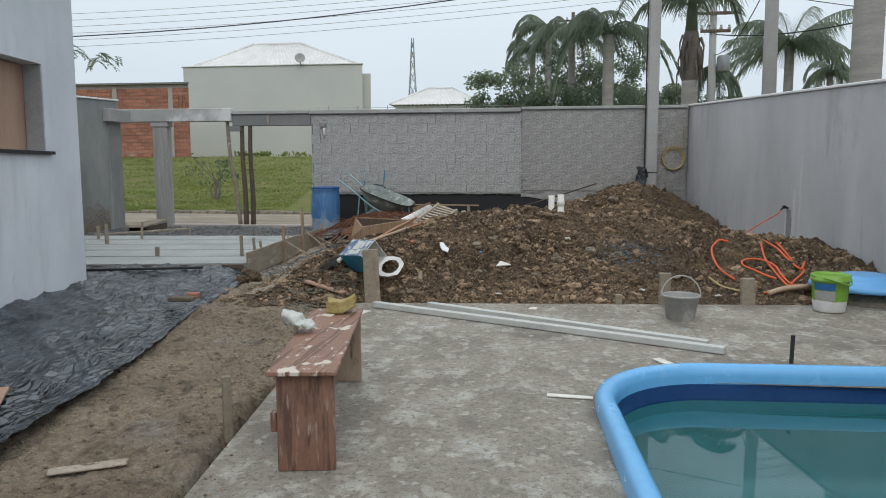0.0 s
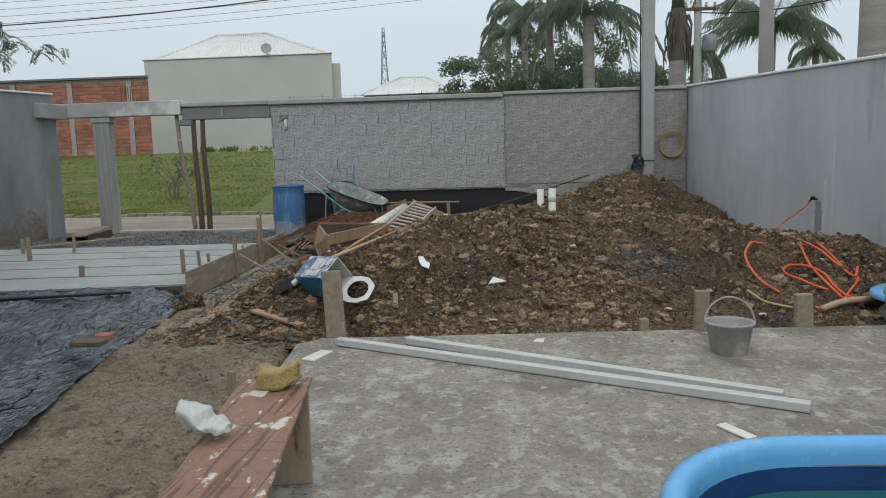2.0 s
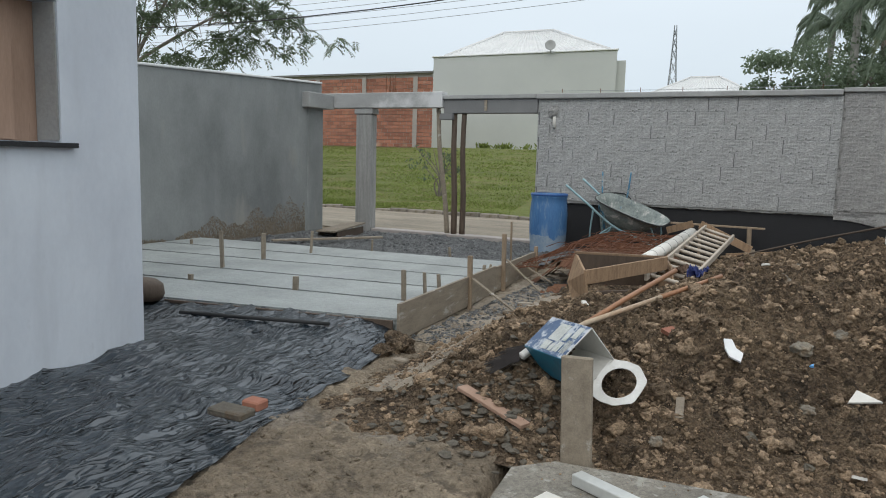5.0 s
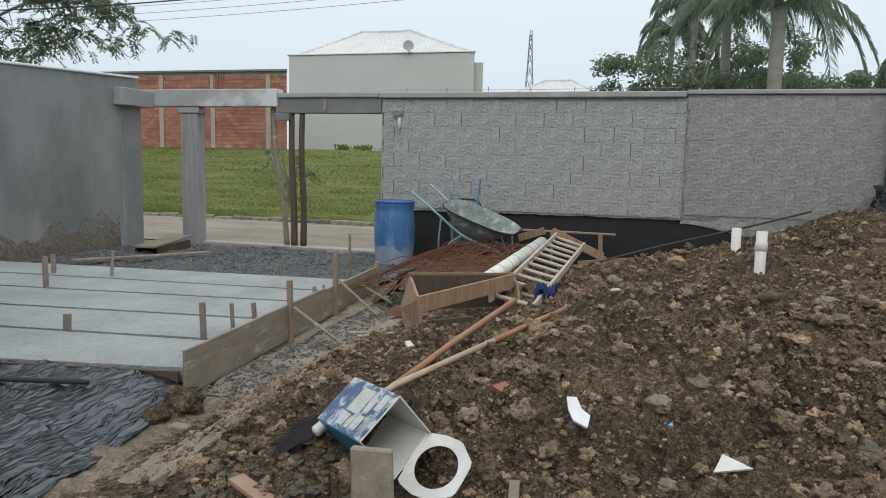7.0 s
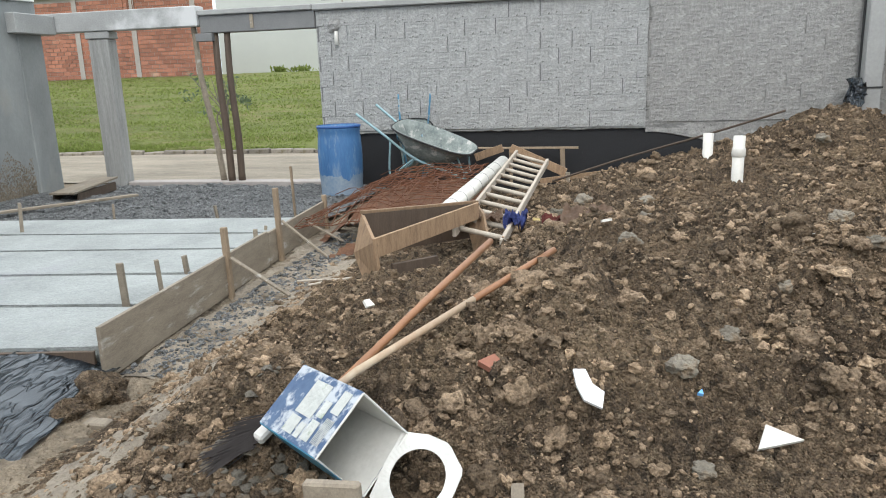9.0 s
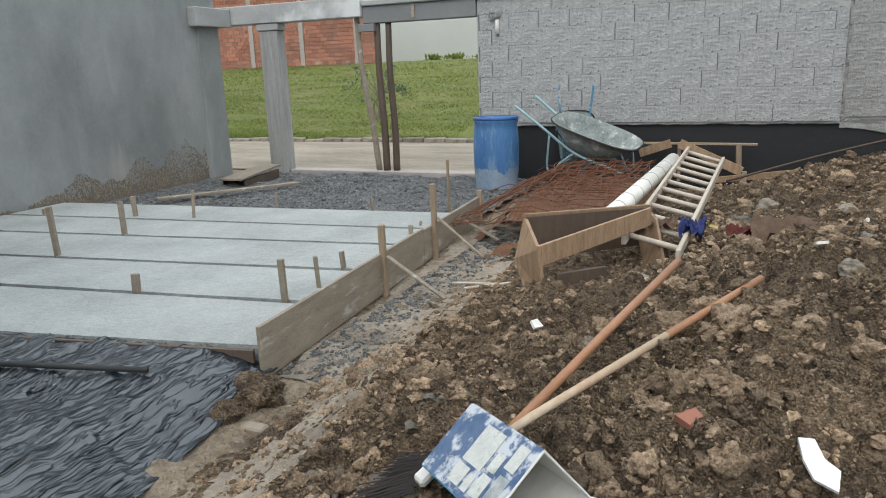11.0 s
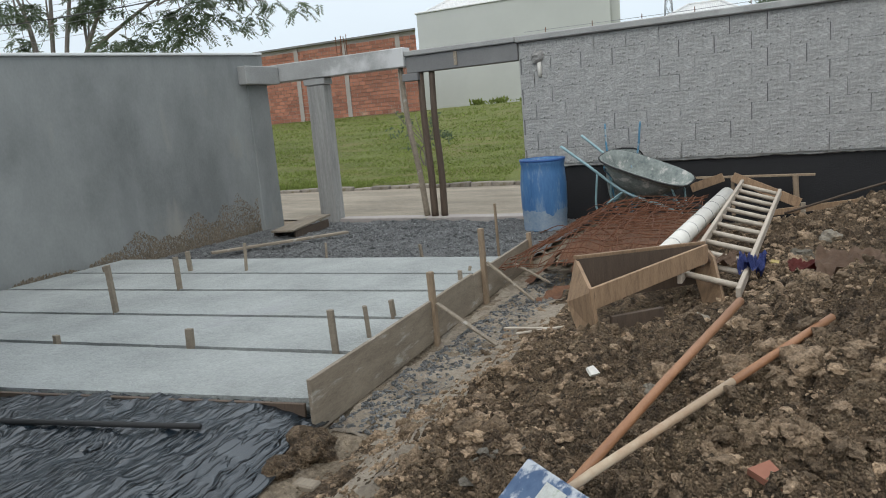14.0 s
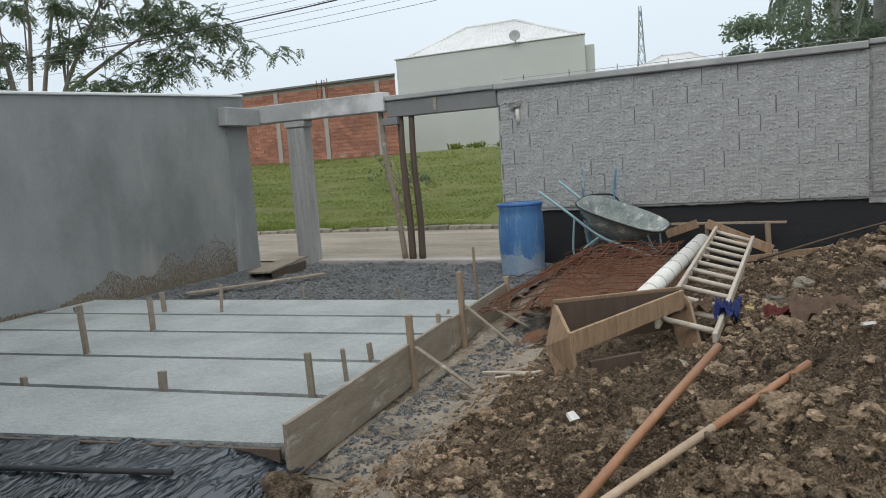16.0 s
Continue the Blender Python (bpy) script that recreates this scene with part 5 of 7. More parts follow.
def curved_label(a0, a1, z0_, z1_, r0, r1):
    bm = bmesh.new()
    rows_ = [[bm.verts.new((PX + rr * math.cos(radians(a0 + (a1 - a0) * i / 10)), PY + rr * math.sin(radians(a0 + (a1 - a0) * i / 10)), PZ + zz)) for i in range(11)] for zz, rr in ((z0_, r0), (z1_, r1))]
    for i in range(10):
        bm.faces.new((rows_[0][i], rows_[0][i + 1], rows_[1][i + 1], rows_[1][i]))
    return bm


part("label", curved_label(195, 265, .195, .255, .1465, .1512), M_blueband, pb, "dark blue printed label")
part("label", curved_label(195, 265, .105, .19, .1400, .1465), M_bucket, pb, "grey worn label")
part("handle", tube(bez([(PX + .165, PY - .02, PZ + .28), (PX + .10, PY - .15, PZ + .25), (PX - .04, PY - .175, PZ + .29), (PX - .165, PY - .03, PZ + .315)], 8), .007, 6), M_green, pb, "pale green plastic handle", True)
LX, LY, LZ = 5.63, 8.42, .09
bm = lathe([(0, .185), (.20, .185), (.23, .178), (.25, .160), (.33, .155), (.36, .146), (.38, .125), (.45, .118), (.475, .105), (.485, .07), (.475, .06), (.36, .09), (0, .10)], 40, (LX, LY, LZ))
solo("basin", bm, M_bluelid, (LX, LY, LZ), "upturned sky blue plastic basin with a stepped rim", "basin", smooth=True)
bm = bmesh.new()
bmesh.ops.create_icosphere(bm, subdivisions=3, radius=1, matrix=Matrix.Translation((LX, LY + .02, .02)) @ Matrix.Diagonal((.42, .38, .16, 1)))
for v in bm.verts:
    v.co += .03 * V((fbm(v.co.x * 8, v.co.y * 8, v.co.z * 8), fbm(v.co.y * 8, v.co.z * 8, 4), 0))
solo("hardened_cement", bm, M_stone, (LX, LY, 0), "low grey heap of hardened cement under the basin", "rubble")

for x, y, h, w, t_, lab in ((1.04, 7.83, .52, .145, .03, "tall grey wooden board stake at the slab edge"), (3.72, 7.98, .32, .10, .05, "square wooden post at the slab edge"),
                            (4.48, 8.07, .27, .12, .06, "thick square wooden post at the slab edge"), (3.315, 8.0, .11, .065, .05, "short wooden stub at the slab edge")):
    solo("edge_post", box((x - w / 2, y - t_ / 2, -.1), (x + w / 2, y + t_ / 2, h), .006, Matrix.Translation((x, y, 0)) @ Matrix.Rotation(radians(rnd.uniform(-3, 3)), 4, 'Y') @ Matrix.Translation((-x, -y, 0))), M_woodg, (x, y, -.1), lab, "post", "posts along the slab edge")

# orange hose in loops half sunk in the soil, and the tap it starts from
HOSE = (((5.06, 10.6), (5.12, 10.3), (5.12, 10.0), (5.03, 9.6), (4.97, 9.22), (4.98, 8.98), (5.01, 8.80), (5.06, 8.70), (5.30, 8.72)),
        ((4.66, 9.50), (4.57, 9.50), (4.50, 9.40), (4.42, 9.23), (4.40, 9.02), (4.43, 8.83), (4.53, 8.69)),
        ((5.08, 9.74), (5.15, 9.47), (5.20, 9.22), (5.26, 9.03), (5.33, 9.12)),
        ((5.25, 9.85), (5.22, 9.51), (5.26, 9.26), (5.30, 9.05), (5.12, 8.80), (4.95, 8.60), (4.76, 8.54)),
        ((4.95, 8.79), (4.86, 8.83), (4.77, 8.91), (4.69, 8.97), (4.69, 9.06), (4.78, 9.14), (4.92, 9.16), (5.02, 9.05), (5.03, 8.86), (5.09, 8.72), (5.32, 8.69)))
bm = bmesh.new()
for k, line in enumerate(HOSE):
    tube(bez([(x, y, max(mound_z(x, y), mound_z(x, y, False)) + .016 + .010 * (k % 3)) for x, y in line], 9), .011, 8, bm)
solo("garden_hose", bm, M_orange, (5.0, 9.2, .4), "tangled orange garden hose on the soil heap", "hose", smooth=True)
solo("drain_pipe", tube(bez([(4.80, 8.54, mound_z(4.8, 8.54) + .035), (5.0, 8.61, .10), (5.25, 8.67, .11)], 6), .026, 10), M_handle2, (5.0, 8.6, .1), "beige plastic pipe end under the orange hose", "pipe", smooth=True)
solo("bent_strip", tube(bez([(4.28, 8.72, mound_z(4.28, 8.72) + .02), (4.40, 8.63, mound_z(4.40, 8.63) + .02), (4.56, 8.50, mound_z(4.56, 8.5) + .02)], 6), .012, 6), M_yellow, (4.4, 8.6, .1), "dirty yellowish strip lying in the soil", "strip", smooth=True)
tap = thing("tap", (wall_x(11.40), 11.40, .74), "black wall tap with a thin hose hanging from it", "tap")
part("body", tube([(wall_x(11.40), 11.40, .74), (wall_x(11.40) - .07, 11.40, .74), (wall_x(11.40) - .09, 11.40, .71)], .012, 8), M_rubber, tap)
part("knob", lathe([(0, 0), (.025, 0), (.03, .012), (.02, .02), (0, .02)], 12, (wall_x(11.40) - .05, 11.40, .752)), M_rubber, tap)
part("hose", tube(bez([(wall_x(11.40) - .09, 11.40, .71), (wall_x(11.40) - .16, 11.32, .66), (5.45, 11.0, .56), (5.08, 10.6, mound_z(5.08, 10.6) + .04)], 8), .008, 6), M_orange, tap, "thin pale orange hose", True)
coil = thing("hose_coil", (5.25, 15.98, 1.44), "coiled yellow hose hanging on the wall", "hose")
for k in range(4):
    rr = .175 + .012 * k
    part("loop", tube([(5.25 + rr * math.cos(6.2832 * i / 30 + k), 15.975 - .012 * k, 1.44 + .012 * k + rr * 1.1 * math.sin(6.2832 * i / 30 + k)) for i in range(31)], .009, 6), M_yellow, coil, "", True)
part("tail", tube(bez([(5.36, 15.97, 1.60), (5.43, 15.97, 1.75), (5.44, 15.97, 1.95), (5.41, 15.98, 2.12)], 6), .009, 6), M_yellow, coil, "", True)

# ---- paint can, broom and handles on the soil ----
CA, CAX = Vector((.70, 8.455, .545)), Vector((.29, -.238, .022)).normalized()
CW1 = Vector((-.106, -.11, -.125))
CW1 = (CW1 - CAX * CW1.dot(CAX)).normalized()
CW2 = CAX.cross(CW1)
if CW2.z > 0:
    CW2 = -CW2
CS, CLn = .225, .36
can = thing("paint_can", CA, "dented square blue paint can lying open on the soil", "can")


def cpt(a, u, v):
    return CA + CAX * (a * CLn) + CW1 * (u * CS) + CW2 * (v * CS)


def plate(pts, t, n):
    """A thin sheet over the given corners with thickness t along n."""
    bm = bmesh.new()
    a = [bm.verts.new(p) for p in pts]
    b = [bm.verts.new(Vector(p) + Vector(n) * t) for p in pts]
    bm.faces.new(a)
    bm.faces.new(b[::-1])
    for i in range(len(a)):
        bm.faces.new((a[i], a[(i + 1) % len(a)], b[(i + 1) % len(a)], b[i]))
    return bm


part("side", plate([cpt(0, 0, 0), cpt(1, 0, 0), cpt(1, 1, 0), cpt(0, 1, 0)], .004, -CW2), M_can, can, "blue printed face with a white label")
part("side", plate([cpt(0, 1, .0), cpt(1, 1, .0), cpt(1, 1, 1), cpt(0, 1, 1)], .004, CW1), M_can_teal, can, "teal blue face")
part("side", plate([cpt(0, 0, .0), cpt(1, 0, .0), cpt(1, .0, 1), cpt(0, .0, 1)], .004, -CW1), M_can, can)
part("side", plate([cpt(0, 0, 1), cpt(1, 0, 1), cpt(1, 1, 1), cpt(0, 1, 1)], .004, CW2), M_can, can)
part("base", plate([cpt(0, 0, 0), cpt(0, 1, 0), cpt(0, 1, 1), cpt(0, 0, 1)], .004, -CAX), M_can, can)
bm = bmesh.new()
e = .012
ring0 = [cpt(.03, e, e), cpt(.03, 1 - e, e), cpt(.03, 1 - e, 1 - e), cpt(.03, e, 1 - e)]
ring1 = [cpt(.995, e, e), cpt(.995, 1 - e, e), cpt(.995, 1 - e, 1 - e), cpt(.995, e, 1 - e)]
vs = bridge(bm, [ring0, ring1])
bm.faces.new(vs[0])
part("lining", bm, M_can_in, can, "lining of dried white paint")
for a0, a1, u0, u1 in ((.36, .62, .10, .62), (.36, .52, .66, .92), (.66, .76, .30, .55), (.66, .78, .60, .90), (.80, .92, .08, .42), (.55, .63, .70, .92)):
    part("label", plate([cpt(a0, u0, -.022), cpt(a1, u0, -.022), cpt(a1, u1, -.022), cpt(a0, u1, -.022)], .0015, -CW2), M_bag, can, "white printed label block")
for i in range(7):
    a0 = .82 + .018 * i
    part("print_line", plate([cpt(a0, .5, -.022), cpt(a0 + .007, .5, -.022), cpt(a0 + .007, .88, -.022), cpt(a0, .88, -.022)], .001, -CW2), M_bag, can)
# torn end plate with its round hole, hinged on the lower edge of the mouth
hinge = cpt(1.0, .5, 1.0)
fc = hinge + CAX * .10 + V((.02, .03, -.02))
fv = (fc - hinge).normalized()
fu = (CW1 - fv * CW1.dot(fv)).normalized()
nn = fu.cross(fv)
back = (fc - hinge).length
OUT = ((-.112, -back), (.112, -back), (.132, -.02), (.128, .06), (.07, .135), (-.07, .135), (-.128, .06), (-.132, -.02))
n_ = 48
inn, out_ = [], []
for j in range(n_):
    a = 6.28319 * j / n_
    c, s = math.cos(a), math.sin(a)
    k = 9.0
    for (x0_, y0_), (x1_, y1_) in zip(OUT, OUT[1:] + OUT[:1]):
        ex, ey = x1_ - x0_, y1_ - y0_
        den = c * ey - s * ex
        if abs(den) > 1e-6:
            kk = (x0_ * ey - y0_ * ex) / den
            w_ = (x0_ * s - y0_ * c) / den
            if kk > 0 and -.001 <= w_ <= 1.001:
                k = min(k, kk)
    inn.append(fc + fu * (.088 * c) + fv * (.088 * s + .012))
    out_.append(fc + fu * (k * c) + fv * (k * s) + nn * (.006 * math.sin(3 * a)))
bm = bmesh.new()
bridge(bm, [inn, out_, [p + nn * .004 for p in out_], [p + nn * .004 for p in inn], inn])
bmesh.ops.remove_doubles(bm, verts=bm.verts, dist=.0002)
part("lid", bm, M_can_in, can, "white torn end plate with a round hole")
mouth = [cpt(1.003, 0, 0), cpt(1.003, 1, 0), cpt(1.003, 1, 1), cpt(1.003, 0, 1)]
part("seam", tube(mouth + mouth[:1], .004, 6), M_can_in, can, "paint-caked edge of the mouth")

broom = thing("broom", (.9, 8.6, .5), "broom with a pale wooden handle and dark bristles on the soil", "broom")
part("handle", tube([(.78, 8.40, .46), (.88, 8.45, .535), (1.19, 8.96, .632)], .0135, 10), M_handle2, broom, "pale lower half of the round handle", True)
part("handle", tube([(1.19, 8.96, .632), (1.47, 9.42, .72)], .0137, 10), M_handle, broom, "reddish brown upper half of the handle", True)
part("head", box((-.06, -.02, -.02), (.06, .02, .02), .008, pose(.60, 8.37, .36, 25, -25, 60)), M_can_in, broom, "white plastic head")
bm = bmesh.new()
for i in range(260):
    a, b = rnd.uniform(-.07, .07), rnd.uniform(-.025, .025)
    m = pose(.58, 8.36, .36, 25, -25, 60)
    p0 = m @ V((a, b, -.01))
    p1 = p0 + V((-.13 + rnd.uniform(-.03, .03), -.015 + a * .35 + rnd.uniform(-.03, .03), -.065 + rnd.uniform(-.03, .03)))
    tube([p0, p1], .0022, 3, bm)
part("bristles", bm, M_bristle, broom, "worn dark bristles")
solo("tool_handle", tube([(.80, 8.40, .47), (.98, 9.05, .59), (1.154, 9.7, .69)], .0155, 10, None, .0165), M_handle, (.9, 8.5, .5), "orange wooden hoe handle lying on the soil", "handle", smooth=True)
solo("wood_piece", beam((.28, 8.20, hit_ground(.28, 8.20) + .03), (.72, 8.02, hit_ground(.72, 8.02) + .03), .075, .022, .003), M_ply, (.48, 8.17, .1), "reddish sawn board offcut on rubble", "wood piece")
solo("lath", beam((-.50, 11.18, .03), (-.1, 11.12, .07), .025, .012, .002), M_ladder, (-.3, 11.15, .03), "thin pale lath on the soil", "lath")
solo("lath", beam((-.36, 11.05, .04), (-.02, 11.16, .08), .025, .012, .002), M_ladder, (-.2, 11.1, .03), "thin pale lath on the soil", "lath")


def shard(x, y, pts, mat_, label, cat, tilt=(20, 10, 0), th=.012, name="shard"):
    z = hit_ground(x, y) + .025
    m = pose(x, y, z, *tilt)
    return solo(name, plate([m @ V((*p, 0)) for p in pts], th, m.to_3x3() @ V((0, 0, 1))), mat_, (x, y, z), label, cat)


shard(2.23, 8.63, ((-.08, -.025), (.08, .02), (-.03, .07)), M_pvc, "triangular white tile shard on the soil", "tile", (30, 5, 10))
shard(1.615, 8.57, ((-.05, .06), (-.01, .07), (.02, .02), (.06, .0), (.06, -.06), (.0, -.045), (-.03, .0)), M_white, "bent white plastic scrap on the soil", "scrap", (35, 10, 0))
shard(1.307, 8.628, ((-.05, -.02), (.05, -.03), (.05, .01), (-.02, .04)), M_brick, "red brick chip on the soil", "brick", (20, 15, -20), .025)
shard(1.99, 8.72, ((-.01, -.012), (.01, -.012), (.006, .012)), M_bluelid, "tiny pale blue scrap on the soil", "scrap")
shard(1.42, 8.28, ((-.02, -.06), (.02, -.06), (.025, .06), (-.015, .06)), M_woodg, "grey wood chip on the soil", "wood chip", (40, 0, 10))
shard(3.95, 14.45, ((-.06, -.03), (.06, -.02), (.02, .05), (-.05, .04)), M_white, "white plaster lump on the soil heap", "scrap", (25, 0, 0), .03)
for x, y in ((4.05, 8.2), (2.2, 8.2), (2.9, 9.1), (3.3, 11.5), (1.7, 9.9), (2.6, 9.7), (1.3, 10.6), (2.0, 10.9), (3.6, 8.5), (4.3, 8.4), (.62, 9.4)):
    shard(x, y, ((-.025, -.02), (.03, -.015), (.02, .025), (-.02, .02)), M_pvc, "small pale plaster crumb on the soil", "scrap", (rnd.uniform(0, 40), rnd.uniform(0, 30), rnd.uniform(0, 180)))
for (x, y, zt, sock) in ((2.87, 14.75, .775, False), (3.0, 13.72, .83, True)):
    pv = thing("drain_pipe", (x, y, .3), "upright white plastic drain pipe stub in the soil heap", "pipe", "pipe stubs in the soil heap")
    part("pipe", lathe([(.055, .25), (.055, zt), (.048, zt), (.048, .3)], 20, (x, y, 0)), M_pvc, pv, "", True)
    if sock:
        part("socket", lathe([(.056, zt - .2), (.064, zt - .19), (.064, zt - .12), (.056, zt - .11)], 20, (x, y, 0)), M_pvc, pv, "", True)

# ---- crate, ladder, long pipe, rebar pile ----
crate = thing("wooden_crate", (.5, 11.1, .2), "open trough of dark formwork boards standing askew on the soil", "crate")
c1, c2 = Vector((.13, 10.86, .60)), Vector((.74, 11.92, .49))      # upper back edge
c3, c4 = Vector((.325, 10.48, .475)), Vector((.81, 11.72, .475))      # upper front edge


def panel(p, q, depth, t, inward):
    d = Vector((0, 0, -1)) * depth
    return plate([p, q, q + d, p + d], t, inward)


nb = Vector((.86, -.5, 0))
# Inner board in dark wood: shade inside the trough is put into its colour.
part("board", panel(c1, c2, .27, .024, nb), M_wood_d, crate, "inner face with the trough's shade in its colour")
part("rail", beam(c1 + V((0, 0, .01)), c2 + V((0, 0, .01)), .03, .02, .002), M_crate, crate)
part("board", beam(c3 + V((0, 0, -.02)), c4 + V((-.02, -.08, .005)), .022, .125, .003), M_crate, crate, "broad pale front board")
dd = (c2 - c1).normalized() * .025
part("end_panel", plate([c1, c3 + V((.0, 0, .02)), V((.35, 10.48, .25)), V((.25, 10.55, .13)), V((.10, 10.75, .36))], 1.0, dd), M_crate, crate, "cut end board")
part("end_panel", plate([c2, c4 + V((.03, -.06, -.02)), V((.98, 11.15, .17)), V((.84, 11.35, .12)), V((.70, 11.80, .30))], 1.0, -dd), M_crate, crate, "cut end board")
part("foot", beam(c3 + V((.08, .1, -.19)), c3 + V((.32, .34, -.19)), .03, .1, .003), M_wood_d, crate)

ladder = thing("ladder", (.9, 13, .4), "weathered wooden ladder lying on the soil", "ladder")
LA0, LA1, LB0, LB1 = Vector((.66, 11.35, .37)), Vector((.78, 14.65, .60)), Vector((1.02, 11.2, .33)), Vector((1.13, 14.6, .50))
part("rail", beam(LA0, LA1, .03, .065, .005), M_ladder, ladder)
part("rail", beam(LB0, LB1, .03, .065, .005), M_ladder, ladder)
for k in range(12):
    t_ = .04 + .92 * k / 11
    part("rung", tube([LA0.lerp(LA1, t_), LB0.lerp(LB1, t_)], .02, 8), M_ladder, ladder, "", True)
long_pipe = solo("drain_pipe", tube([(.38, 11.5, .34), (.69, 14.05, .56)], .07, 18), M_pvc, (.5, 12.5, .4), "long dirty white plastic pipe lying beside the ladder", "pipe", smooth=True)
for k in range(9):
    q = V((.38, 11.5, .34)).lerp(V((.69, 14.05, .56)), .1 + .095 * k)
    tilt = (V((.69, 14.05, .56)) - V((.38, 11.5, .34))).to_track_quat('Z', 'Y').to_matrix().to_4x4()
    part("ring", lathe([(.0695, -.006), (.0725, -.005), (.0725, .005), (.0695, .006)], 18, (0, 0, 0), None, Matrix.Translation(q) @ tilt), M_bucket, long_pipe, "grey ridge")


def cloth(x, y, sx, sy, mat_, label, cat, h=.06, zoff=.03, seed=0, name="cloth", z0=None):
    bm = bmesh.new()
    n_ = 18
    g = [[bm.verts.new((x + sx * (i / n_ - .5) * (1 + .15 * fbm(j * .3, seed, 1)), y + sy * (j / n_ - .5), (z0 if z0 is not None else max(hit_ground(x + sx * (i / n_ - .5), y + sy * (j / n_ - .5)), mound_z(x, y, False))) + zoff + h * fbm(i * .22 + seed, j * .22, seed, 3))) for i in range(n_ + 1)] for j in range(n_ + 1)]
    for j in range(n_):
        for i in range(n_):
            bm.faces.new((g[j][i], g[j][i + 1], g[j + 1][i + 1], g[j + 1][i]))
    bmesh.ops.solidify(bm, geom=bm.faces[:], thickness=.006)
    return solo(name, bm, mat_, (x, y, hit_ground(x, y)), label, cat, smooth=True)


cloth(1.60, 11.2, .34, .55, M_brown_cloth, "crumpled brown sack on the soil", "sack", .07, .035, 2, "sack")
cloth(1.42, 11.35, .26, .2, M_red_cloth, "crumpled dull red cloth on the soil", "cloth", .04, .06, 5)
cloth(1.06, 11.75, .16, .30, M_blue_cloth, "dark blue rag hung over the ladder", "rag", .14, 0, 8, "rag", .40)
cloth(.86, 11.75, .2, .26, M_brown_cloth, "dirty work gloves on the ladder", "glove", .06, .0, 11, "glove", .42)
shard(1.17, 12.4, ((-.03, -.02), (.03, -.02), (.03, .02), (-.03, .02)), M_sponge, "small yellow plastic cap on the soil", "scrap")

pile = thing("rebar_mesh", (-.2, 13.4, .3), "rusty welded steel mesh bent into a heap", "rebar")
heap = height_sheet("rust_litter", span(-.95, .5, .05), span(12.1, 15.0, .05), lambda x, y: -.04 + .36 * smooth01(-1.0, -.45, x) * smooth01(12.0, 12.9, y) * smooth01(15.1, 14.5, y) * smooth01(.75, .3, x) + .03 * fbm(x * 5, y * 5, 3), M_rustdirt,
                     keep=lambda x, y: fbm(x * 2.5, y * 2.5, 7, 3) < 1.6 * min(x + .80, 14.8 - y, (y - 12.55) * .8, .5))
tagged(heap, "rusty brown litter under the steel mesh", "soil", kind="stuff")
for k in range(30):
    y0 = 12.25 + 2.5 * k / 29
    pts = []
    for i in range(9):
        x = -.98 + 1.42 * i / 8
        pts.append((x + .03 * fbm(k, i, 1), y0 + .10 * fbm(i * .5, k * .4, 3) + .06 * rnd.uniform(-1, 1), .20 + .25 * smooth01(-1.05, -.4, x) * smooth01(12.0, 12.8, y0) + .05 * fbm(i * .7, k * .5, 6)))
    part("bar", tube(pts, .0052, 4), M_rust, pile)
for k in range(24):
    x0 = -.95 + 1.4 * k / 23
    pts = []
    for i in range(9):
        y = 12.2 + 2.6 * i / 8
        pts.append((x0 + .08 * fbm(i * .6, k * .5, 8) + .03 * rnd.uniform(-1, 1), y, .215 + .25 * smooth01(-1.05, -.4, x0) * smooth01(12.0, 12.8, y) + .05 * fbm(k * .6, i * .6, 7)))
    part("bar", tube(pts, .0042, 4), M_rust, pile)
for k in range(26):
    x, y = rnd.uniform(-.45, .15), rnd.uniform(12.7, 14.3)
    a = rnd.uniform(0, 3.14)
    part("bar", tube(bez([(x, y, .33), (x + .25 * math.cos(a), y + .25 * math.sin(a), .42 + .04 * rnd.random()), (x + .55 * math.cos(a), y + .5 * math.sin(a), .36)], 4), .0042, 4), M_rust, pile)

# ---- barrel, wheelbarrows, boards against the wall ----
barrel = thing("barrel", (-1.55, 15.22, 0.03), "blue plastic barrel splashed with cement", "barrel")
part("body", lathe([(0, .03), (.245, .03), (.262, .045), (.268, .2), (.282, .35), (.284, .6), (.272, .76), (.262, .84), (.272, .86), (.275, .905), (.262, .915), (.245, .90), (.24, .80), (.262, .6), (.255, .1), (0, .08)], 40, (-1.55, 15.22, 0)), M_barrel, barrel, "", True)
part("rim", lathe([(.274, .885), (.282, .893), (.282, .915), (.268, .921), (.262, .917)], 40, (-1.55, 15.22, 0)), M_barrel_in, barrel, "darker blue rim", True)

bm = lathe([(.2655, .05), (.2705, .2), (.2745, .22), (.2785, .30)], 48, (-1.55, 15.22, 0))
for v in bm.verts:
    if v.co.z > .27:
        v.co.z += .13 * fbm(v.co.x * 9, v.co.y * 9, 3)
part("cement_crust", bm, M_crust, barrel, "pale cement crust on the lower part", True)


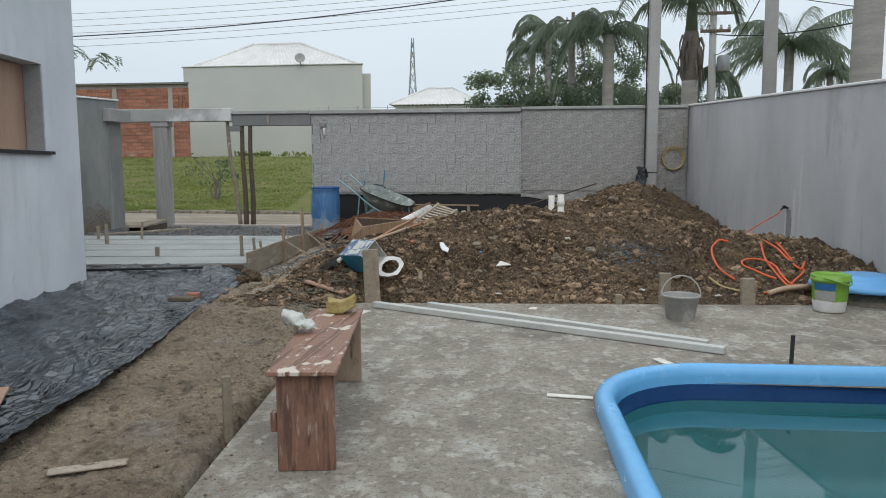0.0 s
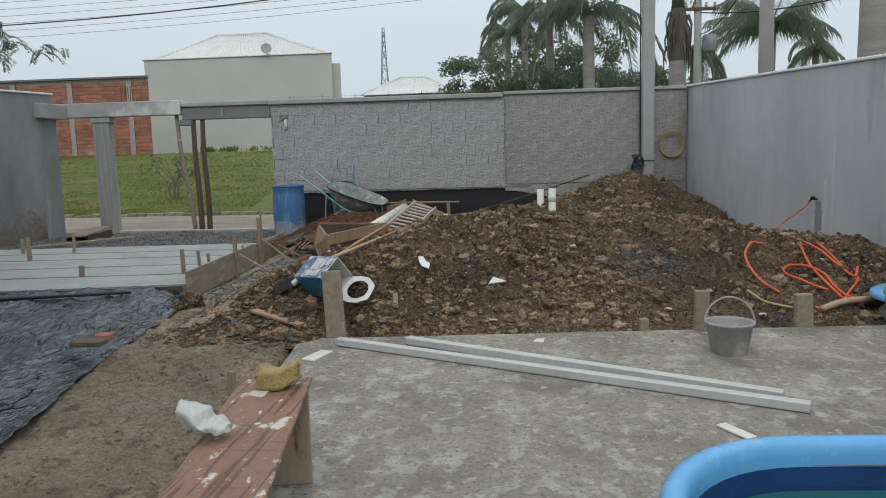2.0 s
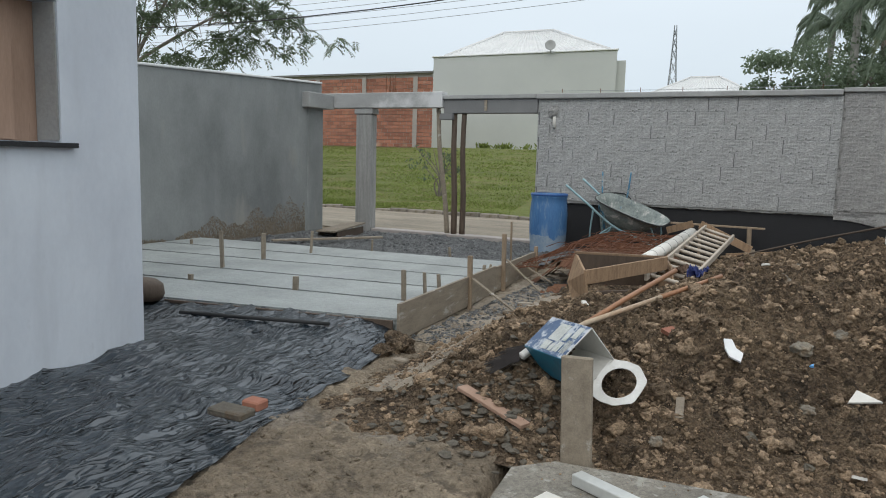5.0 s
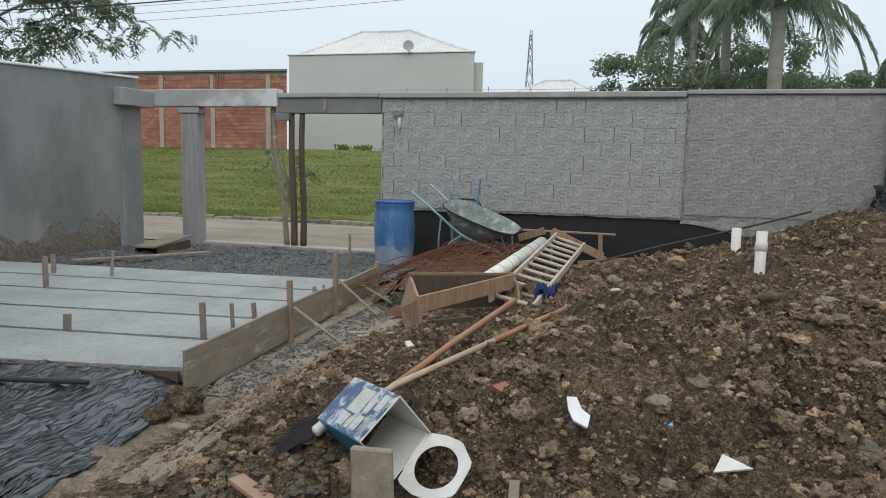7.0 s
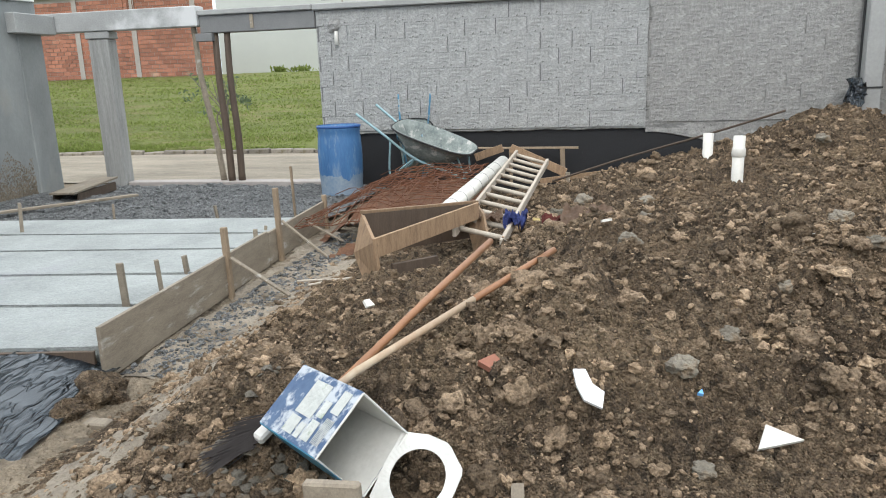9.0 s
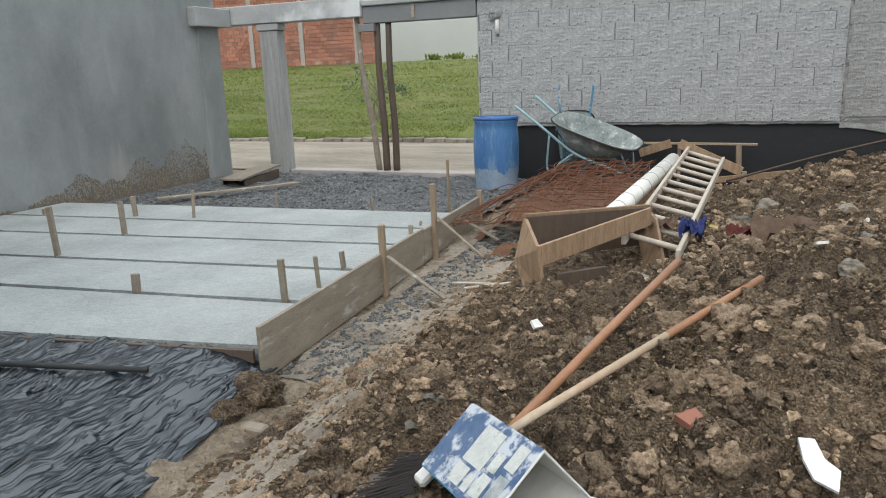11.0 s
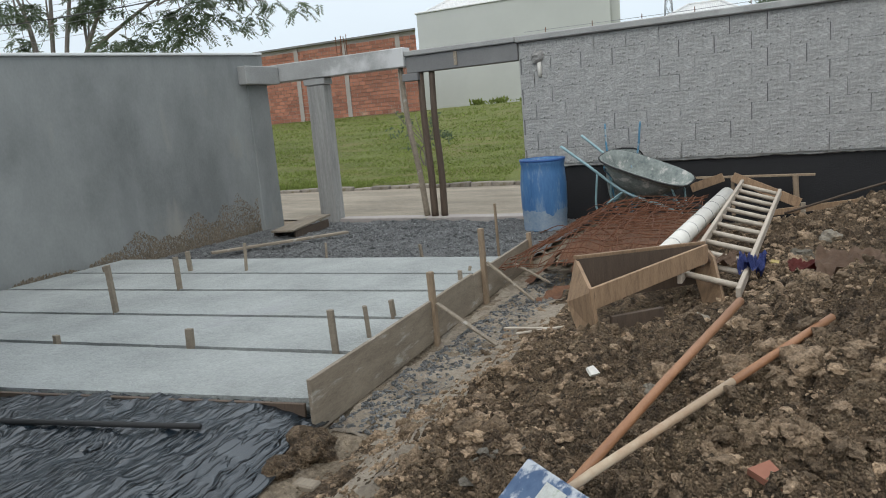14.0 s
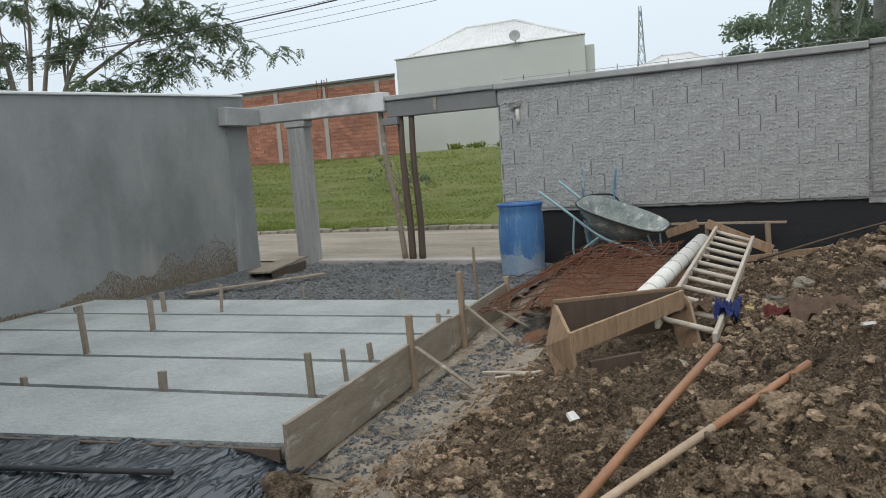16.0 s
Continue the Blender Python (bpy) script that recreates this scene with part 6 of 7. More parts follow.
def wheelbarrow(label, m, tray_mat, tube_mat):
    """Built standing on its wheel and legs, wheel towards +x, then posed by m."""
    wb_ = thing("wheelbarrow", (0, 0, 0), label, "wheelbarrow", "wheelbarrows by the wall")
    bm = bmesh.new()
    rings = []
    for k, (z, x0, x1, w) in enumerate(((.30, -.12, .30, .17), (.36, -.20, .40, .23), (.50, -.34, .55, .30), (.58, -.40, .62, .33), (.575, -.42, .645, .345))):
        ring = []
        for i in range(24):
            a = 6.28319 * i / 24
            c, s = math.cos(a), math.sin(a)
            px = (x0 + x1) / 2 + (x1 - x0) / 2 * math.copysign(abs(c) ** .55, c)
            ring.append(V((px, w * math.copysign(abs(s) ** .55, s) * (1 - .15 * (c > 0) * c), z)))
        rings.append(ring)
    inner = [[p + V((0, 0, .008)) for p in r_] for r_ in rings[:-1]][::-1]
    vs = bridge(bm, rings + [[p * 1.0 + V((0, 0, .006)) for p in rings[-1]]] + inner)
    bm.faces.new(vs[0])
    bm.faces.new(vs[-1])
    part("tray", bm, tray_mat, wb_, "cement-caked steel tray", True)
    part("rim", tube(rings[-1] + rings[-1][:2], .011, 7), M_rubber, wb_, "dark rolled edge", True)
    for sgn in (-1, 1):
        part("handle", tube(bez([(.78, .05 * sgn, .19), (.45, .14 * sgn, .26), (0, .20 * sgn, .29), (-.45, .26 * sgn, .46), (-.85, .29 * sgn, .60)], 6), .017, 8), tube_mat, wb_, "", True)
        part("leg", tube(bez([(-.02, .20 * sgn, .29), (-.14, .22 * sgn, .12), (-.20, .22 * sgn, .0), (-.28, .22 * sgn, .01), (-.36, .24 * sgn, .42)], 5), .013, 7), tube_mat, wb_, "", True)
        part("stay", tube([(.66, .09 * sgn, .22), (.50, .20 * sgn, .50)], .012, 7), tube_mat, wb_)
    wh = part("wheel", lathe([(.03, -.02), (.09, -.02), (.11, -.015), (.11, .015), (.09, .02), (.03, .02), (.03, -.02)], 20, (0, 0, 0), None, Matrix.Translation((.78, 0, .18)) @ Matrix.Rotation(radians(90), 4, 'X')), M_steel, wb_, "grey rim", True)
    part("tyre", lathe([(.11, -.03), (.15, -.038), (.175, -.02), (.18, 0), (.175, .02), (.15, .038), (.11, .03), (.11, -.03)], 24, (0, 0, 0), None, Matrix.Translation((.78, 0, .18)) @ Matrix.Rotation(radians(90), 4, 'X')), M_rubber, wh, "black tyre", True)
    wb_.matrix_world = m
    return wb_


wheelbarrow("upright leaning wheelbarrow with a grey cement-caked tray", pose(-.55, 15.20, .262, 9, 20, -6), M_steel, M_greysteel)
wheelbarrow("wheelbarrow with blue tubes stood on end against the wall", pose(-.66, 15.42, .57, 0, 80, 92) @ Matrix.Scale(.74, 4), M_steel, M_bluesteel)
solo("plank", beam((.06, 15.80, .545), (1.45, 15.80, .535), .06, .025, .003), M_wood, (.7, 15.8, .5), "long board laid along the foot of the wall", "plank")
tr = thing("board_frame", (.7, 15.5, .2), "loose frame of old boards leaning at the wall foot", "boards")
part("board", beam((.14, 15.62, .44), (.50, 15.64, .56), .10, .022, .003, None, (0, 1, 0)), M_crate, tr)
part("board", beam((.60, 15.62, .56), (1.30, 15.60, .24), .11, .022, .003, None, (0, 1, 0)), M_crate, tr)
part("board", beam((1.25, 15.70, .54), (1.27, 15.66, .10), .06, .025, .003), M_wood, tr)
part("board", beam((.59, 15.72, .54), (.60, 15.68, .10), .04, .025, .003), M_wood, tr)
part("board", beam((.98, 15.55, .14), (1.90, 15.58, .25), .03, .07, .003), M_crate, tr)
part("board", beam((1.33, 15.5, .0), (1.33, 15.5, .26), .05, .04, .003), M_woodg, tr)
solo("iron_rod", tube(bez([(1.15, 15.25, .18), (2.0, 15.3, .45), (2.9, 15.2, .72), (3.7, 15.0, .99)], 5), .013, 7), M_wood_d, (2.2, 15.2, .5), "long thin brown rod leaning on the soil heap", "rod", smooth=True)
solo("plank", beam((-5.2, 13.2, .11), (-4.15, 14.65, .11), .09, .03, .004), M_woodg, (-4.7, 13.9, .08), "long grey plank lying on the gravel bed", "plank")
st = thing("wooden_step", (-5.1, 15.0, .05), "low box of grey boards beside the gate column", "box")
part("top", plate([V((-5.38, 14.55, .12)), V((-4.95, 14.5, .14)), V((-4.98, 15.45, .22)), V((-5.40, 15.5, .20))], .025, (0, 0, 1)), M_woodg, st)
part("side", beam((-5.36, 14.6, .08), (-5.36, 15.45, .12), .025, .12, .003), M_wood_d, st)
part("side", beam((-4.98, 14.58, .08), (-5.0, 15.4, .12), .025, .12, .003), M_wood_d, st)
fit_ = thing("pipe_fitting", (-1.77, 15.98, 2.2), "broken pipe fitting with mortar on the wall", "pipe")
part("pipe", tube([(-1.77, 15.99, 2.13), (-1.765, 15.955, 2.10), (-1.76, 15.95, 1.93)], .028, 10), M_pvc, fit_, "white pipe end", True)
bm = bmesh.new()
bmesh.ops.create_icosphere(bm, subdivisions=3, radius=.085, matrix=Matrix.Translation((-1.79, 15.97, 2.19)))
for v in bm.verts:
    v.co += .04 * fbm(v.co.x * 20, v.co.y * 20, v.co.z * 20) * V((1, .4, 1))
part("mortar", bm, M_rough_d, fit_)
bag = bmesh.new()
bmesh.ops.create_icosphere(bag, subdivisions=3, radius=.14, matrix=Matrix.Translation((4.63, 15.75, 1.12)) @ Matrix.Diagonal((.7, .6, 1.5, 1)))
for v in bag.verts:
    v.co += .06 * V((fbm(v.co.x * 12, v.co.y * 12, v.co.z * 12), fbm(v.co.y * 12, v.co.z * 12, 4), fbm(v.co.z * 12, 3, v.co.x * 12)))
solo("plastic_bag", bag, M_tarp, (4.63, 15.75, .9), "torn dark plastic bag tied to the pole", "bag")


# ---- poles, wires, trees and houses outside the plot ----
pole = thing("pole", (4.81, 15.87, .5), "square grey galvanised service pole at the wall", "pole")
part("shaft", box((4.71, 15.78, .5), (4.91, 15.96, 8.0), .012), M_cpole, pole)
part("strap", box((4.70, 15.77, 1.18), (4.92, 15.965, 1.20), .002), M_cable, pole, "dark strap")
part("cable", tube([(4.70, 15.93, .9), (4.69, 15.93, 3), (4.69, 15.93, 8)], .012, 6), M_cable, pole)


def utility_pole(x, y, z0, h, r0, r1, label, arms=(), mat_=None):
    p = thing("utility_pole", (x, y, z0), label, "utility pole", "poles along the street")
    part("shaft", tube([(x, y, z0 - .3), (x - .02 * h * .5, y, z0 + h)], r0, 14, None, r1), mat_ or M_cpole, p, "", True)
    for za, w in arms:
        part("crossarm", beam((x - w, y - .1, z0 + za), (x + w, y - .1, z0 + za), .1, .1, .01), M_wood_d, p)
        for s in (-1, -.4, .4, 1):
            part("insulator", lathe([(0, 0), (.05, .0), (.06, .05), (.03, .1), (.05, .14), (0, .16)], 10, (x + s * w * .92, y - .1, z0 + za + .05)), M_cpole, p)
    return p


utility_pole(8.24, 20, 0, 9, .19, .13, "tall tapering grey concrete utility pole")
wp_ = utility_pole(8.75, 28, .3, 7.4, .15, .11, "utility pole with crossarms and a grey transformer", ((6.3, .8), (5.7, .5)))
part("transformer", lathe([(0, 0), (.2, 0), (.22, .05), (.22, .5), (.18, .56), (0, .58)], 18, (9.05, 27.9, 4.6)), M_wire, wp_, "grey transformer drum", True)
utility_pole(4.9, 46, 1.9, 8.6, .15, .1, "distant wooden utility pole with a crossarm", ((8.1, 1.2),), M_wood_d)
utility_pole(19.5, 36, 0, 6.3, .13, .1, "distant dark utility pole", (), M_wood_d)


def wire(a, b, sag, r, mat_, label, group=""):
    a, b = Vector(a), Vector(b)
    pts = [a.lerp(b, i / 24) - Vector((0, 0, sag * 4 * (i / 24) * (1 - i / 24))) for i in range(25)]
    return solo("overhead_wire", tube(pts, r, 5), mat_, a, label, "wire", group)


wire((-34, 19, 6.9), (8.1, 20, 6.6), 2.0, .015, M_cable, "thick black sagging overhead cable")
for k in range(6):
    wire((-40, 22 + .2 * k, 6.0 + .27 * k), (14, 23 + .2 * k, 7.0 + .22 * k), 1.5, .0065, M_wire, "thin sagging overhead wire", "overhead wires along the street")
for k in range(5):
    wire((8.2, 20, 6.4 - .25 * k), (34, 24, 4.6 - .16 * k), .5, .010, M_cable, "thin dark overhead wire", "overhead wires along the street")
wire((8.75, 28, 5.9), (14.5, 15.0, 6.3), .9, .02, M_cable, "thick black drooping service cable")
wire((8.75, 28, 5.2), (8.24, 20, 6.1), .5, .015, M_cable, "black drooping service cable")

rp = random.Random(3)


def frond(bm, base, ang, length, lift, droop, width, hang=1.0):
    """One palm frond: a bent rib with hanging leaflets on both sides."""
    d = Vector((math.cos(ang), math.sin(ang), 0))
    side = Vector((-d.y, d.x, 0))
    n_ = 24
    pts = []
    for i in range(n_ + 1):
        t = i / n_
        pts.append(base + d * (length * (t - .30 * t * t * droop)) + V((0, 0, length * (lift * t - droop * t * t))))
    tube(pts, .035, 4, bm, .006)
    for i in range(2, n_):
        t = i / n_
        for s in (-1, 1):
            for q in range(3):
                w = width * (math.sin(math.pi * min(1, .15 + .80 * t)) ** .5) * rp.uniform(.7, 1.15)
                p = pts[i].lerp(pts[i + 1], q * .33 + rp.uniform(-.1, .1))
                tip = p + side * s * w * rp.uniform(.35, .7) + d * w * .4 + V((0, 0, -w * hang * rp.uniform(.5, 1.1)))
                h = d * .018
                mid = p.lerp(tip, .5) + V((0, 0, w * .10)) + side * s * w * .06
                a, b, c, e_, f = (bm.verts.new(v) for v in (p - h, p + h, mid + h * 1.1, tip, mid - h * 1.1))
                bm.faces.new((a, b, c, f))
                bm.faces.new((f, c, e_))


def palm(x, y, z0, zc, r, label, n=15, length=2.6, sheath=0.0, seed=1, lean=0.0, lift=(.25, 1.1), droop=(.8, 1.35), width=.24):
    """A palm whose trunk ends at zc; sheath is the height of the brown old leaf bases above it, topped by a green shaft."""
    global rp
    rp = random.Random(seed)
    p = thing("palm_tree", (x, y, z0), label, "palm tree", "palms along the street")
    part("trunk", tube([(x + lean * t_, y, z0 - .2 + (zc - z0 + .2) * t_) for t_ in [i / 12 for i in range(13)]], r * 1.05, 14, None, r * .92), M_bark, p, "ringed grey trunk", True)
    top = Vector((x + lean, y, zc + .1))
    if sheath:
        bm = lathe([(r * .9, -.15), (r * 1.12, 0), (r * 1.2, sheath * .4), (r * 1.05, sheath * .75), (r * .8, sheath), (0, sheath)], 14, (x + lean, y, zc))
        for k in range(26):
            a_ = rp.uniform(0, 6.283)
            q = V((x + lean + r * 1.1 * math.cos(a_), y + r * 1.1 * math.sin(a_), zc + rp.uniform(.2, sheath)))
            tube([q, q + V((.10 * math.cos(a_), .10 * math.sin(a_), -.25)), q + V((.08 * math.cos(a_), .08 * math.sin(a_), -.6 - .3 * rp.random()))], .05, 4, bm, .01)
        part("leaf_base", bm, M_bark_d, p, "brown fibrous old leaf bases", True)
        part("crownshaft", tube([(x + lean, y, zc + sheath - .05), (x + lean, y, zc + sheath + .6), (x + lean, y, zc + sheath + 1.3)], r * .75, 12, None, r * .4), M_palm, p, "green crown shaft", True)
        top = Vector((x + lean, y, zc + sheath + 1.1))
    bm = bmesh.new()
    for k in range(n):
        frond(bm, top + V((0, 0, rp.uniform(-.5, .15) if sheath else rp.uniform(-.1, .15))), 6.283 * k / n + rp.uniform(-.25, .25), length * rp.uniform(.85, 1.1), rp.uniform(*lift), rp.uniform(*droop), length * width)
    part("crown", bm, M_palm, p, "feathery drooping fronds")
    return p


palm(7.15, 24, 0, 4.0, .25, "royal palm with a ringed trunk and brown leaf bases", 11, 2.6, 1.3, 4, 0, (.5, 1.2), (.6, 1.1))
palm(5.35, 30, .8, 6.3, .22, "tall royal palm with long drooping fronds", 15, 3.3, 0, 7, 0, (.3, 1.15), (.7, 1.2), .2)
palm(4.15, 32, 1.0, 6.6, .16, "slim royal palm with long drooping fronds", 14, 2.9, 0, 9, -.1, (.3, 1.1), (.7, 1.2), .2)
palm(2.35, 40, 1.8, 7.4, .14, "slender palm with a small dense crown", 20, 2.2, 0, 12, .15)
palm(15.2, 40, 1.0, 7.3, .24, "palm with a star-shaped crown of stiff fronds", 22, 3.5, 0, 15, 0, (.0, 1.0), (.3, .75), .34)
palm(9.13, 17.0, 0, 8.5, .29, "thick pale ringed royal palm trunk beyond the wall", 12, 3.0, 1.2, 18)
palm(9.8, 33, .8, 5.2, .12, "small dark palm behind the poles", 16, 1.7, 0, 21, 0, (.2, .9), (1.0, 1.6), .3)
palm(14.9, 34, 0, 5.2, .14, "small palm with a ragged crown", 14, 1.7, 0, 25)
palm(3.2, 36, 1.2, 7.6, .15, "tall palm with drooping fronds", 13, 2.4, 0, 29, 0, (.3, 1.1), (.7, 1.2), .2)


def leaf_cloud(bm, centre, rad, n, size, rng, hang=.3):
    for _ in range(n):
        v = Vector((rng.gauss(0, 1), rng.gauss(0, 1), rng.gauss(0, 1))).normalized() * (rng.random() ** .45)
        p = centre + Vector((v.x * rad[0], v.y * rad[1], v.z * rad[2]))
        d = Vector((rng.uniform(-1, 1), rng.uniform(-1, 1), rng.uniform(-1, .4) - hang)).normalized()
        s = d.orthogonal().normalized()
        s = (s * math.cos(6 * rng.random()) + d.cross(s) * math.sin(6 * rng.random())).normalized()
        L_ = size * rng.uniform(.6, 1.3)
        a = [bm.verts.new(q) for q in (p, p + d * L_ * .5 + s * L_ * .22, p + d * L_, p + d * L_ * .5 - s * L_ * .22)]
        bm.faces.new(a)


def tree(x, y, z0, limbs, clouds, label, leaf_size, leaf_mat, seed, trunk_r=.16):
    rng = random.Random(seed)
    t = thing("tree", (x, y, z0), label, "tree", "trees outside the plot")
    bm = bmesh.new()
    for pts, r0, r1 in limbs:
        tube(bez(pts, 6), r0, 8, bm, r1)
    part("trunk", bm, M_bark_d, t, "several dark leaning stems", True)
    bm = bmesh.new()
    for c, r_, n in clouds:
        leaf_cloud(bm, Vector(c), r_, n, leaf_size, rng)
    part("crown", bm, leaf_mat, t, "loose crown with gaps between the leaf sprays")
    return t


def spray(bm, p, d, length, size, rng):
    """A drooping feathery twig with small leaflets on both sides."""
    pts = [p + d * (length * t) + V((0, 0, -length * .75 * t * t)) for t in (0, .25, .5, .75, 1)]
    for a_, b_ in zip(pts, pts[1:]):
        u = (b_ - a_).normalized()
        sd = u.cross(V((0, 0, 1)))
        sd = sd.normalized() if sd.length > .01 else V((1, 0, 0))
        for q in (.0, .33, .66):
            o = a_.lerp(b_, q)
            for s_ in (-1, 1):
                e_ = (sd * s_ * .8 + u * .5 + V((0, 0, rng.uniform(-.7, .1)))).normalized() * size * rng.uniform(.7, 1.2)
                w_ = u * size * .20
                bm.faces.new([bm.verts.new(v) for v in (o, o + e_ * .5 + w_, o + e_, o + e_ * .5 - w_)])


rt = random.Random(8)
limbs, tips = [], []
CLUMPS = ((-24.1, 8.1), (-24.4, 6.4), (-25.2, 5.5), (-22.5, 7.5), (-22.9, 6.2), (-20.5, 7.1), (-20.5, 6.0), (-19.1, 7.2), (-19.3, 4.9), (-18.6, 6.2), (-17.7, 6.7), (-17.6, 5.2),
          (-16.3, 6.7), (-16.3, 5.6), (-15.4, 6.5), (-15.6, 4.8), (-15.1, 5.8), (-14.8, 5.1), (-14.1, 6.1), (-13.6, 5.6), (-13.1, 5.1), (-20.7, 7.9), (-18.0, 4.5), (-26.2, 6.8), (-27.0, 8.0), (-23.4, 8.9), (-21.8, 9.2), (-19.6, 8.6), (-17.6, 8.0), (-15.6, 7.4))
stems = (((-22.9, -.2), (-23.1, 4.0), (-24.6, 8.2)), ((-22.5, -.2), (-22.4, 4.6), (-22.0, 9.0)), ((-22.2, -.2), (-21.7, 4.6), (-20.3, 8.4)), ((-21.9, -.2), (-20.8, 4.4), (-18.0, 7.6)), ((-22.6, -.2), (-21.2, 4.2), (-15.6, 6.3)))
for (x0, z0), (x1, z1), (x2, z2) in stems:
    limbs.append(([(x0, 24, z0), ((x0 + x1) / 2 + rt.uniform(-.1, .1), 24.1, (z0 + z1) / 2), (x1, 24.1, z1), ((x1 + x2) / 2 + rt.uniform(-.2, .2), 24.2, (z1 + z2) / 2 + .3), (x2, 24, z2)], .13, .03))
for cx, cz in CLUMPS:
    (sx0, sz0), (sx1, sz1) = min(((a_, b_) for st_ in stems for a_, b_ in ((st_[1], st_[2]),)), key=lambda s_: min(abs(cx - s_[0][0]), abs(cx - s_[1][0])) + .3 * abs(cz - s_[1][1]))
    k_ = min(1, max(.1, (cx - sx0) / (sx1 - sx0) if abs(sx1 - sx0) > .1 else .6)) * .85
    bx_, bz_ = sx0 + (sx1 - sx0) * k_, sz0 + (sz1 - sz0) * k_
    cy = 24 + rt.uniform(-1.2, 1.2)
    limbs.append(([(bx_, 24.1, bz_), ((bx_ + cx) / 2, (24.1 + cy) / 2, max(bz_, cz) + .1), (cx, cy, cz + .25)], .035, .01))
    for _ in range(4):
        tips.append((cx + rt.gauss(0, .42), cy + rt.gauss(0, .4), cz + rt.gauss(0, .22)))
ft = thing("tree", (-22.4, 24, -.1), "wide loose tree with fine drooping leaf sprays", "tree", "trees outside the plot")
bm = bmesh.new()
for pts, r0, r1 in limbs:
    tube(bez(pts, 6), r0, 8, bm, r1)
part("trunk", bm, M_stem, ft, "several grey leaning stems", True)
bm = bmesh.new()
for p_ in tips:
    for _ in range(10):
        a_ = rt.uniform(0, 6.283)
        spray(bm, V(p_) + V((rt.gauss(0, .16), rt.gauss(0, .16), rt.gauss(0, .12))), V((math.cos(a_), math.sin(a_), rt.uniform(-.2, .5))), rt.uniform(.3, .65), .16, rt)
part("crown", bm, M_leaf, ft, "feathery sprays with open gaps between the clumps")

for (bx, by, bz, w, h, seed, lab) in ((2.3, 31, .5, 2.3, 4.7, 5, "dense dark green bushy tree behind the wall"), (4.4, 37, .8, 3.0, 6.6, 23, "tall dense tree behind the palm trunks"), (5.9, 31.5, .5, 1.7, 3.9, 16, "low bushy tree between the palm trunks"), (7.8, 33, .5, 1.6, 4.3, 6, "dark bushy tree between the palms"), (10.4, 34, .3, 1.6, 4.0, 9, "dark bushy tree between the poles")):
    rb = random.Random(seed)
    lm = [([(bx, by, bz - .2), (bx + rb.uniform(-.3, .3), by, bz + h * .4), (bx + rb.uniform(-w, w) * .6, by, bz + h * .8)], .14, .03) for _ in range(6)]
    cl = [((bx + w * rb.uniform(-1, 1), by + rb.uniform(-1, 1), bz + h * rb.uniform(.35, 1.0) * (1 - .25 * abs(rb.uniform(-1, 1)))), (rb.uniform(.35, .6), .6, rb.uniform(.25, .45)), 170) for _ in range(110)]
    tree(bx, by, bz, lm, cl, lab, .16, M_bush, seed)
rb = random.Random(41)
tree(-7.6, 23.5, .3, [([(-7.6, 23.5, .2), (-7.6 + rb.uniform(-.2, .2), 23.5, .7), (-7.6 + rb.uniform(-.9, .9), 23.5, rb.uniform(1.0, 1.9))], .03, .008) for _ in range(9)],
     [((-7.6 + rb.uniform(-.8, .8), 23.5 + rb.uniform(-.3, .3), rb.uniform(.8, 1.8)), (.2, .2, .16), 16) for _ in range(16)], "sparse little shrub on the grass", .12, M_leaf, 41)

# kerb of small stones along the grass
kerb = thing("kerb", (-5, 20.85, 0), "row of low grey kerb stones along the grass", "kerb", kind="structure")
bm = box((-.235, -.08, -.10), (.235, .08, .06), .02)
kerb_mesh = bpy.data.meshes.new("kerb_stone")
bm.to_mesh(kerb_mesh)
bm.free()
kerb_mesh.materials.append(M_kerb)
for k in range(44):
    o = new("kerb_stone", kerb_mesh)
    o.parent = kerb
    o.location = V((-10.8 + .5 * k, -.16 + rt.uniform(-.03, .03), .05 + rt.uniform(-.03, .015)))
    o.rotation_euler = (0, radians(rt.uniform(-3, 3)), radians(rt.uniform(-5, 5)))

# grass blades near the street
rg = np.random.RandomState(3)
gv, gf = [], []
for i in range(60000):
    y = 20.95 + 20 * rg.rand() ** 1.8
    x = -2.2 - (y - 6) * rg.uniform(0.15, .95)
    z = ground_z(x, y)
    h = (.015 + .04 * rg.rand() ** 2) * (.5 + 1.6 * max(0.0, .4 + fbm(x * .35, y * 1.1, 4, 3)))
    w = .010 + .012 * rg.rand() + .0012 * (y - 20)
    a = rg.uniform(0, 3.14)
    dx, dy = w * math.cos(a), w * math.sin(a)
    lx, ly = rg.normal(0, .06, 2)
    k = len(gv)
    gv += [(x - dx, y - dy, z - .01), (x + dx, y + dy, z - .01), (x + lx, y + ly, z + h)]
    gf.append((k, k + 1, k + 2))
me = bpy.data.meshes.new("grass")
me.from_pydata(gv, [], gf)
me.materials.append(M_blade)
tagged(new("grass", me), "short green grass with worn patches", "grass", kind="stuff")
weeds = bmesh.new()
rw = random.Random(6)
for k in range(14):
    leaf_cloud(weeds, Vector((-16.5 + rw.uniform(0, 8), 47.0, 2.1)), (.5, .3, .16), 30, .3, rw, -1.2)
tagged(link_mesh("weeds", weeds, M_blade), "tufts of weeds at the foot of the far houses", "weeds", kind="stuff")

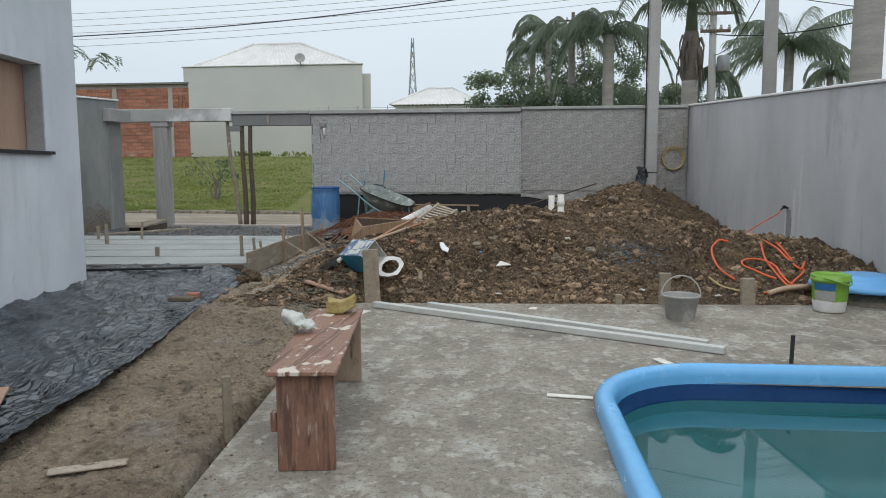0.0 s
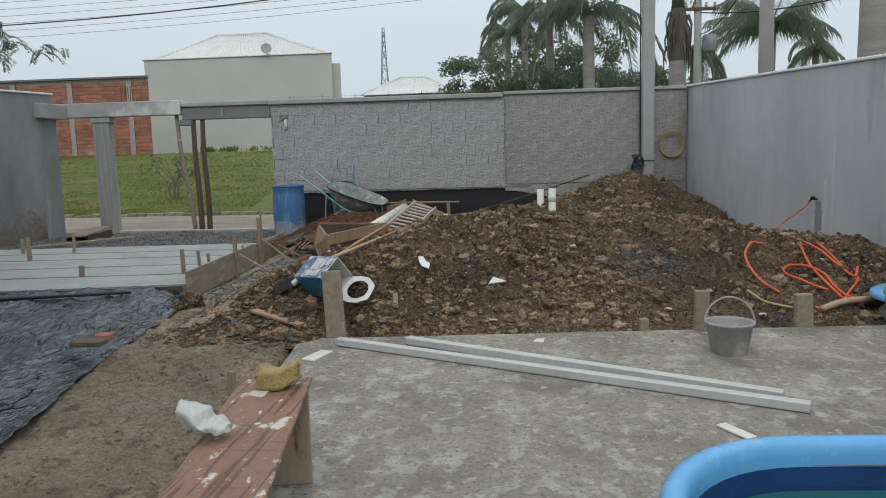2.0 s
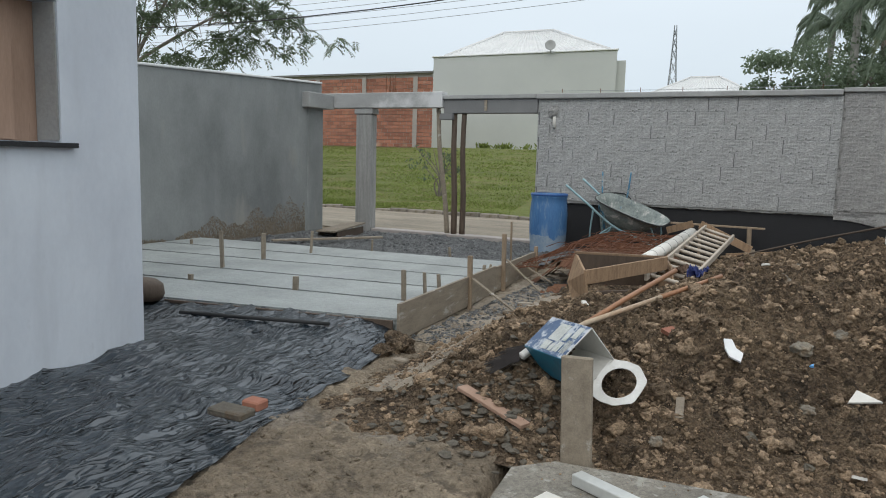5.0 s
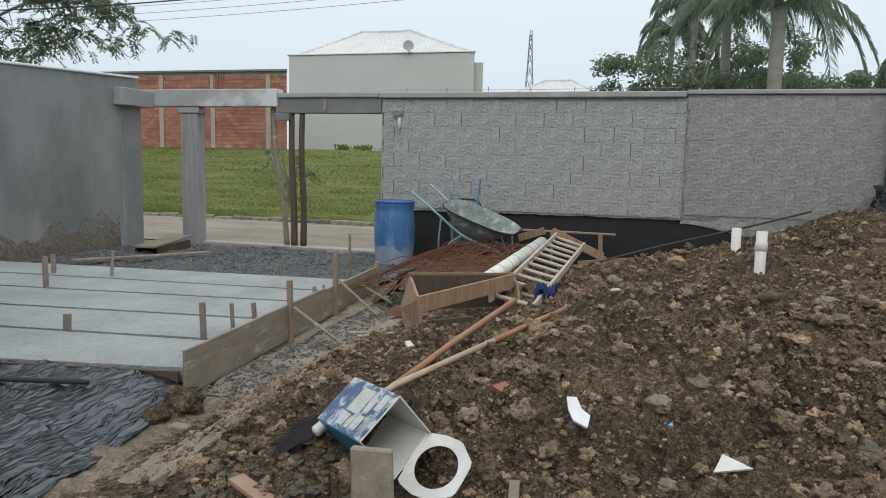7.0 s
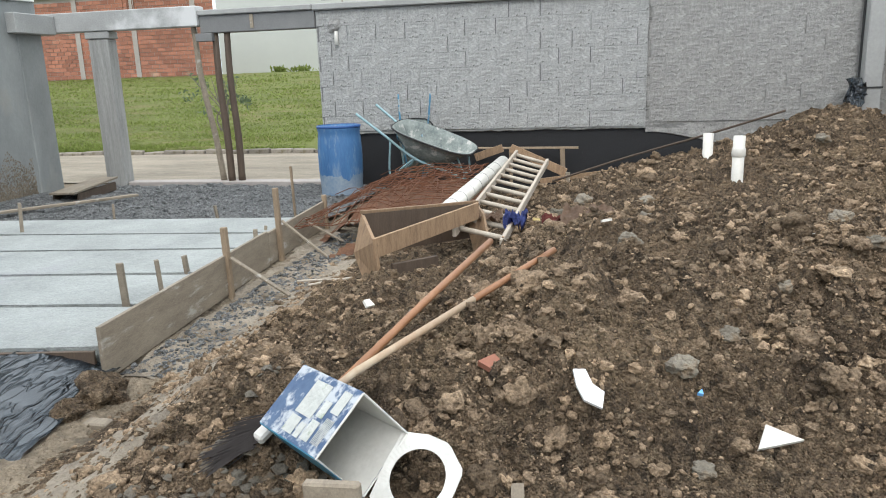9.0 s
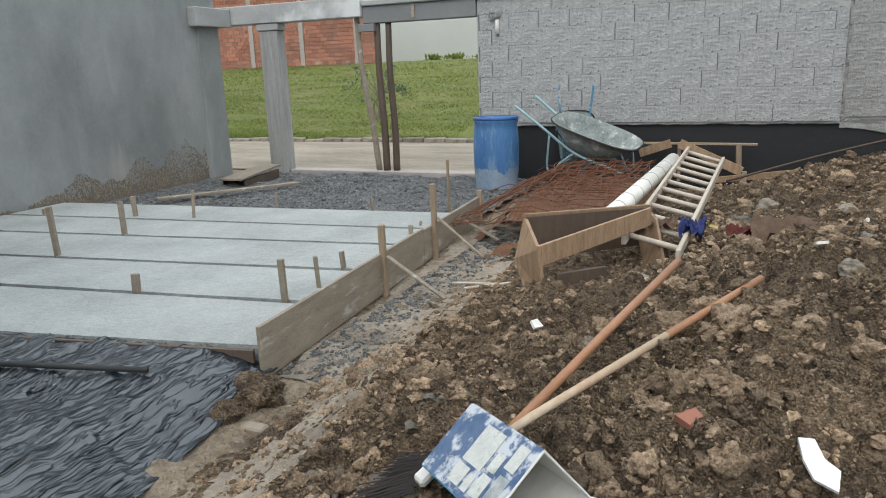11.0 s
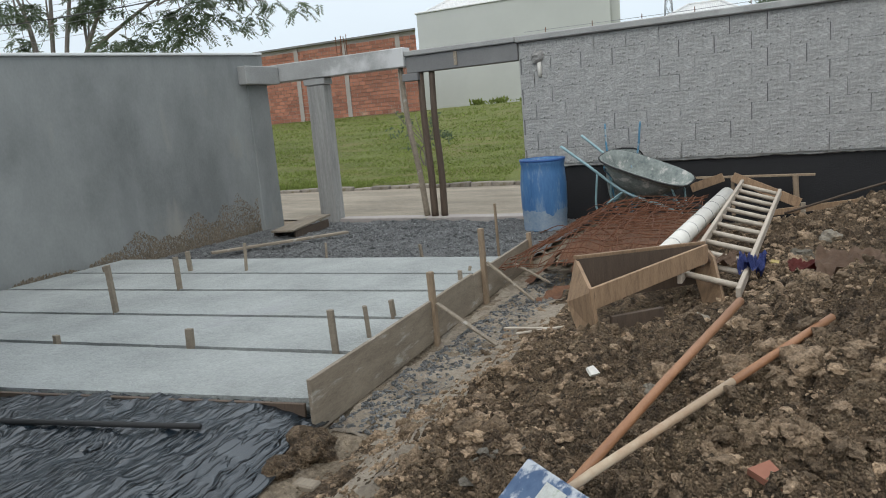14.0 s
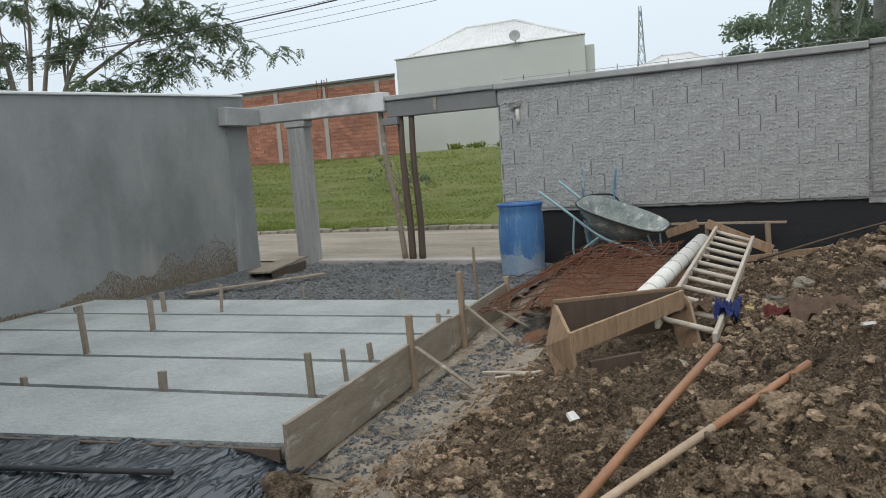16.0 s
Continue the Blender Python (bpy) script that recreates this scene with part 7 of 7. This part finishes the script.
# ---- brick house ----
bh = thing("brick_house", (-22, 41.4, 1.9), "unplastered red hollow-brick building with a tin roof edge", "house")
BX0, BX1, BZ0, BZ1 = -32.0, -16.95, 1.6, 6.1
part("wall", box((BX0, 41.06, BZ0), (BX1, 48, BZ1)), M_mortar, bh, "mortar joints")
vs_, fs_ = [], []
rowh, bl = .205, .42
nrow = int((BZ1 - BZ0) / rowh)
for r_ in range(nrow):
    x = BX0 + (.21 if r_ % 2 else 0)
    while x < BX1 - .05:
        x1_ = min(x + bl - .025, BX1)
        j = rt.uniform(-.012, .006)
        k = len(vs_)
        z0_, z1_ = BZ0 + r_ * rowh, BZ0 + r_ * rowh + rowh - .022
        yf, yb = 41.03 + j, 41.07
        vs_ += [(x, yf, z0_), (x1_, yf, z0_), (x1_, yf, z1_), (x, yf, z1_), (x, yb, z0_), (x1_, yb, z0_), (x1_, yb, z1_), (x, yb, z1_)]
        fs_ += [(k, k + 1, k + 2, k + 3), (k, k + 4, k + 5, k + 1), (k + 3, k + 2, k + 6, k + 7), (k, k + 3, k + 7, k + 4), (k + 1, k + 5, k + 6, k + 2)]
        x += bl
me = bpy.data.meshes.new("bricks")
me.from_pydata([(a + 22, b - 41.4, c - 1.9) for a, b, c in vs_], [], fs_)
me.materials.append(M_brick)
ob = new("bricks", me)
ob.parent = bh
tagged(ob, "courses of red hollow bricks", kind="stuff")
for x in (-24.9, -21.6, -18.2, -28.3):
    part("concrete_post", box((x, 40.99, BZ0), (x + .28, 41.06, BZ1 - .05)), M_mortar, bh, "grey concrete post in the brickwork")
part("roof_edge", box((BX0 - .1, 40.85, BZ1 + .002), (BX1 + .1, 48, BZ1 + .1)), M_cap_d, bh, "dark corrugated roof edge")

# ---- pale two-storey house ----
ph = thing("pale_house", (-16.5, 58, 2), "pale grey two-storey house with a white hipped tile roof", "house")
part("wall", box((-23.7, 54, .5), (-9.9, 66, 8.9), .03), M_farwall, ph, "blank pale grey side wall")
part("wall", box((-9.896, 54.6, .5), (-9.25, 66, 8.3), .03), M_farwall, ph)
part("parapet", box((-23.8, 53.9, 8.903), (-9.8, 66.1, 9.0), .02), M_white, ph)


def hip_roof(x0, x1, y0, y1, z0, z1, rows, cols_, parent, mat_):
    """A hipped roof whose slopes carry raised rows of pan tiles."""
    run = (y1 - y0) / 2
    rx0, rx1, ry = x0 + run * .85, x1 - run * .85, (y0 + y1) / 2
    slopes = (((x0, y0), (x1, y0), (rx0, ry), (rx1, ry)), ((x1, y1), (x0, y1), (rx1, ry), (rx0, ry)), ((x0, y1), (x0, y0), (rx0, ry), (rx0, ry)), ((x1, y0), (x1, y1), (rx1, ry), (rx1, ry)))
    for a, b, c, d in slopes:
        bm = bmesh.new()
        g = []
        for j in range(rows * 2 + 1):
            t = j / (rows * 2)
            row = []
            for i in range(cols_ * 4 + 1):
                u = i / (cols_ * 4)
                p0 = Vector((*a, z0)).lerp(Vector((*b, z0)), u)
                p1 = Vector((*c, z1)).lerp(Vector((*d, z1)), u)
                p = p0.lerp(p1, t)
                p.z += .09 * abs(math.sin(math.pi * cols_ * u)) + (.07 if j % 2 else 0)
                row.append(bm.verts.new(p))
            g.append(row)
        for j in range(rows * 2):
            for i in range(cols_ * 4):
                bm.faces.new((g[j][i], g[j][i + 1], g[j + 1][i + 1], g[j + 1][i]))
        part("roof_slope", bm, mat_, parent, "white pan tiles")
    for a, b in (((x0, y0), (rx0, ry)), ((x0, y1), (rx0, ry)), ((x1, y0), (rx1, ry)), ((x1, y1), (rx1, ry)), ((rx0, ry), (rx1, ry))):
        za, zb = z0 + .1, z1 + .12
        if a[1] == ry:
            za = zb
        part("ridge", tube([(*a, za), (*b, zb)], .13, 8), mat_, parent, "", True)


hip_roof(-22.9, -10.4, 54.6, 64.5, 8.95, 11.3, 13, 30, ph, M_tile)


def shear(parent, y0, k):
    """Turns the flanks of a house that stands askew to the street."""
    for ob in parent.children_recursive:
        oy = world_of(ob).y
        for v in ob.data.vertices:
            v.co.x -= k * max(0.0, v.co.y + oy - y0)


shear(bh, 41.0, .56)
shear(ph, 54.05, .30)
ds = thing("satellite_dish", (-14.5, 53.9, 8.9), "grey satellite dish on the house roof edge", "satellite dish")
part("dish", lathe([(0, 0), (.2, .025), (.36, .10), (.375, .11), (.36, .12), (.2, .045), (0, .02)], 24, (0, 0, 0), None, pose(-14.5, 53.75, 9.35, 75, 0, 15)), M_cpole, ds, "", True)
part("mast", tube([(-14.5, 53.9, 8.85), (-14.5, 53.85, 9.35)], .04, 6), M_cpole, ds)
h2 = thing("far_house", (-8, 84, 4), "distant house with a white hipped tile roof", "house")
part("wall", box((-12.5, 80.5, 0), (-3.4, 88, 8.2), .03), M_farwall, h2)
hip_roof(-13, -2.9, 80, 88.5, 8.2, 10.3, 9, 22, h2, M_tile)
h3 = thing("far_house", (28, 50, 1), "distant house with a pale pitched roof", "house")
part("wall", box((24, 48, 0), (32, 56, 5.2), .03), M_farwall, h3)
hip_roof(23.5, 32.5, 47.5, 56.5, 5.2, 7.0, 8, 18, h3, M_tile)

# ---- lattice tower far off ----
tw = thing("pylon", (-34.2, 224, 0), "far steel lattice transmission tower", "pylon")


def tw_pt(sx, sy, z):
    w = 2.5 * (1 - z / 43) ** 1.4 + .25
    return V((-34.2 + sx * w, 224 + sy * w, z))


for sx, sy in ((-1, -1), (1, -1), (1, 1), (-1, 1)):
    part("leg", tube([tw_pt(sx, sy, z) for z in (0, 10, 20, 30, 41)], .11, 4), M_wire, tw)
lev = [0, 6, 12, 17.5, 22.5, 27, 31, 34.5, 37.5, 40]
for z0_, z1_ in zip(lev, lev[1:]):
    for (ax, ay), (bx, by) in (((-1, -1), (1, -1)), ((1, -1), (1, 1)), ((1, 1), (-1, 1)), ((-1, 1), (-1, -1))):
        part("brace", tube([tw_pt(ax, ay, z0_), tw_pt(bx, by, z1_)], .06, 3), M_wire, tw)
        part("brace", tube([tw_pt(bx, by, z0_), tw_pt(ax, ay, z1_)], .06, 3), M_wire, tw)

# thin wires and spikes along the top of the back wall
for k in range(7):
    x = -1.7 + .62 * k
    part("spike", tube([(x, 16.1, 2.47), (x, 16.1, 2.56)], .006, 4), M_rust, wall_back)
part("wire", tube([(-2.0, 16.1, 2.53), (0, 16.1, 2.52), (2.2, 16.1, 2.54)], .004, 4), M_wire, wall_back)

# concrete blocks showing through the render, each a little in or out of line
BLK = {}


def courses(x0, x1, z0, z1, y_front, jitter, gaps, ledge, mat_):
    row, z = 0, z0
    while z < z1 - .05:
        h = min(.2, z1 - z)
        x = x0 - .4 + (.2 if row % 2 else .03)
        while x < x1:
            xa, xb = max(x, x0), min(x + .4, x1)
            if xb - xa > .05:
                g, e = rt.choice(gaps), rt.choice(ledge)
                key = (round(xb - xa, 2), g, e, round(h, 3), mat_.name)
                if key not in BLK:
                    bm = box((0, 0, 0), (xb - xa - g, .02, h - e), .002)
                    me = bpy.data.meshes.new("block")
                    bm.to_mesh(me)
                    bm.free()
                    me.materials.append(mat_)
                    BLK[key] = me
                o = new("block", BLK[key])
                o.parent = wall_back
                o.location = V((xa, y_front + rt.uniform(-jitter, jitter), z)) - V((1.7, 16.1, 0))
            x += .4
        z += .2
        row += 1


courses(-2.04, 2.28, .785, 2.385, 15.965, .0012, (.0005, .0005, .004, .008, .012), (.0004, .0004, .0004, .003, .004), M_rough)
courses(2.292, 5.50, .83, 2.43, 15.992, .0012, (.0005, .0005, .0005, .0005, .0005, .003, .008), (.0004, .0004, .0004, .0004, .003), M_rough_d)
